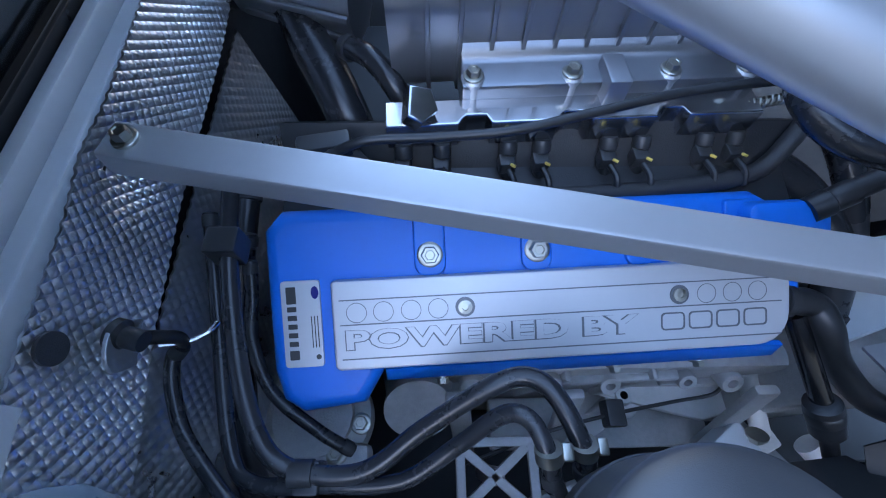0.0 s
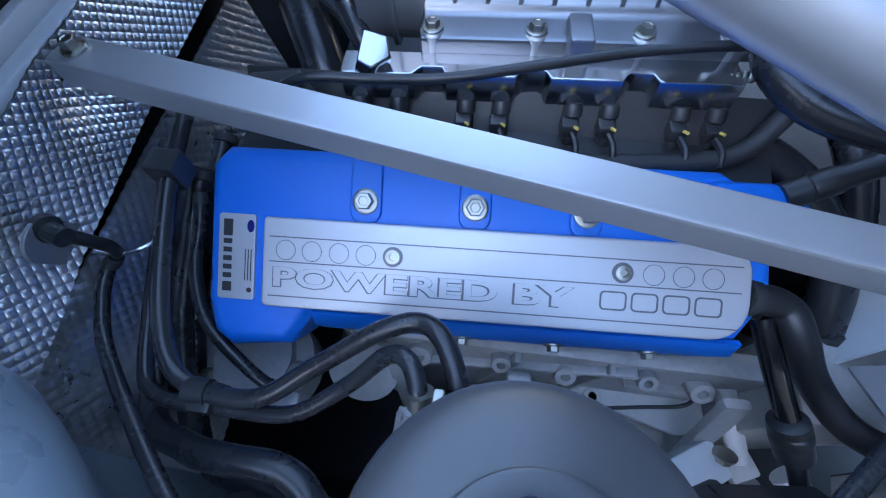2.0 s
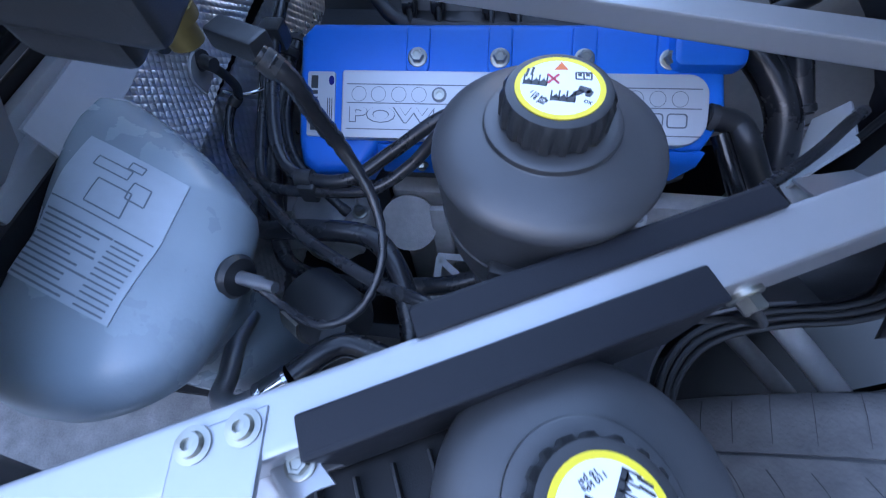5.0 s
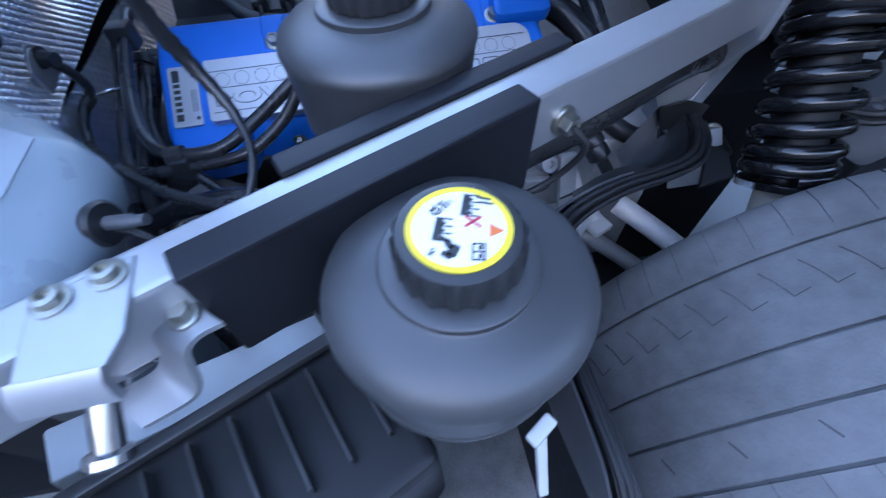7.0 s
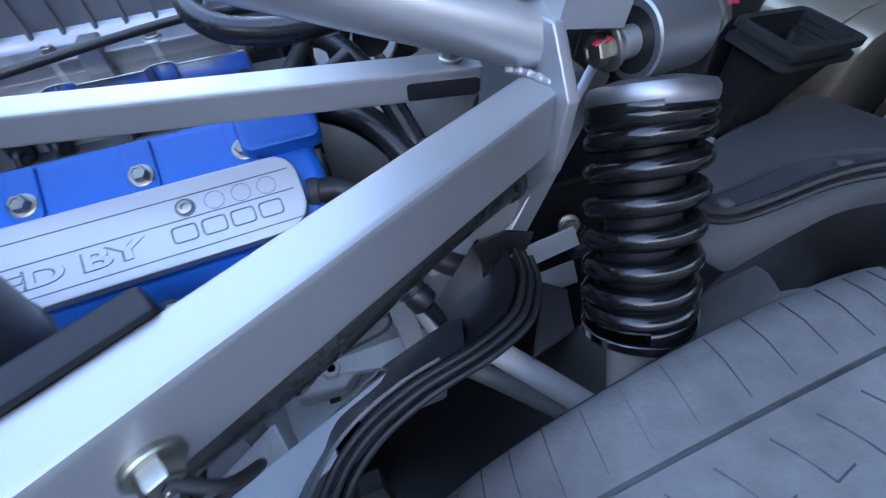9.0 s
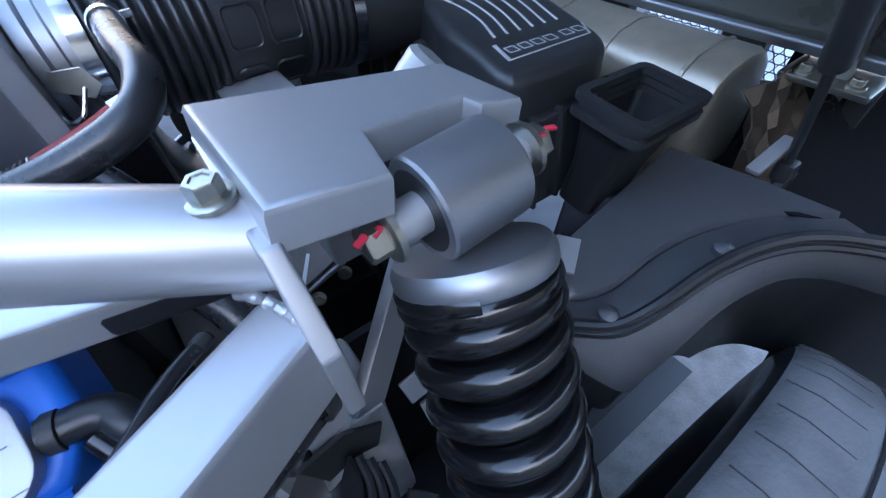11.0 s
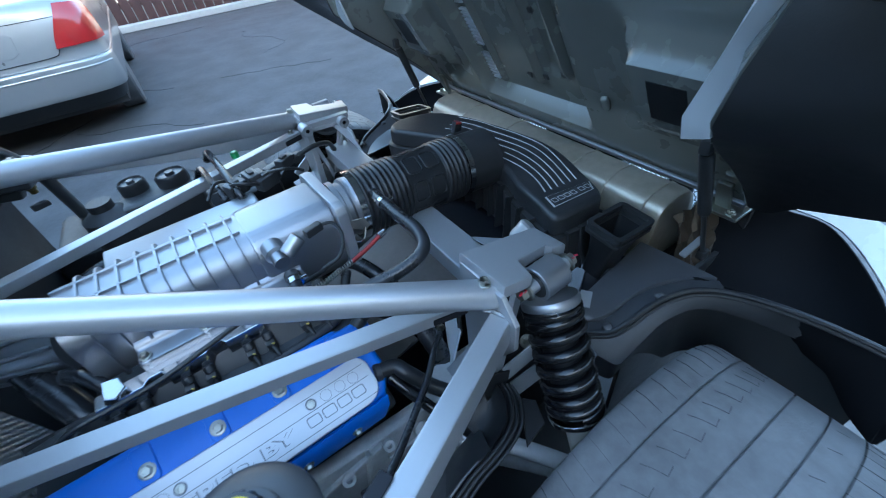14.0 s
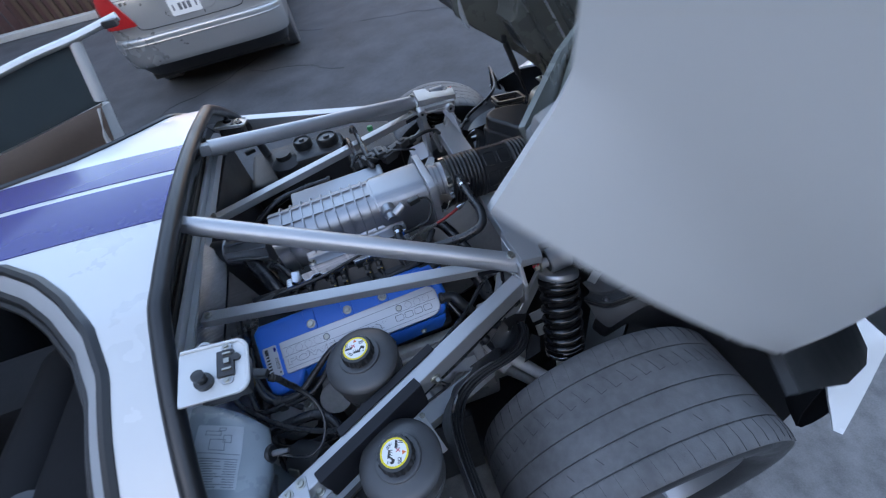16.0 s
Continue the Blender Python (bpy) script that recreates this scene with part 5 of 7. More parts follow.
for x, y, r in ((-0.59, 0.50, 0.042), (-0.69, 0.53, 0.036)):
    part("cap", lathe([(r * 0.9, 0.795), (r, 0.80), (r, 0.825), (r * 0.86, 0.832), (r * 0.8, 0.826), (r * 0.3, 0.826), (r * 0.26, 0.834), (0, 0.834)], 30, Matrix.Translation((x, y, 0.012)), ripple=lambda a, k: 1 + (0.025 * math.cos(16 * a) if k in (1, 2) else 0)), BLACK, res, "black screw cap")
for x, y, z, sx, sy, sz, r in ((-0.455, 0.125, 0.905, 0.045, 0.035, 0.028, 0.4), (-0.415, 0.13, 0.915, 0.03, 0.05, 0.02, 0.2), (-0.39, 0.115, 0.90, 0.05, 0.03, 0.03, 0.5), (-0.335, 0.135, 0.918, 0.04, 0.026, 0.024, 0.6), (-0.50, 0.15, 0.89, 0.03, 0.03, 0.03, 0.1), (-0.44, 0.19, 0.88, 0.06, 0.03, 0.03, 0.3)):
    cn = thing("connector", (x, y, z - sz / 2), "black wiring connector with locking tab beside supercharger", "connector", "far connectors")
    mm = Matrix.Translation((x, y, z)) @ Matrix.Rotation(r, 4, "Z")
    part("body", box(sx, sy, sz, 0.004, mm), BLACK, cn)
    part("tab", box(sx * 0.4, sy * 0.5, 0.006, 0.0015, mm @ Matrix.Translation((0, 0, sz / 2 + 0.002))), MATT, cn)
    part("pin_block", box(0.012, sy * 0.7, sz * 0.6, 0.002, mm @ Matrix.Translation((sx / 2 + 0.005, 0, 0))), RUBBER, cn)
GREEN = material("green_plastic", (0.03, 0.30, 0.10), 0.4)
solid("green_cap", lathe([(0.010, 0), (0.011, 0.004), (0.011, 0.014), (0.008, 0.018), (0, 0.018)], 18, Matrix.Translation((-0.415, 0.405, 0.858))), GREEN, "small green plastic cap on a pipe", "cap", base=(-0.415, 0.405, 0.858))
for pts in ([(-0.47, 0.13, 0.91), (-0.455, 0.10, 0.925), (-0.43, 0.09, 0.92), (-0.41, 0.10, 0.905)], [(-0.38, 0.12, 0.915), (-0.35, 0.10, 0.92), (-0.32, 0.11, 0.905), (-0.30, 0.14, 0.88)], [(-0.52, 0.12, 0.90), (-0.49, 0.16, 0.915), (-0.45, 0.17, 0.90), (-0.42, 0.16, 0.89)]):
    hose_thing("wire", pts, 0.0035, RUBBER, "thin black wire between the far connectors", "wire")
solid("far_tank", lathe([(0.05, 0.55), (0.06, 0.56), (0.06, 0.8), (0.03, 0.82), (0.03, 0.84), (0, 0.84)], 28, Matrix.Translation((-0.77, 0.47, 0))), MATT, "black tank on the far side of the bay", "tank", base=(-0.77, 0.47, 0.55))
hose_thing("far_pipe", [(-0.95, 0.25, 0.70), (-0.85, 0.30, 0.74), (-0.75, 0.34, 0.74), (-0.62, 0.33, 0.75)], 0.014, HOSE, "black pipe along the far cylinder head", "pipe")

# finned snout of the supercharger drive
sn = thing("drive_snout", (-0.91, -0.02, 0.78), "finned silver drive snout with black end", "snout")
m = aim((-1.0, 0.0, 0.828), (-0.82, -0.035, 0.82)) @ Matrix.Scale(0.9, 4)
part("cone", lathe([(0.045, 0.05), (0.04, 0.06), (0.055, 0.20), (0.03, 0.205)], 40, m), BRUSHED, sn)
for k in range(10):
    part("fin", bar(m @ Vector((0.043 * math.cos(k * 0.628), 0.043 * math.sin(k * 0.628), 0.055)), m @ Vector((0.06 * math.cos(k * 0.628), 0.06 * math.sin(k * 0.628), 0.20)), 0.006, 0.008, 0.002), BRUSHED, sn)
part("boot", lathe([(0.034, 0.0), (0.044, 0.005), (0.044, 0.05), (0.034, 0.055)], 32, m), RUBBER, sn)

# ---- air box details ----
STRIPEGREY = material("pale_moulded_stripe", (0.5, 0.5, 0.5), 0.5, 0.1)
LID = 0.8312
for k in range(6):
    g = Geo()
    near = Vector((0.193 - 0.0174 * k, -0.286 + 0.002 * k, LID))
    bend = [near + Vector(p) for p in ((0.0215, 0.05, 0), (0.044 - 0.002 * k, 0.105, 0), (0.061 - 0.005 * k, 0.158, 0), (0.0655 - 0.0065 * k, 0.205, 0))]
    far = [Vector((0.256 - 0.027 * k, -0.016 + 0.003 * k, LID)), Vector((0.246 - 0.027 * k, 0.05, LID)), Vector((0.234 - 0.026 * k, 0.13 - 0.004 * k, LID)), Vector((0.212 - 0.025 * k, 0.20 - 0.012 * k, LID))]
    sweep([near, *bend, *(far if k < 4 else [])], 0.0017, 6, 5, g, flat=0.6)
    part("stripe", g, STRIPEGREY, ab, "pale raised stripe")
def plate(inset):
    """The name plate's outline, drawn in by inset."""
    c = Vector((0.1405, -0.3185))
    return [tuple(c + (Vector(p) - c) * (1 - inset / Vector((Vector(p) - c)).length)) for p in ((0.077, -0.331), (0.189, -0.339), (0.206, -0.312), (0.089, -0.292))]
lab = part("label", prism(plate(0.0), 0.0015, 0.0004, Matrix.Translation((0, 0, LID - 0.0008))), STRIPEGREY, ab, "pale outlined name plate")
part("plate", prism(plate(0.004), 0.0008, 0, Matrix.Translation((0, 0, LID + 0.0003))), BLACK, lab)
for k in range(6):
    x = 0.096 + 0.0168 * k + (0.006 if k > 3 else 0)
    y = -0.3145 - 0.0018 * k
    o = rounded(0.0135, 0.015, 0.002, 2)
    i = rounded(0.0095, 0.0105, 0.001, 2)
    nn = len(o)
    part("mark", Geo().add([(a, b, 0) for a, b in o + i], [(j, (j + 1) % nn, nn + (j + 1) % nn, nn + j) for j in range(nn)], Matrix.Translation((x, y, LID + 0.0016)) @ Matrix.Rotation(-0.12, 4, "Z")), STRIPEGREY, lab)
for k in range(9):
    y = -0.34 + 0.05 * k
    x = float(np.interp(y, (-0.34, -0.21, -0.09, 0.06), (0.045, 0.072, 0.108, 0.106)))
    part("rib", bar((x, y, 0.79), (x - 0.012, y, 0.67), 0.005, 0.026, 0.002, up=(1, 0, 0)), BLACK, ab)
for k in range(4):
    x = 0.08 + 0.038 * k
    part("rib", bar((x, -0.366, 0.785), (x, -0.378, 0.67), 0.006, 0.022, 0.002, up=(0, 1, 0)), BLACK, ab)
sens = part("sensor", box(0.022, 0.016, 0.03, 0.003, Matrix.Translation((0.088, 0.03, 0.893)) @ Matrix.Rotation(0.3, 4, "Y")), BLACK, ab, "black air flow sensor")
part("clip", box(0.016, 0.0175, 0.006, 0.001, Matrix.Translation((0.091, 0.03, 0.905)) @ Matrix.Rotation(0.3, 4, "Y")), REDPLASTIC, sens, "red locking clip")
part("foot", prism(rounded(0.05, 0.024, 0.01, 4), 0.012, 0.002, Matrix.Translation((0.085, 0.018, 0.872))), BLACK, sens)

# ---- exhaust muffler under its heat shield ----
GOLDSTEEL = material("heat_tinted_steel", (0.54, 0.48, 0.39), 0.36, 0.5, 0.25, 14, 0.06, 90, dark=(0.34, 0.29, 0.22))
BROWNFOIL = material("brown_heat_foil", (0.13, 0.10, 0.075), 0.3, 0.7, 0.4, 30, 0.3, 60)
mu = thing("muffler", (0.33, 0, 0.62), "heat-tinted steel muffler across the tail", "muffler")
mp = [(0.275, 0.62), (0.27, 0.70), (0.281, 0.758), (0.292, 0.778), (0.312, 0.79), (0.35, 0.796), (0.39, 0.79), (0.415, 0.77), (0.43, 0.735), (0.436, 0.68), (0.43, 0.62)]
part("case", prism([(x, z) for x, z in mp], 0.92, 0.012, frame_from((0, 0.47, 0), (1, 0, 0), (0, 0, 1), (0, -1, 0))), GOLDSTEEL, mu)
for y in (-0.40, -0.29, -0.18, 0.1, 0.3):
    part("seam", prism([(x * 1.0 + (0.0025 if x > 0.33 else -0.0025), z + 0.0025) for x, z in mp], 0.006, 0.002, frame_from((0, y, 0), (1, 0, 0), (0, 0, 1), (0, -1, 0)), all_edges=True), GOLDSTEEL, mu)
foil = []
for i in range(9):
    foil.append([(0.28 + 0.018 * i + 0.006 * math.sin(i * 2.1 + j), -0.475 - 0.012 * j * 0.6 - 0.01 * abs(math.sin(i * 1.7 + j * 2.3)), 0.785 - 0.02 * j + 0.006 * math.sin(j + i * 1.3)) for j in range(8)])
part("crumpled_end", sheet(foil, 0.002), BROWNFOIL, mu, "crumpled foil at the muffler end", sharp=10)

# ---- square air duct ----
def duct(side):
    fix = (lambda g: g) if side < 0 else mirror
    t = thing("air_duct", (0.16, side * 0.43, 0.66), "black square air duct with rubber collar", "duct", "air ducts")
    m = frame_from((0.168, -0.431, 0.802), (0.985, 0.03, -0.08), (-0.02, 1, 0.1), (0.08, -0.1, 0.99))
    def ring(w, h, w2, h2, z0, z1):
        o, i = rounded(w, h, 0.012, 4), rounded(w2, h2, 0.008, 4)
        nn = len(o)
        vs = [(x, y, z) for z in (z0, z1) for r in (o, i) for x, y in r]
        fs = []
        for j in range(nn):
            k = (j + 1) % nn
            fs += [(2 * nn + j, 2 * nn + k, 3 * nn + k, 3 * nn + j), (j, k, 2 * nn + k, 2 * nn + j), (nn + k, nn + j, 3 * nn + j, 3 * nn + k), (k, j, nn + j, nn + k)]
        return Geo().add(vs, fs, m)
    part("collar", fix(ring(0.125, 0.085, 0.104, 0.066, -0.004, 0.004)), BLACK, t, "rubber collar")
    part("collar", fix(ring(0.115, 0.077, 0.100, 0.062, -0.012, -0.005)), BLACK, t)
    part("collar", fix(ring(0.125, 0.085, 0.100, 0.062, -0.020, -0.013)), BLACK, t)
    loops = [[tuple(m @ Vector((x - dx, y, z))) for x, y in rounded(w, h, 0.010, 4)] for w, h, z, dx in ((0.108, 0.069, -0.019, 0), (0.098, 0.060, -0.04, 0.002), (0.082, 0.050, -0.075, 0.008), (0.076, 0.046, -0.12, 0.018))]
    part("funnel", fix(sheet([l + l[:1] for l in loops], 0.003)), DEEP, t, "deep black tapering funnel")
    part("throat", fix(bar((0.155, -0.435, 0.685), (0.10, -0.46, 0.60), 0.09, 0.06, 0.01)), SLEEVE, t)
    return t


duct(-1)
duct(1)


# ---- washer reservoir at the front of the bay ----
PLASTIC = material("translucent_grey_plastic", (0.29, 0.35, 0.39), 0.30, 0.0, 0.08, 12, 0.05, 300)
wt = thing("fluid_reservoir", (-0.94, -0.64, 0.42), "grey-blue plastic fluid reservoir with printed label", "reservoir")
plan = [(-0.852, -0.60), (-0.845, -0.66), (-0.85, -0.72), (-0.872, -0.76), (-0.93, -0.785), (-0.985, -0.77), (-0.996, -0.68), (-0.996, -0.58), (-0.985, -0.515), (-0.935, -0.535), (-0.89, -0.565)]
loop = [Vector((x, y, 0)) for x, y in plan]
loop = smooth_path(loop + loop[:1], 5)[:-1]
mid = Vector((-0.925, -0.65, 0))
rings = []
for z, f, sx in ((0.42, 0.5, -0.02), (0.46, 0.58, -0.02), (0.66, 0.62, -0.02), (0.70, 0.66, -0.02), (0.735, 0.80, -0.012), (0.76, 0.93, -0.004), (0.778, 0.99, 0), (0.795, 0.985, -0.001), (0.81, 0.94, -0.006), (0.822, 0.83, -0.013), (0.832, 0.66, -0.021), (0.840, 0.46, -0.027), (0.846, 0.25, -0.03), (0.848, 0.08, -0.03)):
    ring = [mid + (p - mid) * f + Vector((sx, 0, z)) for p in loop]
    rings.append([p + Vector((0, 0, max(0.0, p.y + 0.66) * 0.3 * min(1.0, max(0.0, (z - 0.76) / 0.06)))) for p in ring])
g = Geo()
k = len(rings[0])
g.add([tuple(p) for ring in rings for p in ring], [(i * k + j, i * k + (j + 1) % k, (i + 1) * k + (j + 1) % k, (i + 1) * k + j) for i in range(len(rings) - 1) for j in range(k)] + [tuple(range((len(rings) - 1) * k, len(rings) * k)), tuple(reversed(range(k)))])
part("body", g, PLASTIC, wt)
body_geo = g
gm = aim((-0.848, -0.661, 0.791), (-0.80, -0.672, 0.80))
part("grommet", lathe([(0.006, 0), (0.018, 0.0), (0.019, 0.004), (0.016, 0.008), (0.006, 0.008)], 26, gm), RUBBER, wt, "black rubber grommet")
part("pipe", lathe([(0.006, 0), (0.006, 0.03), (0.0045, 0.032), (0.0045, 0.045)], 14, gm), BRUSHED, wt)
INK = material("grey_print", (0.15, 0.18, 0.21), 0.6)
LABEL = material("printed_sheet", (0.43, 0.49, 0.54), 0.40)
# the label follows the moulded top of the reservoir
skin = mathutils.bvhtree.BVHTree.FromPolygons([Vector(p) for p in body_geo.v], [tuple(f) for f in body_geo.f])
LX, LY = Vector((0.95, -0.31, 0)), Vector((0.15, 0.98, 0))


def on_tank(u, v, lift):
    """A place on the reservoir's top, u across and v up the label."""
    p = Vector((-0.930, -0.652, 1.0)) + LX * u + LY * v
    return skin.ray_cast(p, Vector((0, 0, -1)))[0] + Vector((0, 0, lift))


lab = part("label", sheet([[tuple(on_tank(-0.044 + 0.088 * a / 14, -0.058 + 0.116 * b / 14, 0.0007)) for a in range(15)] for b in range(15)], 0.0008), LABEL, wt, "printed instruction label")
ink = Geo()


def stroke(u0, v0, u1, v1, wide):
    n = max(1, round(math.hypot(u1 - u0, v1 - v0) / 0.008))
    d = Vector((v0 - v1, u1 - u0, 0)).normalized() * wide / 2
    for q in range(n):
        ends = [(u0 + (u1 - u0) * k / n, v0 + (v1 - v0) * k / n) for k in (q, q + 1)]
        quad = [on_tank(ends[0][0] + d.x, ends[0][1] + d.y, 0.0026), on_tank(ends[0][0] - d.x, ends[0][1] - d.y, 0.0026), on_tank(ends[1][0] - d.x, ends[1][1] - d.y, 0.0026), on_tank(ends[1][0] + d.x, ends[1][1] + d.y, 0.0026)]
        ink.add([tuple(p) for p in quad], [(0, 1, 2, 3)])


for k in range(12):
    w = 0.024 + 0.005 * math.sin(k * 1.9)
    stroke(-0.040, -0.055 + 0.0045 * k, -0.040 + 2 * w, -0.055 + 0.0045 * k, 0.0016)
    stroke(0.018, -0.055 + 0.0045 * k, 0.040, -0.055 + 0.0045 * k, 0.0014)
for x, y, w, h in ((0.0, 0.02, 0.028, 0.02), (0.018, 0.032, 0.014, 0.014), (-0.01, 0.042, 0.03, 0.008), (0.006, 0.050, 0.012, 0.006)):
    for q in (-0.5, 0.5):
        stroke(x - w / 2, y + q * h, x + w / 2, y + q * h, 0.0012)
        stroke(x + q * w, y - h / 2, x + q * w, y + h / 2, 0.0012)
stroke(-0.042, 0.004, 0.042, 0.004, 0.0012)
part("print", ink, INK, lab, "rows of grey printed bars")

# ---- latch plate beside the roof: white tray with latch and rubber stop ----
def latch_plate(side):
    fix = (lambda g: g) if side < 0 else mirror
    t = thing("latch_plate", (-0.86, side * 0.56, 0.93), "white latch plate with black latch and rubber stop", "latch plate", "latch plates")
    pm = frame_from((-0.824, -0.613, 1.044), (0.985, 0.02, -0.17), (-0.02, 0.985, 0.15), (0.17, -0.15, 0.97)) @ Matrix.Scale(0.94, 4)
    part("plate", fix(prism(rounded(0.118, 0.104, (0.004, 0.022, 0.022, 0.004), 6), 0.008, 0.002, pm, all_edges=True)), WHITE, t)
    rim = Geo()
    o = rounded(0.118, 0.104, (0.004, 0.022, 0.022, 0.004), 6)
    sweep([pm @ Vector((x, y, 0.010)) for x, y in o[7:22]], 0.0035, 8, 2, rim)
    part("rim", fix(rim), WHITE, t)
    part("stop", fix(lathe([(0.016, 0.006), (0.016, 0.018), (0.009, 0.02), (0.008, 0.032), (0.011, 0.034), (0.011, 0.042), (0.006, 0.044), (0, 0.044)], 20, pm @ Matrix.Translation((-0.014, -0.018, 0)))), RUBBER, t, "black rubber stop")
    part("latch", fix(box(0.030, 0.052, 0.010, 0.002, pm @ Matrix.Translation((0.022, 0.008, 0.010)))), BLACK, t, "black latch mechanism")
    part("knob", fix(lathe([(0.007, 0), (0.007, 0.008), (0, 0.009)], 14, pm @ Matrix.Translation((0.041, 0.016, 0.007)))), BLACK, t)
    for y, w, h in ((-0.007, 0.016, 0.004), (0.009, 0.010, 0.010), (0.024, 0.014, 0.004)):
        part("jaw", fix(box(w, h, 0.009, 0.001, pm @ Matrix.Translation((0.026, y, 0.0165)))), STEEL, t)
    for y in (-0.026, 0.042):
        part("pad", fix(prism(rounded(0.020, 0.013, 0.006, 4), 0.005, 0.0015, pm @ Matrix.Translation((0.024, y, 0.0075)), all_edges=True)), SILVER, t, "bright rounded latch pad")
    for y in (-0.026, 0.042):
        part("bolt", fix(hexbolt(0.0042, 0.005, pm @ Matrix.Translation((0.024, y, 0.012)))), STEEL, t)
    part("case", fix(box(0.092, 0.078, 0.060, 0.008, pm @ Matrix.Translation((0.004, 0.006, -0.032)))), BLACK, t)
    part("case_foot", fix(box(0.060, 0.050, 0.030, 0.008, pm @ Matrix.Translation((-0.012, 0.0, -0.075)))), BLACK, t)
    part("plug", fix(box(0.040, 0.017, 0.015, 0.003, Matrix.Translation((-0.800, -0.568, 0.940)) @ Matrix.Rotation(radians(-22), 4, "Z"))), BLACK, t, "black wiring plug")
    part("screw", fix(lathe([(0.008, 0.0), (0.013, -0.004), (0.013, -0.010), (0.009, -0.012), (0.009, -0.022), (0.006, -0.024), (0, -0.024)], 16, Matrix.Translation((-0.802, -0.604, 0.985)))), BRASS, t, "brass screw")
    part("hoop", fix(sweep([(-0.895, -0.525, 0.985), (-0.893, -0.505, 1.0), (-0.875, -0.50, 0.995), (-0.870, -0.525, 0.98)], 0.004, 8, 5)), SILVER, t)
    return t


latch_plate(-1)
settle(latch_plate(1), (-0.824, 0.613, 1.044), (-0.092, -0.033, -0.085), 0)

# ---- striker bracket on the front of the side rail ----
sb = thing("striker_bracket", (-0.77, -0.79, 0.84), "folded silver bracket with steel striker pin", "bracket")
part("plate", prism([(-0.792, -0.782), (-0.748, -0.760), (-0.741, -0.806), (-0.745, -0.822), (-0.784, -0.824), (-0.788, -0.805)], 0.006, 0.002, Matrix.Translation((0, 0, 0.861)), all_edges=True), SILVER, sb)
part("flange", sheet([[(-0.744, -0.821, 0.866), (-0.783, -0.823, 0.866)], [(-0.744, -0.8255, 0.863), (-0.783, -0.8275, 0.863)], [(-0.743, -0.828, 0.857), (-0.784, -0.830, 0.857)], [(-0.742, -0.829, 0.853), (-0.785, -0.831, 0.853)]], 0.005), SILVER, sb)
for p in ((-0.780, -0.784, 0.867), (-0.757, -0.773, 0.867)):
    part("screw", lathe([(0.0095, 0), (0.0095, 0.0015), (0.0065, 0.002), (0.006, 0.006), (0.003, 0.0065), (0.003, 0.004), (0, 0.004)], 20, Matrix.Translation(p)), STEEL, sb, "button head screw")
pin = aim((-0.760, -0.822, 0.846), (-0.762, -0.86, 0.818)) @ Matrix.Scale(0.82, 4)
part("pin", lathe([(0.013, -0.002), (0.013, 0.002), (0.0085, 0.003), (0.0085, 0.036), (0.0125, 0.038), (0.013, 0.043), (0.011, 0.045), (0, 0.045)], 28, pin), CHROME, sb, "turned steel striker pin")
strap = smooth_path([(-0.738, -0.772, 0.838), (-0.750, -0.778, 0.8385), (-0.757, -0.786, 0.835), (-0.760, -0.790, 0.822), (-0.763, -0.793, 0.808), (-0.768, -0.797, 0.801), (-0.782, -0.803, 0.799), (-0.795, -0.808, 0.798)], 3)
part("strap", sheet([[tuple(p), tuple(p + Vector((0.026, -0.021, 0)))] for p in strap], 0.004), SILVER, sb)
part("bolt", hexbolt(0.0062, 0.008, Matrix.Translation((-0.733, -0.786, 0.839))), STEEL, sb)

# ---- sill beam, filter box, sleeve brackets ----
solid("sill_beam", bar((-0.919, -0.807, 0.671), (-0.317, -0.491, 0.468), 0.048, 0.042, 0.004), PALEPAINT, "pale grey painted sill beam under the side rail", "beam", base=(-0.7, -0.69, 0.6))
fb = thing("filter_box", (-0.72, -0.86, 0.45), "black ribbed plastic box under the tank", "box")
FM = Matrix.Translation((-0.75, -0.858, 0.60)) @ Matrix.Rotation(radians(26), 4, "Z")
part("box", box(0.26, 0.13, 0.22, 0.012, FM), DEEP, fb)
part("lip", box(0.27, 0.012, 0.012, 0.003, FM @ Matrix.Translation((0, 0.066, 0.112))), BLACK, fb)
for k in range(8):
    part("rib", box(0.003, 0.08, 0.018, 0.001, FM @ Matrix.Translation((-0.11 + 0.031 * k, 0.01, 0.114))), BLACK, fb)
solid("outer_sill", span(-1.05, -0.52, -0.99, -0.90, 0.16, 0.55, 0.03), WHITE, "white car sill below the bay", "sill", base=(-0.75, -0.94, 0.16))
for p, q in ((rail_point(0.43, -0.03, -0.03), (-0.60, -0.60, 0.80)), (rail_point(0.45, 0.03, -0.03), (-0.60, -0.78, 0.78))):
    solid("tank_strap", bar(p, q, 0.06, 0.05, 0.006), MATT, "black plastic bracket from rail to tank", "bracket", "tank brackets", base=tuple(p))
lv = thing("prop_link", (-0.54, -0.63, 0.55), "pale metal link with pivot bolt", "link")
part("arm", bar((-0.548, -0.600, 0.584), (-0.515, -0.700, 0.545), 0.015, 0.006, 0.002, up=(0.3, -0.3, 0.9)), PALEPAINT, lv)
part("bolt", hexbolt(0.005, 0.007, aim((-0.5435, -0.609, 0.586), (-0.53, -0.64, 0.66))), STEEL, lv)
ln = thing("handle_link", (-0.52, -0.84, 0.62), "white painted metal link behind the tank", "link")
part("arm", bar((-0.53, -0.851, 0.70), (-0.527, -0.887, 0.63), 0.009, 0.008, 0.002), WHITE, ln)
part("end", box(0.026, 0.012, 0.010, 0.003, Matrix.Translation((-0.53, -0.851, 0.704)) @ Matrix.Rotation(0.6, 4, "Z")), WHITE, ln)

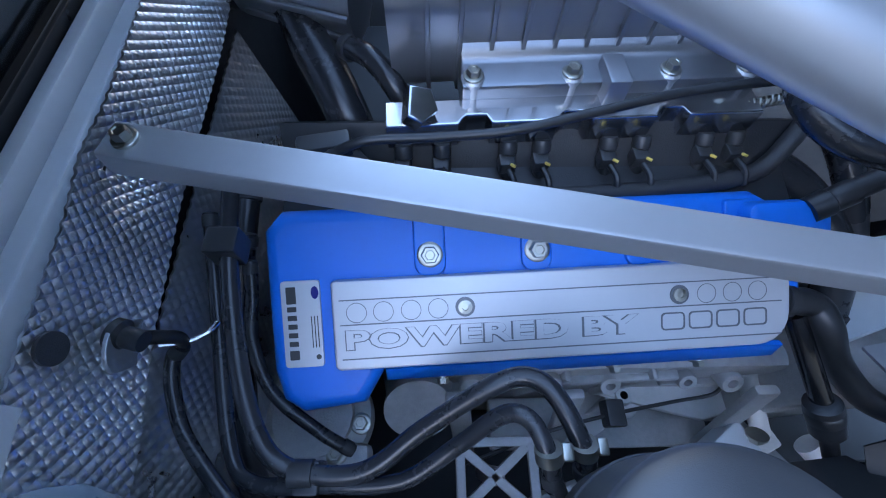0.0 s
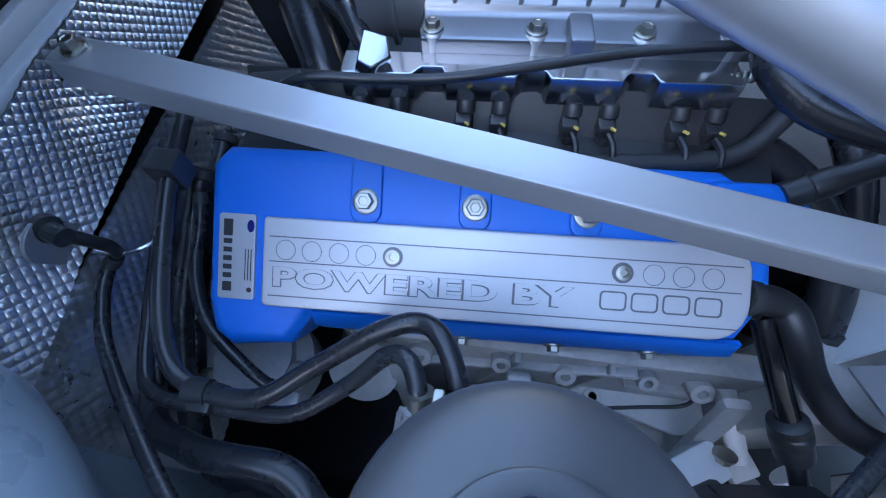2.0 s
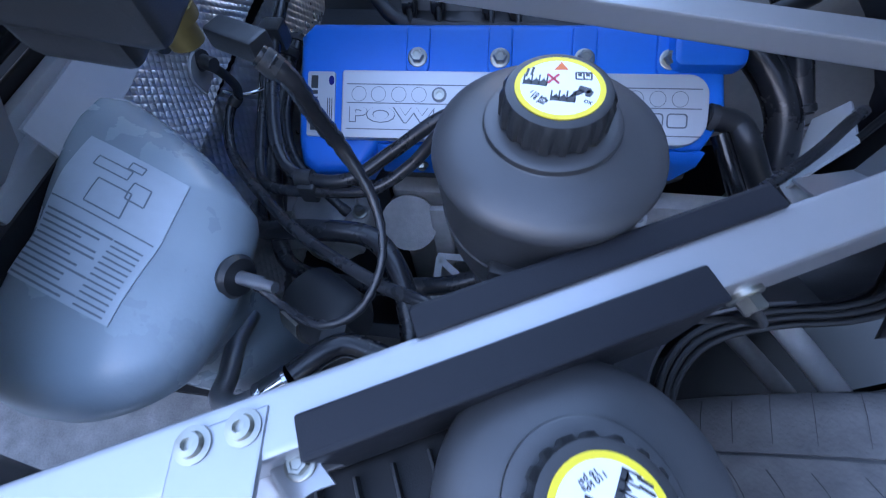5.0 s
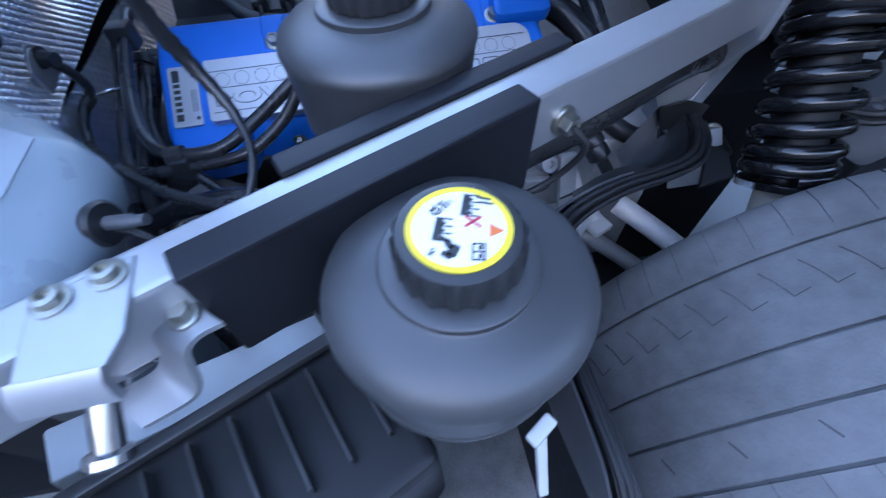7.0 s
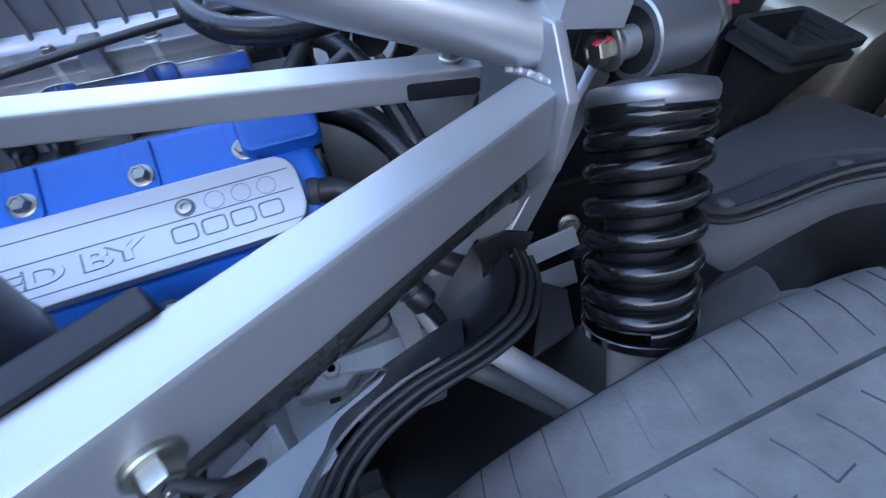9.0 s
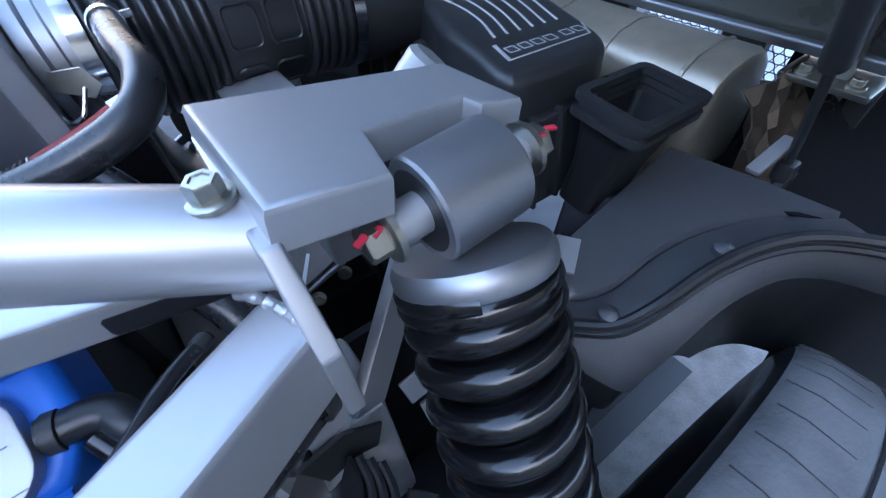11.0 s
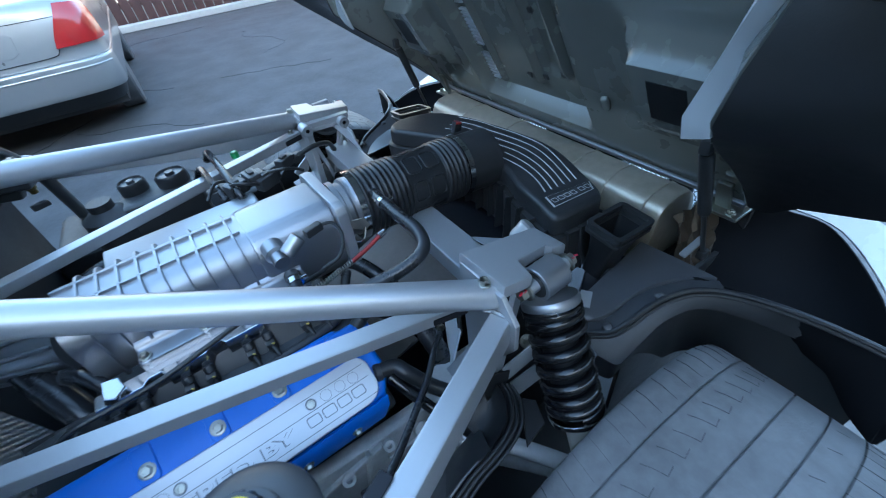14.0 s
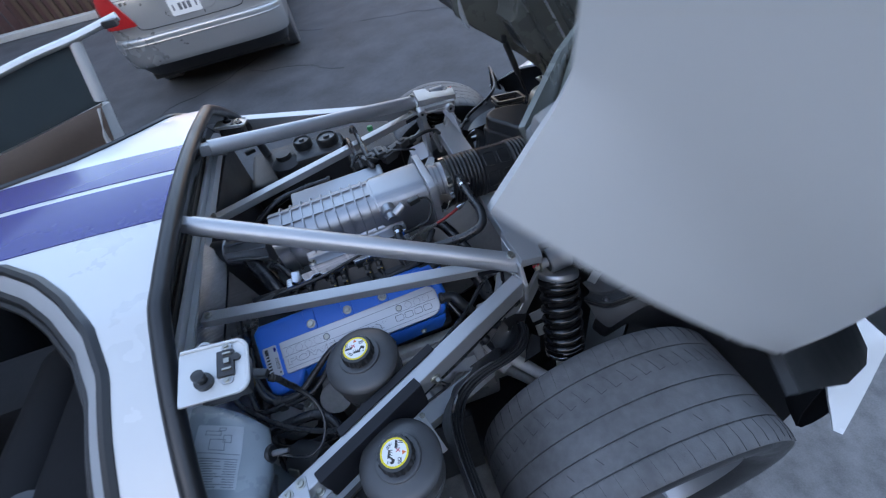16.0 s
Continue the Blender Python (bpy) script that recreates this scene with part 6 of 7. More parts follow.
# ---- front wheel-arch liner with double seal ----
lip = smooth_path([(-0.470, -0.985, 0.60), (-0.457, -0.916, 0.650), (-0.459, -0.844, 0.660), (-0.462, -0.772, 0.661), (-0.457, -0.702, 0.664), (-0.434, -0.655, 0.664), (-0.401, -0.628, 0.670), (-0.351, -0.614, 0.684), (-0.292, -0.605, 0.690), (-0.247, -0.588, 0.688), (-0.224, -0.564, 0.687), (-0.214, -0.545, 0.689), (-0.212, -0.525, 0.694)], 5)
wl = thing("arch_liner", (-0.45, -0.6, 0.3), "black plastic wheel-arch liner with rubber seal", "liner", "arch liners")
outer = []
for p in lip:
    d = Vector((-0.020, 0.030, -0.035)) if p.x > -0.42 else Vector((-0.035, 0.02, -0.24))
    outer.append([p + Vector((-0.012, 0.014, -0.010)), p + Vector((0, 0, -0.008)), p + d * 0.25, p + d * 0.6, p + d])
part("skin", sheet([list(r) for r in zip(*[[tuple(q) for q in row] for row in outer])], 0.003), DEEP, wl)
for off, dz in ((0.0, -0.004), (0.007, 0.000), (0.014, 0.001)):
    part("seal", sweep([p + Vector((-off * 0.8, off * 0.8, dz)) for p in lip], 0.0034, 8, 1, smooth=False), DEEP, wl, "black rubber edge seal")
# flange between the seal and the sill beam, with its waisted edge
edge = smooth_path([(-0.455, -1.0, 0.56), (-0.478, -0.90, 0.612), (-0.488, -0.83, 0.615), (-0.491, -0.766, 0.610), (-0.498, -0.709, 0.600), (-0.499, -0.655, 0.591), (-0.480, -0.616, 0.584), (-0.457, -0.588, 0.576), (-0.440, -0.560, 0.566), (-0.40, -0.540, 0.558), (-0.36, -0.520, 0.556)], 5)
inner = [p + Vector((-0.018, 0.018, -0.004)) for p in lip]
flange = []
for k in range(41):
    p, q = edge[min(len(edge) - 1, k * (len(edge) - 1) // 40)], inner[k * 38 // 40]
    flange.append([tuple(p + Vector((0, 0, -0.012))), tuple(p), tuple(p.lerp(q, 0.5) + Vector((0, 0, -0.006))), tuple(q)])
part("flange", sheet(flange, 0.003), SHELF, wl)
# bowl below the rail, inside the seal
bowl = []
for k in range(9):
    q = inner[40 + k * (len(inner) - 41) // 8]
    w = k / 8
    low = Vector((-0.30 + 0.045 * w, -0.545 + 0.035 * w, 0.628 + 0.03 * w))
    back = Vector((-0.305 + 0.055 * w, -0.505 + 0.020 * w, 0.640 + 0.055 * w))
    bowl.append([tuple(q), tuple(q.lerp(low, 0.5) + Vector((0, 0, -0.010))), tuple(low), tuple(low.lerp(back, 0.5) + Vector((0, 0, -0.004))), tuple(back)])
part("bowl", sheet(bowl, 0.003), DEEP, wl, "smooth black moulded bowl")
pod = []
for k in range(7):
    w = k / 6
    q = inner[31 + k * 9 // 6]
    a = Vector((-0.375 + 0.085 * w, -0.545 + 0.010 * w, 0.612 + 0.028 * w))
    bulge = 0.012 * math.sin(math.pi * w)
    pod.append([tuple(q), tuple(q.lerp(a, 0.5) + Vector((0, 0, bulge))), tuple(a + Vector((0, 0, bulge))), tuple(a + Vector((-0.006, 0.022, -0.035)))])
part("pod", sheet(pod, 0.003), BLACK, wl, "glossy black moulded pod")
part("web", prism([(-0.228, -0.575), (-0.205, -0.545), (-0.188, -0.562), (-0.206, -0.602), (-0.255, -0.612)], 0.006, 0.002, Matrix.Translation((0, 0, 0.664))), DEEP, wl)
part("spike", sheet([[(-0.250, -0.505, 0.665), (-0.262, -0.500, 0.700)], [(-0.225, -0.505, 0.675), (-0.225, -0.498, 0.705)], [(-0.208, -0.512, 0.685), (-0.198, -0.506, 0.700)]], 0.004), DEEP, wl)
part("inner_panel", span(-0.27, 0.11, -0.365, -0.355, 0.09, 0.60), DEEP, wl, "dark panel behind the damper")
arm = thing("control_arm", (-0.2, -0.6, 0.4), "silver suspension control arm behind the wheel", "control arm")
part("rod", sweep([(-0.26, -0.50, 0.515), (-0.20, -0.57, 0.495), (-0.12, -0.66, 0.455)], 0.017, 18, 3), PALECAST, arm)
part("rod", sweep([(-0.30, -0.44, 0.40), (-0.18, -0.55, 0.36), (-0.06, -0.66, 0.30)], 0.016, 16, 3), CAST, arm)
part("bracket", bar((-0.155, -0.44, 0.565), (-0.075, -0.44, 0.578), 0.030, 0.006, 0.002, up=(0, -0.8, 0.6)), SILVER, arm, "folded upper bracket")
part("bracket", bar((-0.140, -0.45, 0.500), (-0.065, -0.45, 0.502), 0.036, 0.006, 0.002, up=(0, -0.8, 0.6)), SILVER, arm, "folded lower bracket")
part("bush", lathe([(0.020, -0.02), (0.022, -0.016), (0.022, 0.016), (0.020, 0.02), (0, 0.02)], 24, aim((-0.04, -0.412, 0.520), (-0.04, -0.48, 0.505))), RUBBER, arm, "black rubber bush")
part("bolt", hexbolt(0.012, 0.016, aim((-0.051, -0.395, 0.545), (-0.07, -0.45, 0.58))), STEEL, arm, "zinc pivot bolt")
hose_thing("coolant_hose", [rail_point(0.00, -0.015, -0.07), rail_point(0.10, -0.012, -0.060), rail_point(0.22, -0.010, -0.064), rail_point(0.33, -0.012, -0.060), rail_point(0.46, -0.02, -0.085)], 0.019, HOSE, "black rubber hose running under the side rail")
hose_thing("wire_lead", [rail_point(0.302, 0.034, -0.006), rail_point(0.29, 0.043, -0.025), rail_point(0.28, 0.03, -0.06), rail_point(0.30, 0.015, -0.09), rail_point(0.36, 0.0, -0.10)], 0.003, MATT, "black wire lead hanging from the rail bolt", "cable")

# ---- pale castings behind the rail ----
kn = thing("suspension_casting", (-0.42, -0.48, 0.30), "pale cast aluminium suspension casting with lug", "casting")
part("web", prism([(-0.510, -0.451), (-0.460, -0.413), (-0.410, -0.361), (-0.371, -0.339), (-0.335, -0.36), (-0.35, -0.412), (-0.417, -0.438), (-0.443, -0.458), (-0.491, -0.454)], 0.028, 0.008, Matrix.Translation((0, 0, 0.402)), seg=3), PALECAST, kn)
part("lug", lathe([(0.006, 0.03), (0.006, 0.045), (0.012, 0.045), (0.015, 0.04), (0.016, 0.0)], 20, Matrix.Translation((-0.454, -0.427, 0.392))), PALECAST, kn)
part("bore", lathe([(0.0062, 0.0452), (0, 0.0452)], 16, Matrix.Translation((-0.454, -0.427, 0.392))), BLACK, kn)
part("leg", bar((-0.42, -0.40, 0.40), (-0.44, -0.38, 0.20), 0.10, 0.05, 0.01), CAST, kn)
part("arm", bar((-0.50, -0.54, 0.525), (-0.62, -0.58, 0.47), 0.05, 0.03, 0.008), CAST, kn)


# ---- white body: roof with blue stripes ----
def roof_z(x, y):
    """The roof's skin: level in the middle, falling to the sides, rising a little to the front."""
    a = abs(y)
    z = 1.118 - 0.03 * (a / 0.45) ** 2
    if a > 0.45:
        z -= 0.28 * (a - 0.45) + 0.45 * (a - 0.45) ** 2
    f = max(0.0, -0.93 - x)
    return z + 0.085 * f - 0.07 * f * f


DOOR_CUT = [(0.0, -1.9), (0.10, -1.85), (0.16, -1.45), (0.22, -1.26), (0.29, -1.17), (0.362, -1.105), (0.456, -1.04), (0.54, -1.02), (0.63, -1.03), (0.72, -1.037), (0.82, -1.045)]


def roof_front(y):
    """Where the door opening cuts the roof off, across the car."""
    return float(np.interp(abs(y), [a for a, _ in DOOR_CUT], [b for _, b in DOOR_CUT]))


roof = thing("roof", (-1.4, 0, 1.0), "white car roof with two blue stripes", "car roof", kind="structure")


def roof_strip(y0, y1, x1, nx=14, ny=8, lift=0.0):
    rows = []
    for i in range(nx + 1):
        row = []
        for j in range(ny + 1):
            y = y0 + (y1 - y0) * j / ny
            x = roof_front(y) + (x1 - roof_front(y)) * i / nx
            row.append((x, y, roof_z(x, y) + lift))
        rows.append(row)
    return sheet(rows, 0.02)


part("panel", roof_strip(-0.82, 0.82, -0.935, 14, 82), WHITE, roof)
for y0, y1 in ((-0.195, -0.012), (0.012, 0.15)):
    part("stripe", roof_strip(y0, y1, -0.933, 14, 10, 0.002), STRIPE, roof, "dark blue painted stripe")
part("seal", sweep([(-0.925, y, roof_z(-0.93, y) - 0.006) for y in [-0.85 + 0.05 * k for k in range(35)]], 0.019, 10, 2), RUBBER, roof, "black rubber edge seal")


# ---- the raised rear clamshell ----
OLIVE = material("dark_composite", (0.145, 0.152, 0.138), 0.27, 0.0, 0.10, 6, 0.04, 200, coat=0.5)
DUCTGREY = material("grey_composite", (0.155, 0.163, 0.17), 0.42, 0.0, 0.12, 10, 0.06, 200)
PALEBRACKET = material("pale_grey_composite", (0.46, 0.49, 0.51), 0.4, 0.0, 0.08, 10, 0.05, 200)
HU, HV, HO = Vector((-0.485, 0, 0.875)), Vector((0.875, 0, 0.485)), Vector((0.40, 0, 0.805))


def clam(u, y, v):
    """From the lid's own measures (along from the hinge, across, above) to the place where it stands open."""
    return HO + HU * u + HV * v + Vector((0, y, 0))


cl = thing("rear_clamshell", (0.40, 0, 0.80), "white rear clamshell lid standing open, dark olive inside", "car lid")


def lid_sheet(rows, thick, name, mat, label="", parent=None):
    """A smooth panel of the lid through rows of (along, across, above)."""
    grid = [[clam(*p) for p in r] for r in rows]
    return part(name, sheet([[tuple(p) for p in r] for r in grid], thick), mat, parent or cl, label)


def lid_box(u0, u1, y0, y1, v0, v1, bevel, name, mat=OLIVE, label="", parent=None):
    c = clam((u0 + u1) / 2, (y0 + y1) / 2, (v0 + v1) / 2)
    m = frame_from(c, HU, (0, 1, 0), HU.cross(Vector((0, 1, 0))))
    return part(name, box(u1 - u0, y1 - y0, abs(v1 - v0), bevel, m, 3), mat, parent or cl, label)


def step(x, x0, x1):
    k = min(1.0, max(0.0, (x - x0) / (x1 - x0)))
    return k * k * (3 - 2 * k)


def relief(u, y):
    """How far the inner moulding stands from the lid's datum: a sunk middle, beams, and a raised pod each side."""
    a = abs(y)
    mid = y - 0.045 * (1 - step(u, 0.35, 0.9))
    side = 0.225 + 0.04 * step(u, 0.3, 1.0)
    sunk = 0.045 * step(side - abs(mid), 0.0, 0.03) * step(u, 0.045, 0.075)
    low = 0.016 * step(u, 0.15, 0.18) * step(0.038 - abs(y + 0.045), 0.0, 0.012)
    rib = -0.020 * step(0.014 - abs(y + 0.10), 0.0, 0.01) * step(u, 0.15, 0.2) - 0.02 * step(0.012 - abs(y - 0.012), 0.0, 0.009) * step(u, 0.11, 0.14) - 0.016 * step(0.012 - abs(y - 0.19), 0.0, 0.009) * step(u, 0.07, 0.09)
    pod = -0.055 * step(0.092 - abs(a - 0.445), 0.0, 0.022) * step(u, 0.195, 0.222) * step(0.40 - u, 0.0, 0.03)
    ledge = -0.024 * step(0.105 - abs(a - 0.445), 0.0, 0.015) * step(u, 0.145, 0.165) * step(0.42 - u, 0.0, 0.03)
    over = 0.04 * step(u, 0.42, 0.50) * step(0.12 - abs(a - 0.42), 0.0, 0.03) * step(0.85 - u, 0.0, 0.05)
    crown = -0.07 * max(0.0, u - 0.25) ** 2
    return sunk + (low + rib if abs(mid) < side - 0.02 else 0) + min(pod, ledge) + over + crown


us = [0.012 * i for i in range(105)]
ys = [-0.575 + 1.15 * j / 110 for j in range(111)]
part("inner_panel", sheet([[tuple(clam(u, y, relief(u, y))) for y in ys] for u in us], 0.006), OLIVE, cl)
for s in (-1, 1):
    lid_box(0.255, 0.345, s * 0.446 - 0.037, s * 0.446 + 0.037, -0.0562, -0.05, 0.001, "opening", DEEP, "dark square panel painted as a shaded opening in the moulding")
WHITEGLOW = material("translucent_daylight", (0.75, 0.78, 0.8), 0.5)
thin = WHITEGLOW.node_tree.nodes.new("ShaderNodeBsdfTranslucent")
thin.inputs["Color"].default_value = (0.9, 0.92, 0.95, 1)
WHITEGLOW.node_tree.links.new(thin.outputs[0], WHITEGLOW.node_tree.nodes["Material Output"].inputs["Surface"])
for k in range(34):
    if k in (9, 10, 22):
        continue
    u = 0.085 + 0.0116 * k
    m = frame_from(clam(u, 0.235, relief(u, 0.235)), HU, (0, 1, 0), HU.cross(Vector((0, 1, 0))))
    part("vent_slot", box(0.0056, 0.044, 0.016, 0.0, m, 1), WHITEGLOW, cl, "pale translucent strip added as daylight in the lid vent" if k == 0 else "")
for u, y in ((0.125, -0.16), (0.125, 0.06), (0.16, -0.075), (0.135, -0.005), (0.33, -0.02), (0.33, -0.16), (0.5, 0.05), (0.5, -0.17)):
    lid_box(u, u + 0.018, y - 0.009, y + 0.009, relief(u, y) - 0.006, relief(u, y) + 0.002, 0.004, "clip", BLACK)
lid_box(-0.006, 0.010, -0.56, 0.56, -0.014, -0.004, 0.003, "hinge_strip", BRUSHED, "bright metal strip along the hinge edge")
lid_box(0.165, 0.205, -0.262, -0.242, -0.016, 0.0, 0.008, "hook", OLIVE)


def fender(s):
    """One flank of the lid: hollow underside, inner web, intake shelf and lip."""
    stations = ((0.0, 0.565, -0.005, 0.60, 0.0), (0.12, 0.572, -0.04, 0.66, -0.04), (0.25, 0.577, -0.09, 0.755, -0.095), (0.36, 0.580, -0.138, 0.845, -0.135), (0.44, 0.598, -0.166, 0.915, -0.165), (0.50, 0.615, -0.145, 0.955, -0.185), (0.555, 0.63, -0.085, 0.985, -0.20), (0.65, 0.70, -0.14, 1.01, -0.235), (0.80, 0.80, -0.25, 1.035, -0.285), (0.90, 0.85, -0.306, 1.045, -0.312), (0.945, 0.872, -0.325, 1.05, -0.325))
    web, under = [], []
    for u, yi, vi, yo, vo in stations:
        web.append([(u, s * 0.556, -0.004 if u < 0.6 else -0.02), (u, s * (yi * 0.55 + 0.556 * 0.45), vi * 0.55), (u, s * yi, vi)])
        under.append([(u, s * (yi + (yo - yi) * k / 10), vi + (vo - vi) * k / 10 + 0.022 * math.sin(math.pi * k / 10) * min(1, u * 2.5)) for k in range(11)])
    if s > 0:
        web, under = [list(reversed(r)) for r in web], [list(reversed(r)) for r in under]
    lid_sheet(web, 0.004, "web", OLIVE, "dark moulded inner web")
    un = lid_sheet(under, 0.004, "fender_inner", LINER, "black hollow inner side of the fender")
    # pale bracket on the web's edge
    tl, tr = Vector((0.066, s * 0.550, 1.099)), Vector((0.058, s * 0.590, 1.110))
    ul, ur = Vector((0.04, s * 0.605, 1.262)), Vector((0.073, s * 0.632, 1.25))
    br = [[tl + Vector((0.012, 0, -0.035)), tr + Vector((0.012, 0, -0.03))], [tl, tr], [tl.lerp(ul, 0.5), tr.lerp(ur, 0.45)], [ul, ur + Vector((0.01, s * 0.01, 0))]]
    part("bracket", sheet([[tuple(p) for p in (r if s < 0 else r[::-1])] for r in br], 0.006), PALEBRACKET, cl, "pale grey bracket with a bolt hole")
    part("bracket_side", sheet([[tuple(p) for p in ((a, b) if s < 0 else (b, a))] for a, b in ((tr + Vector((0.012, 0, -0.03)), tr + Vector((0.10, s * 0.0, -0.05))), (tr, tr + Vector((0.10, 0, 0.02))), (ur + Vector((0.006, s * 0.006, 0)), ur + Vector((0.12, 0, 0.02))))], 0.004), OLIVE, cl)
    # shelf over the intake, level with the lip, and the rounded lip itself
    shelf = []
    for k, (dx, dz) in enumerate(((0.012, -0.020), (0.004, -0.017), (0.0, -0.010), (0.002, -0.003), (0.012, 0.001), (0.03, 0.002), (0.07, 0.002), (0.12, 0.003), (0.18, 0.012), (0.25, 0.045), (0.30, 0.10))):
        row = []
        for j in range(13):
            f = j / 12
            y = 0.878 + (1.036 - 0.878) * f - max(0, dx - 0.02) * 0.85 * (1 - f)
            edge = min(1.0, f / 0.12)
            x = -0.366 + dx + 0.010 * (1 - edge) ** 2
            z = 1.512 + dz - 0.010 * (1 - edge) ** 2 + 0.005 * f
            row.append((x, s * y, z))
        shelf.append(row if s < 0 else list(reversed(row)))
    sh = part("intake_shelf", sheet(shelf[::-1], 0.004), DUCTGREY, cl, "grey moulded intake shelf with rounded lip")
    side_in = [[(-0.364, s * 0.882, 1.498), (-0.355, s * 0.878, 1.478)], [(-0.31, s * 0.825, 1.508), (-0.28, s * 0.80, 1.44)], [(-0.18, s * 0.71, 1.52), (-0.14, s * 0.67, 1.35)]]
    part("shelf_side", sheet(side_in if s > 0 else side_in[::-1], 0.004), OLIVE, cl)
    lipline = [(-0.3595, s * (0.884 + 0.148 * f), 1.4945 + 0.004 * f) for f in (0, 0.25, 0.5, 0.75, 1)]
    part("lip", sweep(lipline, 0.005, 12, 4), DUCTGREY, cl, "rounded lip of the intake")
    part("front_strip", sheet([[(p[0] + 0.002, p[1], p[2] - 0.003), (p[0] + 0.011, p[1], p[2] - 0.013), (p[0] + 0.04, p[1], p[2] - 0.034)] for p in (lipline if s < 0 else lipline[::-1])], 0.004), DUCTGREY, cl)
    part("drain", lathe([(0.0, 0.0), (0.0030, 0.0), (0.0030, 0.0003), (0.0034, 0.0003), (0.0034, 0.0)], 20, aim((-0.3672, s * 1.0153, 1.5054), (-0.42, s * 1.025, 1.535))), BLACK, cl, "round dark drain hole")
    part("shelf_rib", sweep([(-0.335, s * 0.985, 1.516), (-0.30, s * 0.965, 1.522), (-0.24, s * 0.935, 1.54)], 0.006, 10, 3), DUCTGREY, cl)
    # white outer skin, from the sill corner near the door back over the wheel
    skin = []
    for u, yo, vo in ((0.02, 0.625, 0.02), (0.25, 0.785, -0.075), (0.44, 0.94, -0.145), (0.53, 1.0, -0.175), (0.65, 1.035, -0.215), (0.80, 1.06, -0.265), (0.93, 1.07, -0.30)):
        skin.append([(u, s * yo, vo), (u, s * (yo + 0.012), vo + 0.03), (u, s * (yo - 0.01), vo + 0.12), (u, s * (yo * 0.8 + 0.08), vo * 0.4 + 0.13), (u, s * 0.55, 0.09), (u, s * 0.3, 0.11), (u, 0.245 if s > 0 else 0.09, 0.112)])
    lid_sheet(skin if s > 0 else [list(reversed(r)) for r in skin], 0.004, "outer_skin", WHITE, "white painted outer skin")
    # front end of the quarter panel: a rounded corner at the foot, its edges running up and back
    foot, heel, pull = Vector((-0.4367, 1.0258, 1.5777)), Vector((-0.3369, 1.0364, 1.4732)), Vector((-0.4085, 1.039, 1.5464))
    front = smooth_path([foot, (-0.4285, 1.0258, 1.5885), (-0.4235, 1.0258, 1.596), (-0.4222, 1.026, 1.606), (-0.422, 1.029, 1.66), (-0.43, 1.033, 1.76)], 5)
    back = smooth_path([heel, (-0.332, 1.042, 1.4935), (-0.3365, 1.047, 1.5165), (-0.342, 1.052, 1.55), (-0.36, 1.056, 1.64), (-0.38, 1.058, 1.75)], 5)
    rows = []
    for a, b in zip(front, back):
        row = []
        for k in range(17):
            f = k / 16
            low = foot * (1 - f) ** 2 + pull * 2 * f * (1 - f) + heel * f * f
            p = low + (a - foot) * (1 - f) + (b - heel) * f
            row.append((p.x, s * p.y, p.z))
        rows.append(row)
    part("quarter_panel", sheet([list(reversed(r)) for r in rows] if s < 0 else rows, 0.003), WHITE, cl, "white painted front end of the quarter panel")


fender(-1)
fender(1)


# gas struts and hinges
def strut(side):
    a, b = Vector((0.315, side * 0.545, 0.705)), Vector((0.205, side * 0.53, 0.995))
    t = thing("gas_strut", a, "black gas strut propping the lid", "gas strut", "gas struts")
    part("rod", sweep([a, a.lerp(b, 0.5), b], 0.005, 12, 1), BLACK, t)
    part("cylinder", lathe([(0.011, 0), (0.0125, 0.004), (0.0125, 0.15), (0.01, 0.155)], 20, aim(a.lerp(b, 0.45), b)), BLACK, t)
    part("end", box(0.02, 0.02, 0.03, 0.006, Matrix.Translation(b)), MATT, t)
    part("foot", box(0.022, 0.02, 0.025, 0.005, Matrix.Translation(a)), BLACK, t)
    h = thing("lid_hinge", (0.40, side * 0.52, 0.78), "pressed steel lid hinge with bolts", "hinge", "lid hinges")
    part("leaf", span(0.36, 0.43, side * 0.52 - 0.045, side * 0.52 + 0.045, 0.775, 0.783, 0.002), STEEL, h)
    part("arm", bar((0.39, side * 0.52, 0.783), clam(0.06, side * 0.52, -0.01), 0.03, 0.012, 0.003), STEEL, h)
    for q in (-0.025, 0.025):
        part("bolt", hexbolt(0.007, 0.009, Matrix.Translation((0.375, side * 0.52 + q, 0.783))), STEEL, h)
    return t


strut(-1)
strut(1)
tb = thing("tail_beam", (0.43, 0, 0.5), "silver tail beam with honeycomb vents", "beam")
part("rail", bar((0.425, -0.56, 0.80), (0.425, 0.56, 0.80), 0.03, 0.02, 0.004), SILVER, tb)
part("panel", span(0.445, 0.47, -0.56, 0.56, 0.40, 0.695, 0.003), MATT, tb)
for y0, y1 in ((-0.56, -0.535), (-0.425, -0.365), (-0.215, 0.055), (0.205, 0.56)):
    part("panel", span(0.445, 0.47, y0, y1, 0.698, 0.785, 0.003), MATT, tb)
for y0, y1 in ((-0.36, -0.22), (0.06, 0.2)):
    part("panel", span(0.445, 0.47, y0 - 0.004, y1 + 0.004, 0.699, 0.748, 0.003), MATT, tb)
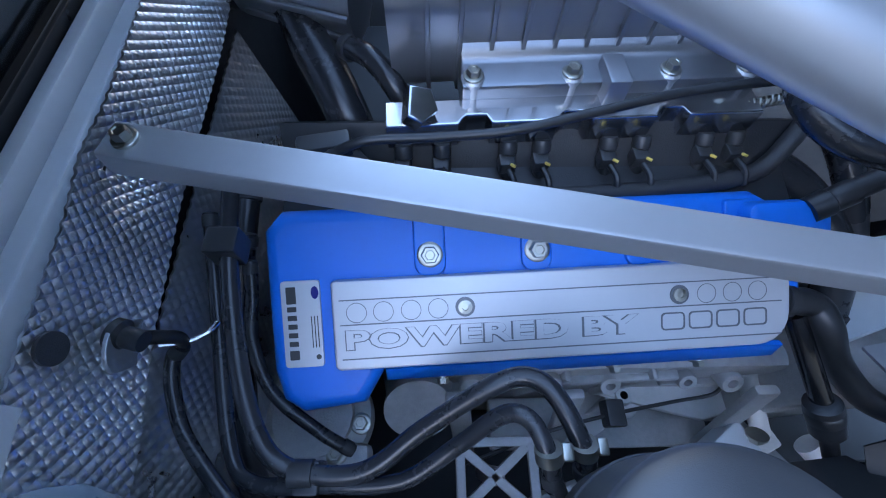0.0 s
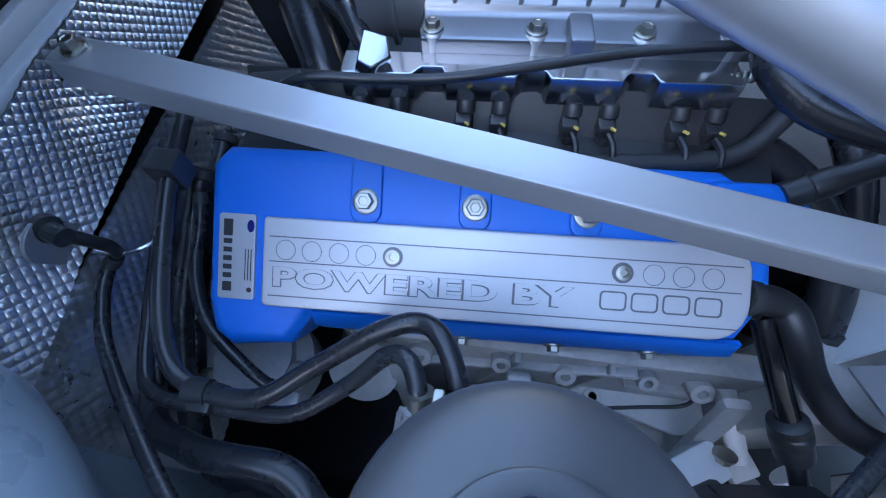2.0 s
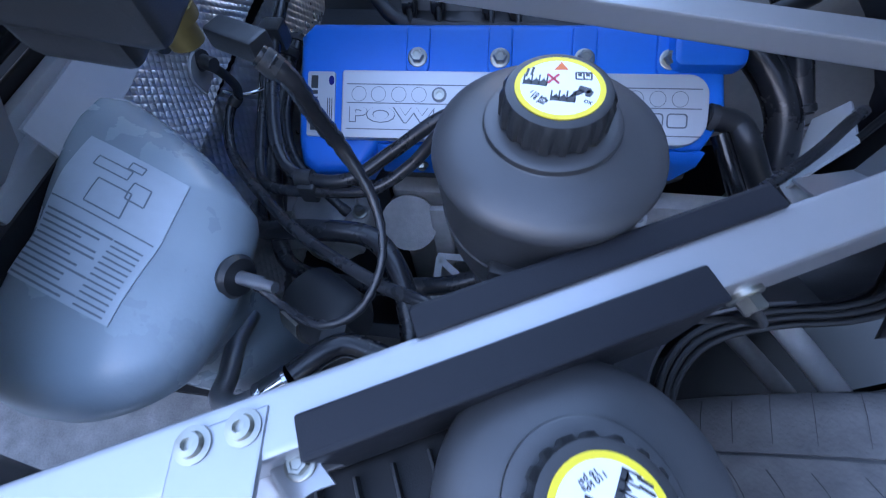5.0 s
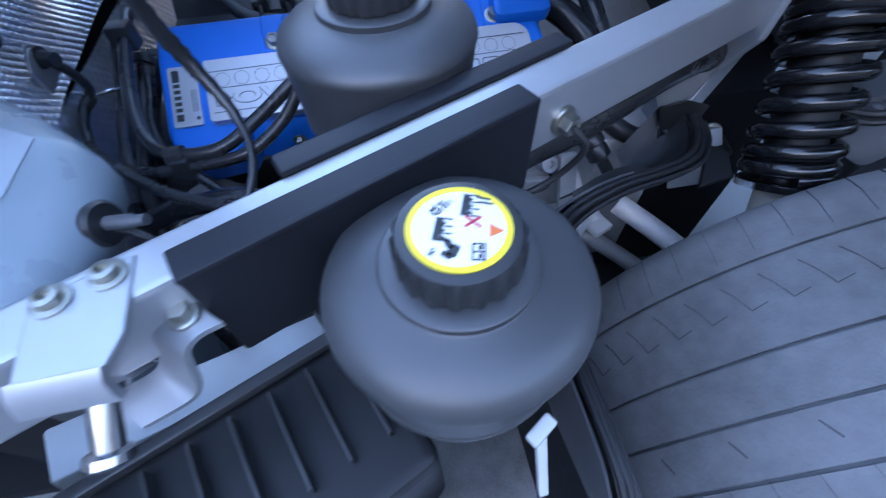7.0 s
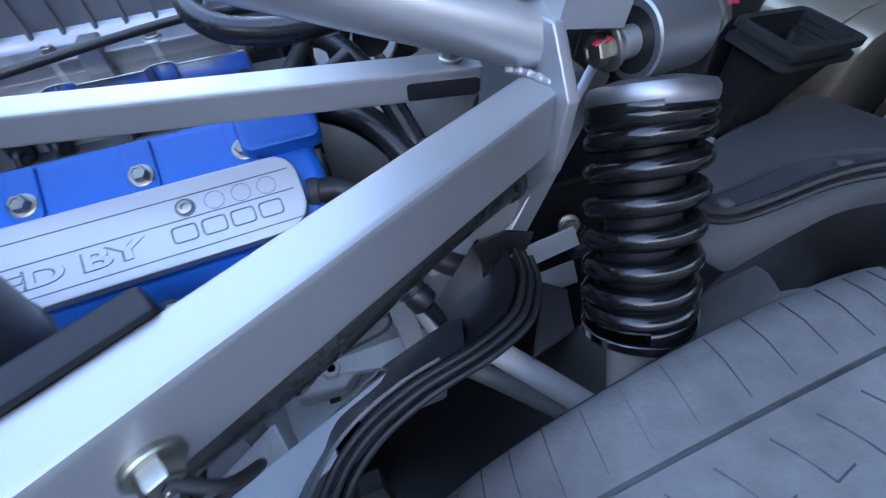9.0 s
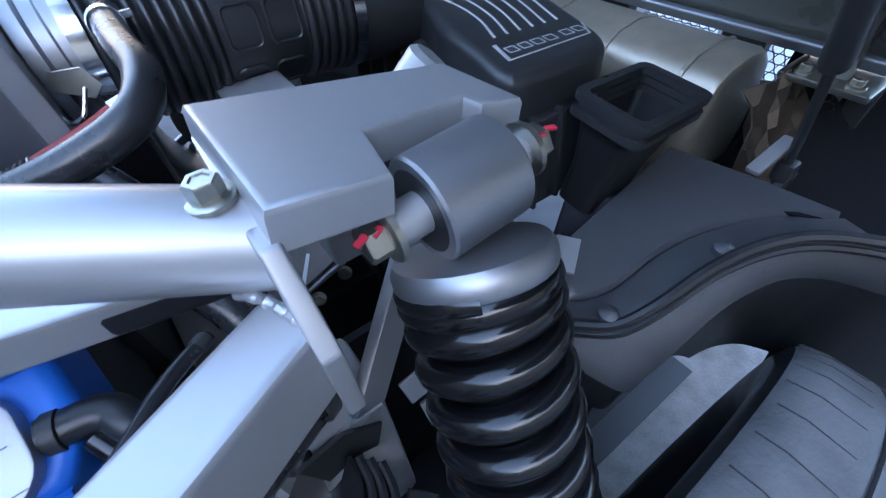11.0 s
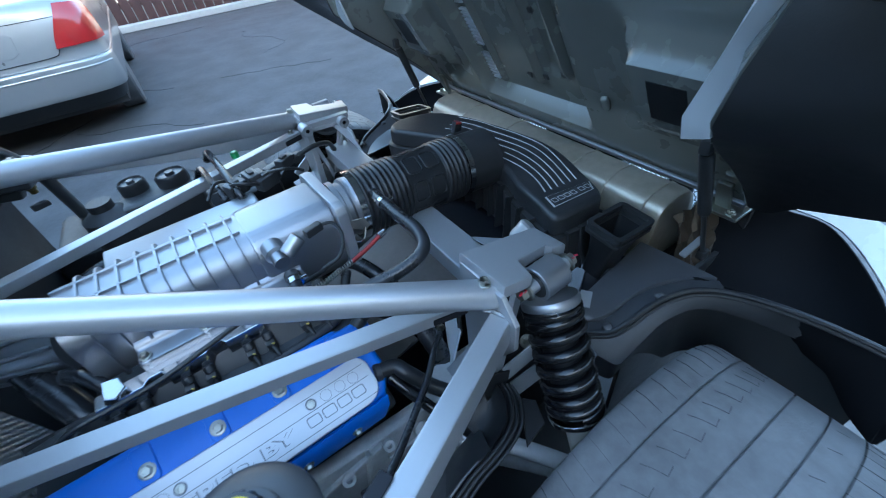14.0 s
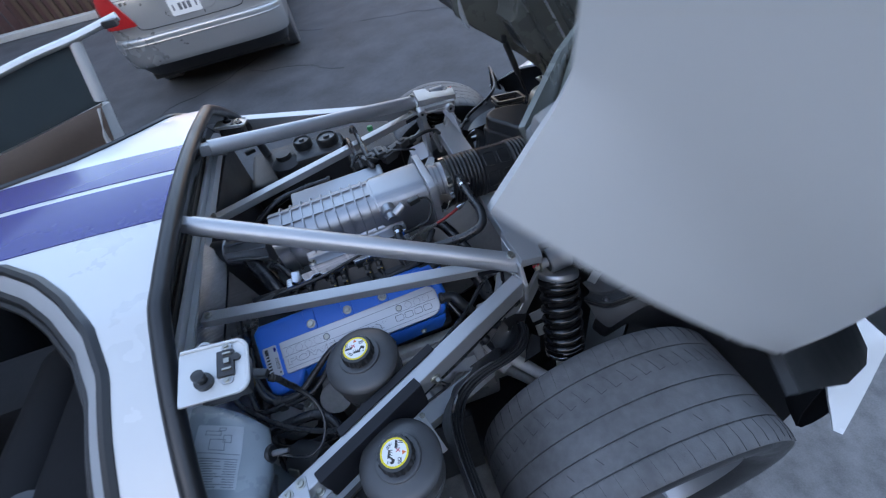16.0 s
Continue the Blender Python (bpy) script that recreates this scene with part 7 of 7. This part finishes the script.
for y0, y1, z0, z1 in ((-0.53, -0.43, 0.70, 0.775), (-0.36, -0.25, 0.752, 0.785), (0.06, 0.18, 0.752, 0.785)):
    hexes = part("mesh_panel", span(0.442, 0.4445, y0, y1, z0 - 0.004, z0, 0), BLACK, tb, "black honeycomb vent mesh")
    g = Geo()
    r = 0.0068
    j = 0
    z = z0 + r * 0.5
    while z < z1:
        y = y0 + r + (r if j % 2 else 0)
        while y < y1:
            lathe([(r * 0.97, -0.0005), (r * 0.97, 0.0005), (r * 1.17, 0.0005), (r * 1.17, -0.0005), (r * 0.97, -0.0005)], 6, aim((0.441, y, z), (0.40, y, z)), g)
            y += 2 * r
        z += r * 1.74
        j += 1
    part("daylight", span(0.4462, 0.4470, y0, y1, z0, z1), WHITEGLOW, hexes, "pale translucent sheet added as daylight behind the mesh")
    ob = part("mesh_web", g, BLACK, hexes)
    ob["kind"] = "stuff"


# ---- rear wheel arch: liner, shelf, seal and white fender ----
def rear_arch(side):
    fix = (lambda g: g) if side < 0 else mirror
    t = thing("rear_arch", (0.2, side * 0.75, 0.3), "black rear wheel-arch liner with seal and white fender", "liner", "rear arches")
    line = smooth_path([(-0.030, -0.510, 0.680), (-0.009, -0.536, 0.684), (0.011, -0.556, 0.691), (0.040, -0.568, 0.708), (0.091, -0.577, 0.727), (0.132, -0.591, 0.739), (0.164, -0.613, 0.748), (0.192, -0.650, 0.752), (0.213, -0.700, 0.755), (0.231, -0.765, 0.756), (0.245, -0.812, 0.751), (0.256, -0.850, 0.745), (0.264, -0.882, 0.738), (0.271, -0.912, 0.730)], 4)
    foot = smooth_path([(-0.020, -0.560, 0.648), (-0.004, -0.590, 0.640), (0.015, -0.594, 0.652), (0.045, -0.597, 0.675), (0.090, -0.600, 0.697), (0.130, -0.608, 0.704), (0.162, -0.620, 0.706), (0.190, -0.645, 0.705), (0.220, -0.690, 0.696), (0.255, -0.740, 0.678), (0.288, -0.790, 0.658), (0.305, -0.840, 0.645), (0.309, -0.872, 0.641), (0.311, -0.902, 0.640)], 4)
    rows, inner = [], []
    for p, q in zip(line, foot):
        k = min(1.0, max(0.0, (q.x - 0.02) / 0.16))
        deepk = max(min(1.0, max(0.0, (-0.64 - q.y) / 0.05)), 0.10 + 0.42 * min(1.0, max(0.0, (q.x - 0.05) / 0.08)))
        lip_in = p.lerp(q, 0.22) + Vector((0.010 * k, 0.012 * (1 - 0.5 * k), -0.004))
        rows.append([tuple(p + Vector((0, 0, -0.002))), tuple(lip_in), tuple(p.lerp(q, 0.45) + Vector((0.004 * k, 0.004, 0))), tuple(p.lerp(q, 0.75)), tuple(q), tuple(q + Vector((0.010 * k, 0.004, -0.004)))])
        inner.append([tuple(q + Vector((0.010 * k, 0.005, -0.005))), tuple(q + Vector((0.035 * k, 0.008, -0.02 - 0.14 * deepk))), tuple(q + Vector((0.05 * k, 0.010, -0.03 - 0.30 * deepk)))])
    part("wall", fix(sheet(rows, 0.003)), MATT, t)
    part("inner_wall", fix(sheet(inner, 0.003)), LINER, t)
    part("inner_panel", fix(span(0.11, 0.75, -0.545, -0.535, 0.06, 0.655)), LINER, t, "dark liner panel towards the middle of the car")
    for off, dz, r in ((0.0, 0.002, 0.0052), (0.004, -0.009, 0.0045)):
        part("seal", fix(sweep([p + Vector((off * 0.6, -off, dz)) for p in line], r, 8, 1, smooth=False)), RUBBER, t, "black rubber edge seal")
    ledge = smooth_path([(-0.005, -0.495, 0.675), (0.014, -0.517, 0.682), (0.034, -0.529, 0.690), (0.058, -0.534, 0.700), (0.087, -0.536, 0.708), (0.117, -0.541, 0.713), (0.150, -0.549, 0.715), (0.20, -0.575, 0.722), (0.23, -0.62, 0.735)], 4)
    shelf = []
    for k in range(29):
        p, q = line[k], ledge[k * (len(ledge) - 1) // 28]
        back = Vector((-0.01 + 0.25 * k / 28, -0.465 + 0.02 * k / 28, 0.688 + 0.03 * k / 28))
        shelf.append([tuple(p + Vector((0.003, 0.006, -0.003))), tuple(p.lerp(q, 0.3) + Vector((0, 0, 0.001))), tuple(q), tuple(q + Vector((0.001, 0.003, -0.005))), tuple(q + Vector((0.002, 0.006, 0.003))), tuple(q.lerp(back, 0.5) + Vector((0, 0, 0.004))), tuple(back)])
    part("shelf", fix(sheet(shelf, 0.004)), SHELF, t, "dusty black moulded shelf")
    for p in ((0.012, -0.545, 0.694), (0.118, -0.573, 0.730)):
        part("rivet", fix(lathe([(0.010, -0.002), (0.009, 0.003), (0.005, 0.006), (0, 0.007)], 18, Matrix.Translation(p))), SHELF, t, "domed black rivet")
    up = smooth_path([(0.44, -0.46, 0.785), (0.48, -0.60, 0.772), (0.505, -0.69, 0.754), (0.412, -0.815, 0.718), (0.332, -0.882, 0.668), (0.302, -0.945, 0.622)], 5)
    low = smooth_path([(0.19, -0.47, 0.712), (0.215, -0.60, 0.730), (0.233, -0.72, 0.752), (0.250, -0.815, 0.749), (0.262, -0.870, 0.740), (0.272, -0.914, 0.729)], 5)
    deep = [[tuple(p.lerp(q, k) - Vector((0.0, 0.0, 0.16)) * math.sin(math.pi * k) ** 0.6) for k in (0, 0.03, 0.1, 0.25, 0.5, 0.75, 0.9, 0.97, 1.0)] for p, q in zip(up, low)]
    part("recess", fix(sheet(deep, 0.004)), PITBLACK, t, "recess painted matt black for its deep shade")
    a = smooth_path([(0.455, -0.54, 0.79), (0.485, -0.60, 0.775), (0.51, -0.70, 0.752), (0.412, -0.82, 0.720), (0.328, -0.887, 0.664), (0.288, -0.972, 0.600)], 5)
    b = smooth_path([(0.475, -0.545, 0.80), (0.53, -0.61, 0.79), (0.55, -0.735, 0.775), (0.500, -0.852, 0.738), (0.425, -0.912, 0.666), (0.298, -0.985, 0.598)], 5)
    part("fender", fix(sheet([[tuple(p) for p in r] for r in (a, b)], 0.006)), WHITE, t, "white painted fender edge")
    return t


rear_arch(-1)
rear_arch(1)
br = thing("latch_lever", (0.30, -0.52, 0.68), "bright slotted lever by the strut foot", "lever")
part("lever", bar((0.262, -0.528, 0.718), (0.325, -0.531, 0.735), 0.016, 0.008, 0.003), SILVER, br, "bright slotted blade")
solid("frame_tab", bar((-0.012, -0.503, 0.733), (0.020, -0.482, 0.737), 0.022, 0.004, 0.001), SILVER, "bright metal tab beside the damper", "tab", base=(0, -0.5, 0.73))


# ---- parked silver saloon ----
CARSILVER = material("silver_car_paint", (0.38, 0.39, 0.39), 0.32, 0.55, 0.05, 4, coat=0.7)
REDLENS = material("red_lamp_lens", (0.45, 0.012, 0.015), 0.15, 0.0, 0.1, 30, coat=0.8)
CLEARLENS = material("clear_lamp_lens", (0.65, 0.5, 0.5), 0.15, 0.0, 0.1, 30, coat=0.8)
DARKGLASS = material("dark_car_glass", (0.03, 0.045, 0.05), 0.06, 0.0, 0.1, 4, coat=0.6)
SX0, SY0 = -1.675, 4.10
sd = thing("parked_saloon", (SX0, SY0 + 2, GROUND), "silver saloon car parked with its tail to the yard", "car")


def tail_point(a, z, out=0.0, hw=0.865, dy=0.0, n=0.36):
    """A point of the rounded tail: a is the angle round the plan, 0 at the middle."""
    x = hw * math.copysign(abs(math.sin(a)) ** n, a) if a else 0.0
    y = 0.52 * (1 - abs(math.cos(a)) ** n)
    return Vector((SX0 + x * (1 + out * 0.8), SY0 + dy + y - out, z))


LEAN = [(0.33, 0.09, 0.84), (0.345, 0.03, 0.865), (0.40, 0.0, 0.875), (0.52, -0.012, 0.88), (0.60, -0.01, 0.88), (0.62, 0.0, 0.878), (0.632, 0.02, 0.868), (0.675, 0.026, 0.865), (0.78, 0.03, 0.863), (0.90, 0.05, 0.855), (1.00, 0.075, 0.835), (1.055, 0.11, 0.80), (1.085, 0.17, 0.76), (1.105, 0.34, 0.735), (1.135, 0.70, 0.72), (1.145, 0.86, 0.71)]


def lean(z):
    for (z0, d0, w0), (z1, d1, w1) in zip(LEAN, LEAN[1:]):
        if z0 <= z <= z1:
            k = (z - z0) / (z1 - z0)
            return d0 + (d1 - d0) * k, w0 + (w1 - w0) * k
    return LEAN[-1][1:]


ANG = [math.pi / 2 * k / 16 for k in range(-16, 17)]
for name, z0, z1, label in (("bumper", 0.33, 0.632, "silver rear bumper"), ("boot", 0.632, 1.145, "silver boot and rear wings")):
    rows = []
    for z, dy, hw in LEAN:
        if z0 <= z <= z1:
            sides = [(-hw - 0.004, y) for y in (4.3, 2.8, 1.6, 0.9)]
            row = [(SX0 + x, SY0 + dy + y, z) for x, y in sides] + [tuple(tail_point(a, z, 0, hw, dy)) for a in ANG] + [(SX0 - x, SY0 + dy + y, z) for x, y in reversed(sides)]
            rows.append(row)
    part(name, sheet(rows[::-1], 0.012), CARSILVER, sd, label)
part("ledge", sheet([[tuple(tail_point(a, 0.6325, 0.002, 0.872, 0.005)) for a in ANG], [tuple(tail_point(a, 0.634, -0.03, 0.86, 0.03)) for a in ANG]][::-1], 0.008), CARSILVER, sd)
part("skirt", sheet([[tuple(tail_point(a, 0.33, 0, 0.84, 0.09)) for a in ANG], [tuple(tail_point(a, 0.20, 0, 0.80, 0.22)) for a in ANG]], 0.01), BLACK, sd, "dark lower skirt")
part("roof", sheet([[(SX0 + s * w, SY0 + y, z - 0.05 * s * s) for s in (-1, -0.8, -0.4, 0, 0.4, 0.8, 1)] for y, z, w in ((0.84, 1.145, 0.70), (1.0, 1.20, 0.67), (1.55, 1.42, 0.60), (1.8, 1.46, 0.585), (2.6, 1.47, 0.58), (3.3, 1.30, 0.60), (3.8, 1.08, 0.68))], 0.012), CARSILVER, sd)
part("glass", sheet([[(SX0 + s * w, SY0 + y - 0.012, z - 0.05 * s * s + 0.012) for s in (-1, -0.6, 0, 0.6, 1)] for y, z, w in ((0.93, 1.165, 0.63), (1.2, 1.28, 0.595), (1.52, 1.41, 0.55))], 0.006), DARKGLASS, sd, "dark rear window")
for s in (-1, 1):
    part("side_glass", sheet([[(SX0 + s * 0.70, SY0 + y, z) for y, z in ((1.1, 1.10), (2.0, 1.08), (3.5, 1.06))], [(SX0 + s * 0.62, SY0 + y, z) for y, z in ((1.6, 1.36), (2.2, 1.41), (2.9, 1.36))]][:: s], 0.006), DARKGLASS, sd)
    grid = []
    for u in range(8):
        row = []
        for v in range(6):
            z = 0.735 + 0.30 * v / 5
            inner = 0.60 + 0.20 * (v / 5) ** 1.3
            f = inner + (0.995 - inner) * u / 7
            a = s * math.asin(min(1.0, f) ** (1 / 0.36)) if f < 1 else s * math.pi / 2
            dy, hw = lean(z)
            row.append(tuple(tail_point(a, z - 0.02 * (u / 7) * (v / 5), 0.010, hw, dy)))
        grid.append(row)
    lens = part("tail_lamp", sheet(grid[:: -s], 0.02), REDLENS, sd, "red tail lamp")
    for v0 in (2, 3):
        band = []
        for u in range(2, 7):
            row = []
            for v in (v0 - 0.15, v0 + 0.25):
                z = 0.735 + 0.30 * v / 5
                f = 0.60 + 0.20 * (v / 5) ** 1.3 + (0.395 - 0.20 * (v / 5) ** 1.3) * u / 7.5
                dy, hw = lean(z)
                row.append(tuple(tail_point(s * math.asin(f ** (1 / 0.36)), z - 0.02 * (u / 7) * (v / 5), 0.014, hw, dy)))
            band.append(row)
        part("lens_band", sheet(band[:: -s], 0.006), CLEARLENS, lens, "clear lens band")


def on_tail(x, z, out):
    dy, hw = lean(z)
    a = math.asin(min(1, abs(x) / hw) ** (1 / 0.36)) * (1 if x >= 0 else -1)
    return tail_point(a, z, out, hw, dy)


seam = [on_tail(x, z, 0.003) for x, z in ((-0.66, 0.97), (-0.59, 0.85), (-0.53, 0.72), (-0.47, 0.682), (-0.25, 0.676), (0, 0.674), (0.25, 0.676), (0.47, 0.682), (0.53, 0.72), (0.59, 0.85), (0.66, 0.97))]
part("seam", sweep(seam, 0.004, 6, 4), BLACK, sd, "dark shut line of the boot lid")
part("seam", sweep([on_tail(-0.66 + 1.32 * k / 10, 0.955, 0.002) for k in range(11)], 0.003, 6, 2), BLACK, sd)
part("bumper_strip", sweep([on_tail(-0.84 + 1.68 * k / 16, 0.565, 0.004) for k in range(17)], 0.007, 8, 2), CARSILVER, sd)


def plate_at(x, z, out):
    p = on_tail(x, z, out)
    return frame_from(p, (1, 0, 0), (0, 0.12, 0.99), (0, -0.99, 0.12))


bay = [(-0.34, 0.075), (-0.22, -0.075), (0.22, -0.085), (0.27, -0.06), (0.29, 0.06), (0.26, 0.085), (-0.30, 0.09)]
part("plate_recess", prism(bay, 0.006, 0.003, plate_at(0.0, 0.815, 0.0)), CARSILVER, sd, "shallow recess for the plate")
pl = part("number_plate", prism(rounded(0.295, 0.15, 0.012, 3), 0.004, 0.001, plate_at(-0.015, 0.805, 0.007)), PAPER, sd, "white number plate with grey bars")
for x, w, h in ((-0.045, 0.03, 0.06), (0.0, 0.03, 0.06), (0.045, 0.03, 0.06), (-0.11, 0.016, 0.05), (0.11, 0.016, 0.05)):
    part("bar", prism(rounded(w, h, 0.003, 2), 0.001, 0, plate_at(-0.015 + x, 0.80, 0.0115)), SHADOWGREY, pl)
part("brake_light", sweep([on_tail(-0.19 + 0.38 * k / 6, 1.052, 0.004) for k in range(7)], 0.011, 8, 2), REDLENS, sd, "slim red brake light")
part("emblem", lathe([(0.030, 0), (0.036, 0.004), (0.036, 0.008), (0.030, 0.008)], 28, plate_at(0.0, 0.99, 0.002)), CHROME, sd, "plain chrome ring emblem")
for k in range(4):
    part("badge_bar", box(0.03, 0.028, 0.004, 0.002, plate_at(-0.66 + 0.045 * k, 0.925, 0.003)), CHROME, sd)
for s in (-1, 1):
    for y in (1.0, 3.7):
        m = frame_from((SX0 + s * 0.765, SY0 + y, GROUND + 0.315), (0, 1, 0), (0, 0, 1), (1, 0, 0))
        w = part("wheel", lathe([(0.2, -0.1), (0.29, -0.11), (0.315, -0.09), (0.315, 0.09), (0.29, 0.11), (0.2, 0.1)], 40, m), TYRE, sd)
        part("rim", lathe([(0.2, 0.09), (0.19, 0.1), (0.05, 0.07), (0, 0.07)], 30, m @ (Matrix.Identity(4) if s > 0 else Matrix.Rotation(math.pi, 4, "X"))), BRUSHED, w)
part("underside", span(SX0 - 0.78, SX0 + 0.78, SY0 + 0.35, SY0 + 4.2, 0.14, 0.33), MATT, sd)

# ---- fence and kerb behind ----
WOOD = material("red_brown_boards", (0.09, 0.045, 0.042), 0.8, 0, 0.3, 8, 0.3, 60)
CONCRETE = material("pale_concrete", (0.42, 0.41, 0.39), 0.9, 0, 0.2, 4, 0.3, 50)
solid("kerb", span(-30, 30, 10.6, 10.9, GROUND, 0.06, 0.02), CONCRETE, "pale concrete kerb at the foot of the fence", "kerb", kind="structure")
fence = thing("fence", (0, 11.2, GROUND), "tall red-brown board fence", "fence", kind="structure")
board = mesh_of("board", span(-0.09, 0.09, 11.18, 11.21, GROUND, 2.3, 0.008), WOOD, (0, 11.2, GROUND))
for k in range(70):
    ob = new("board", board)
    ob.parent = fence
    ob.location = (-9.0 + 0.2 * k, 0.012 * (k % 2), 0)
part("rail", span(-6.5, 5, 11.22, 11.28, 0.3, 0.42), WOOD, fence)
# louvred shutter wall beside the saloon
MUL = material("brown_slat_metal", (0.16, 0.11, 0.08), 0.35, 0.6, 0.2, 10)
gate = thing("slatted_gate", (-4.8, 11.1, GROUND), "brown slatted gate behind the saloon", "gate")
for k in range(16):
    part("slat", span(-6.5 + 0.21 * k, -6.40 + 0.21 * k, 11.05, 11.11, GROUND, 2.6, 0.006), MUL, gate)
part("panel", span(-6.52, -3.2, 11.115, 11.14, GROUND, 2.6), WOOD, gate)


# ---- cabin: rear window, door openings, seat, far door ----
GLASS = material("tinted_window", (0.012, 0.014, 0.016), 0.05, 0.0, 0.1, 6, coat=0.5)
CARSIL = material("jamb_paint", (0.5, 0.52, 0.54), 0.35, 0.3, 0.05, 8)
CABINBLACK = material("shaded_cabin_trim", (0.007, 0.007, 0.008), 0.7, 0, 0.2, 20, spec=0.2)
SEATGREY = material("grey_leather", (0.05, 0.053, 0.058), 0.45, 0, 0.2, 30, 0.2, 300)
cab = thing("cabin", (-1.3, 0, 0.3), "dark cabin with rear window and door seals", "car cabin", kind="structure")
part("rear_window", sheet([[(-1.052, y, 0.885 + (y + 0.62) * 0.02), (-0.97, y, roof_z(-0.962, y) - 0.03)] for y in (-0.60, -0.3, 0.0, 0.3, 0.55)], 0.005), GLASS, cab, "dark tinted rear window")
part("frame_post", bar((-1.03, -0.62, 0.86), (-0.975, -0.60, 0.955), 0.05, 0.03, 0.006), SILVER, cab)
part("floor", span(-2.2, -1.05, -0.7, 0.7, 0.08, 0.12), CABINBLACK, cab)
door_edge = [Vector((roof_front(y) - 0.006, -y, roof_z(roof_front(y), y) - 0.004)) for y in [0.10 + 0.72 * k / 40 for k in range(41)]]
for s in (-1, 1):
    part("jamb", sheet([[(p.x - a, -s * p.y, p.z - b) for a, b in ((0.0, 0.002), (0.025, 0.012), (0.05, 0.035))][:: -s] for p in door_edge], 0.004), CARSIL, cab, "silver painted door jamb")
    for off, r in ((0.0, 0.013), (0.055, 0.014), (0.078, 0.010)):
        part("door_seal", sweep([Vector((p.x - off, -s * p.y, p.z - off * 0.9)) for p in door_edge], r, 8, 1, smooth=False), RUBBER, cab, "black rubber door seal")
part("firewall", span(-2.26, -2.2, -0.72, 0.72, 0.08, 0.92, 0.01), CABINBLACK, cab)
part("console", span(-2.2, -1.06, -0.13, 0.13, 0.12, 0.60, 0.04), CABINBLACK, cab)
part("inner_wall", span(-1.30, -1.06, -0.69, 0.69, 0.12, 0.86, 0.02), CABINBLACK, cab)
part("inner_sill", span(-2.2, -1.30, 0.60, 0.70, 0.08, 0.48, 0.03), CABINBLACK, cab)
seat = thing("seat", (-1.25, -0.40, 0.12), "dark leather bucket seat inside the cabin", "seat")
part("backrest", box(0.14, 0.46, 0.62, 0.06, Matrix.Translation((-1.40, -0.42, 0.57)) @ Matrix.Rotation(radians(12), 4, "Y"), 4), CABINBLACK, seat)
part("cushion", box(0.48, 0.48, 0.14, 0.05, Matrix.Translation((-1.66, -0.42, 0.27)), 4), CABINBLACK, seat)
for y in (-0.63, -0.21):
    part("bolster", sweep([(-1.30, y, 0.86), (-1.37, y, 0.70), (-1.42, y, 0.50), (-1.50, y, 0.36), (-1.80, y, 0.34)], 0.045, 16, 5), SEATGREY, seat, "grey leather side bolster")
# rubber edge that runs down beside the bay
EDGERUBBER = material("dusty_edge_rubber", (0.085, 0.087, 0.092), 0.5, 0.0, 0.2, 30)
pil = thing("bay_seal", (-0.93, -0.85, 0.8), "black rubber edge seal running down beside the bay", "seal", kind="structure")
for s in (-1, 1):
    part("seal", sweep([(-0.925 + 0.02 * k / 8, -s * (-0.82 - 0.115 * k / 8), roof_z(-0.93, 0.82) - 0.008 - 0.42 * k / 8 - 0.05 * (k / 8) ** 2) for k in range(9)], 0.019, 10, 2), EDGERUBBER, pil)
# far door, swung open
TAN = material("tan_trim", (0.11, 0.08, 0.065), 0.6, 0, 0.2, 20)
fd = thing("open_door", (-1.7, 1.2, 0.3), "open far door with dark window and tan trim", "car door")


def door(x, z, out=0.0):
    """A place on the opened far door."""
    return Vector((x, 1.2 + 0.25 * (x + 1.65) - out, z))


rail_top = [door(-2.25, 1.10), door(-2.05, 1.165), door(-1.7, 1.225), door(-1.5, 1.245), door(-1.30, 1.275)]
part("roof_rail", sweep(rail_top, 0.03, 10, 5, flat=0.6), WHITE, fd, "white upper door frame")
part("pillar", sweep([door(-1.50, 1.235), door(-1.53, 1.12), door(-1.565, 0.99)], 0.026, 10, 4), WHITE, fd)
part("latch", box(0.06, 0.04, 0.03, 0.006, Matrix.Translation(door(-1.33, 1.262, 0.03))), BLACK, fd)
rl = smooth_path(rail_top[:4], 3)
part("window", sheet([[tuple(p + Vector((0, 0, -0.01))) for p in rl], [tuple(door(-2.25 + 0.70 * k / (len(rl) - 1), 0.90 + 0.08 * k / (len(rl) - 1))) for k in range(len(rl))]], 0.004), DARKGLASS, fd, "dark door window")
part("trim", sheet([[tuple(door(-2.3, 0.90, 0.04)), tuple(door(-1.95, 0.935, 0.05)), tuple(door(-1.56, 0.985, 0.04))], [tuple(door(-2.3, 0.80, 0.08)), tuple(door(-1.95, 0.83, 0.09)), tuple(door(-1.58, 0.90, 0.06))], [tuple(door(-2.3, 0.60, 0.06)), tuple(door(-1.95, 0.60, 0.06)), tuple(door(-1.66, 0.66, 0.05))]], 0.05), TAN, fd, "tan leather door trim")
part("edge", sheet([[tuple(door(-1.575, 0.97, 0.05)), tuple(door(-1.54, 0.97, 0.0))], [tuple(door(-1.62, 0.86, 0.07)), tuple(door(-1.57, 0.86, 0.0))], [tuple(door(-1.68, 0.6, 0.07)), tuple(door(-1.62, 0.6, 0.0))]], 0.03), WHITE, fd, "white door edge with latch")
part("skin", sheet([[tuple(door(-2.3, 0.90, -0.02)), tuple(door(-1.58, 0.97, -0.02))], [tuple(door(-2.3, 0.3, -0.05)), tuple(door(-1.72, 0.35, -0.05))]], 0.02), WHITE, fd)
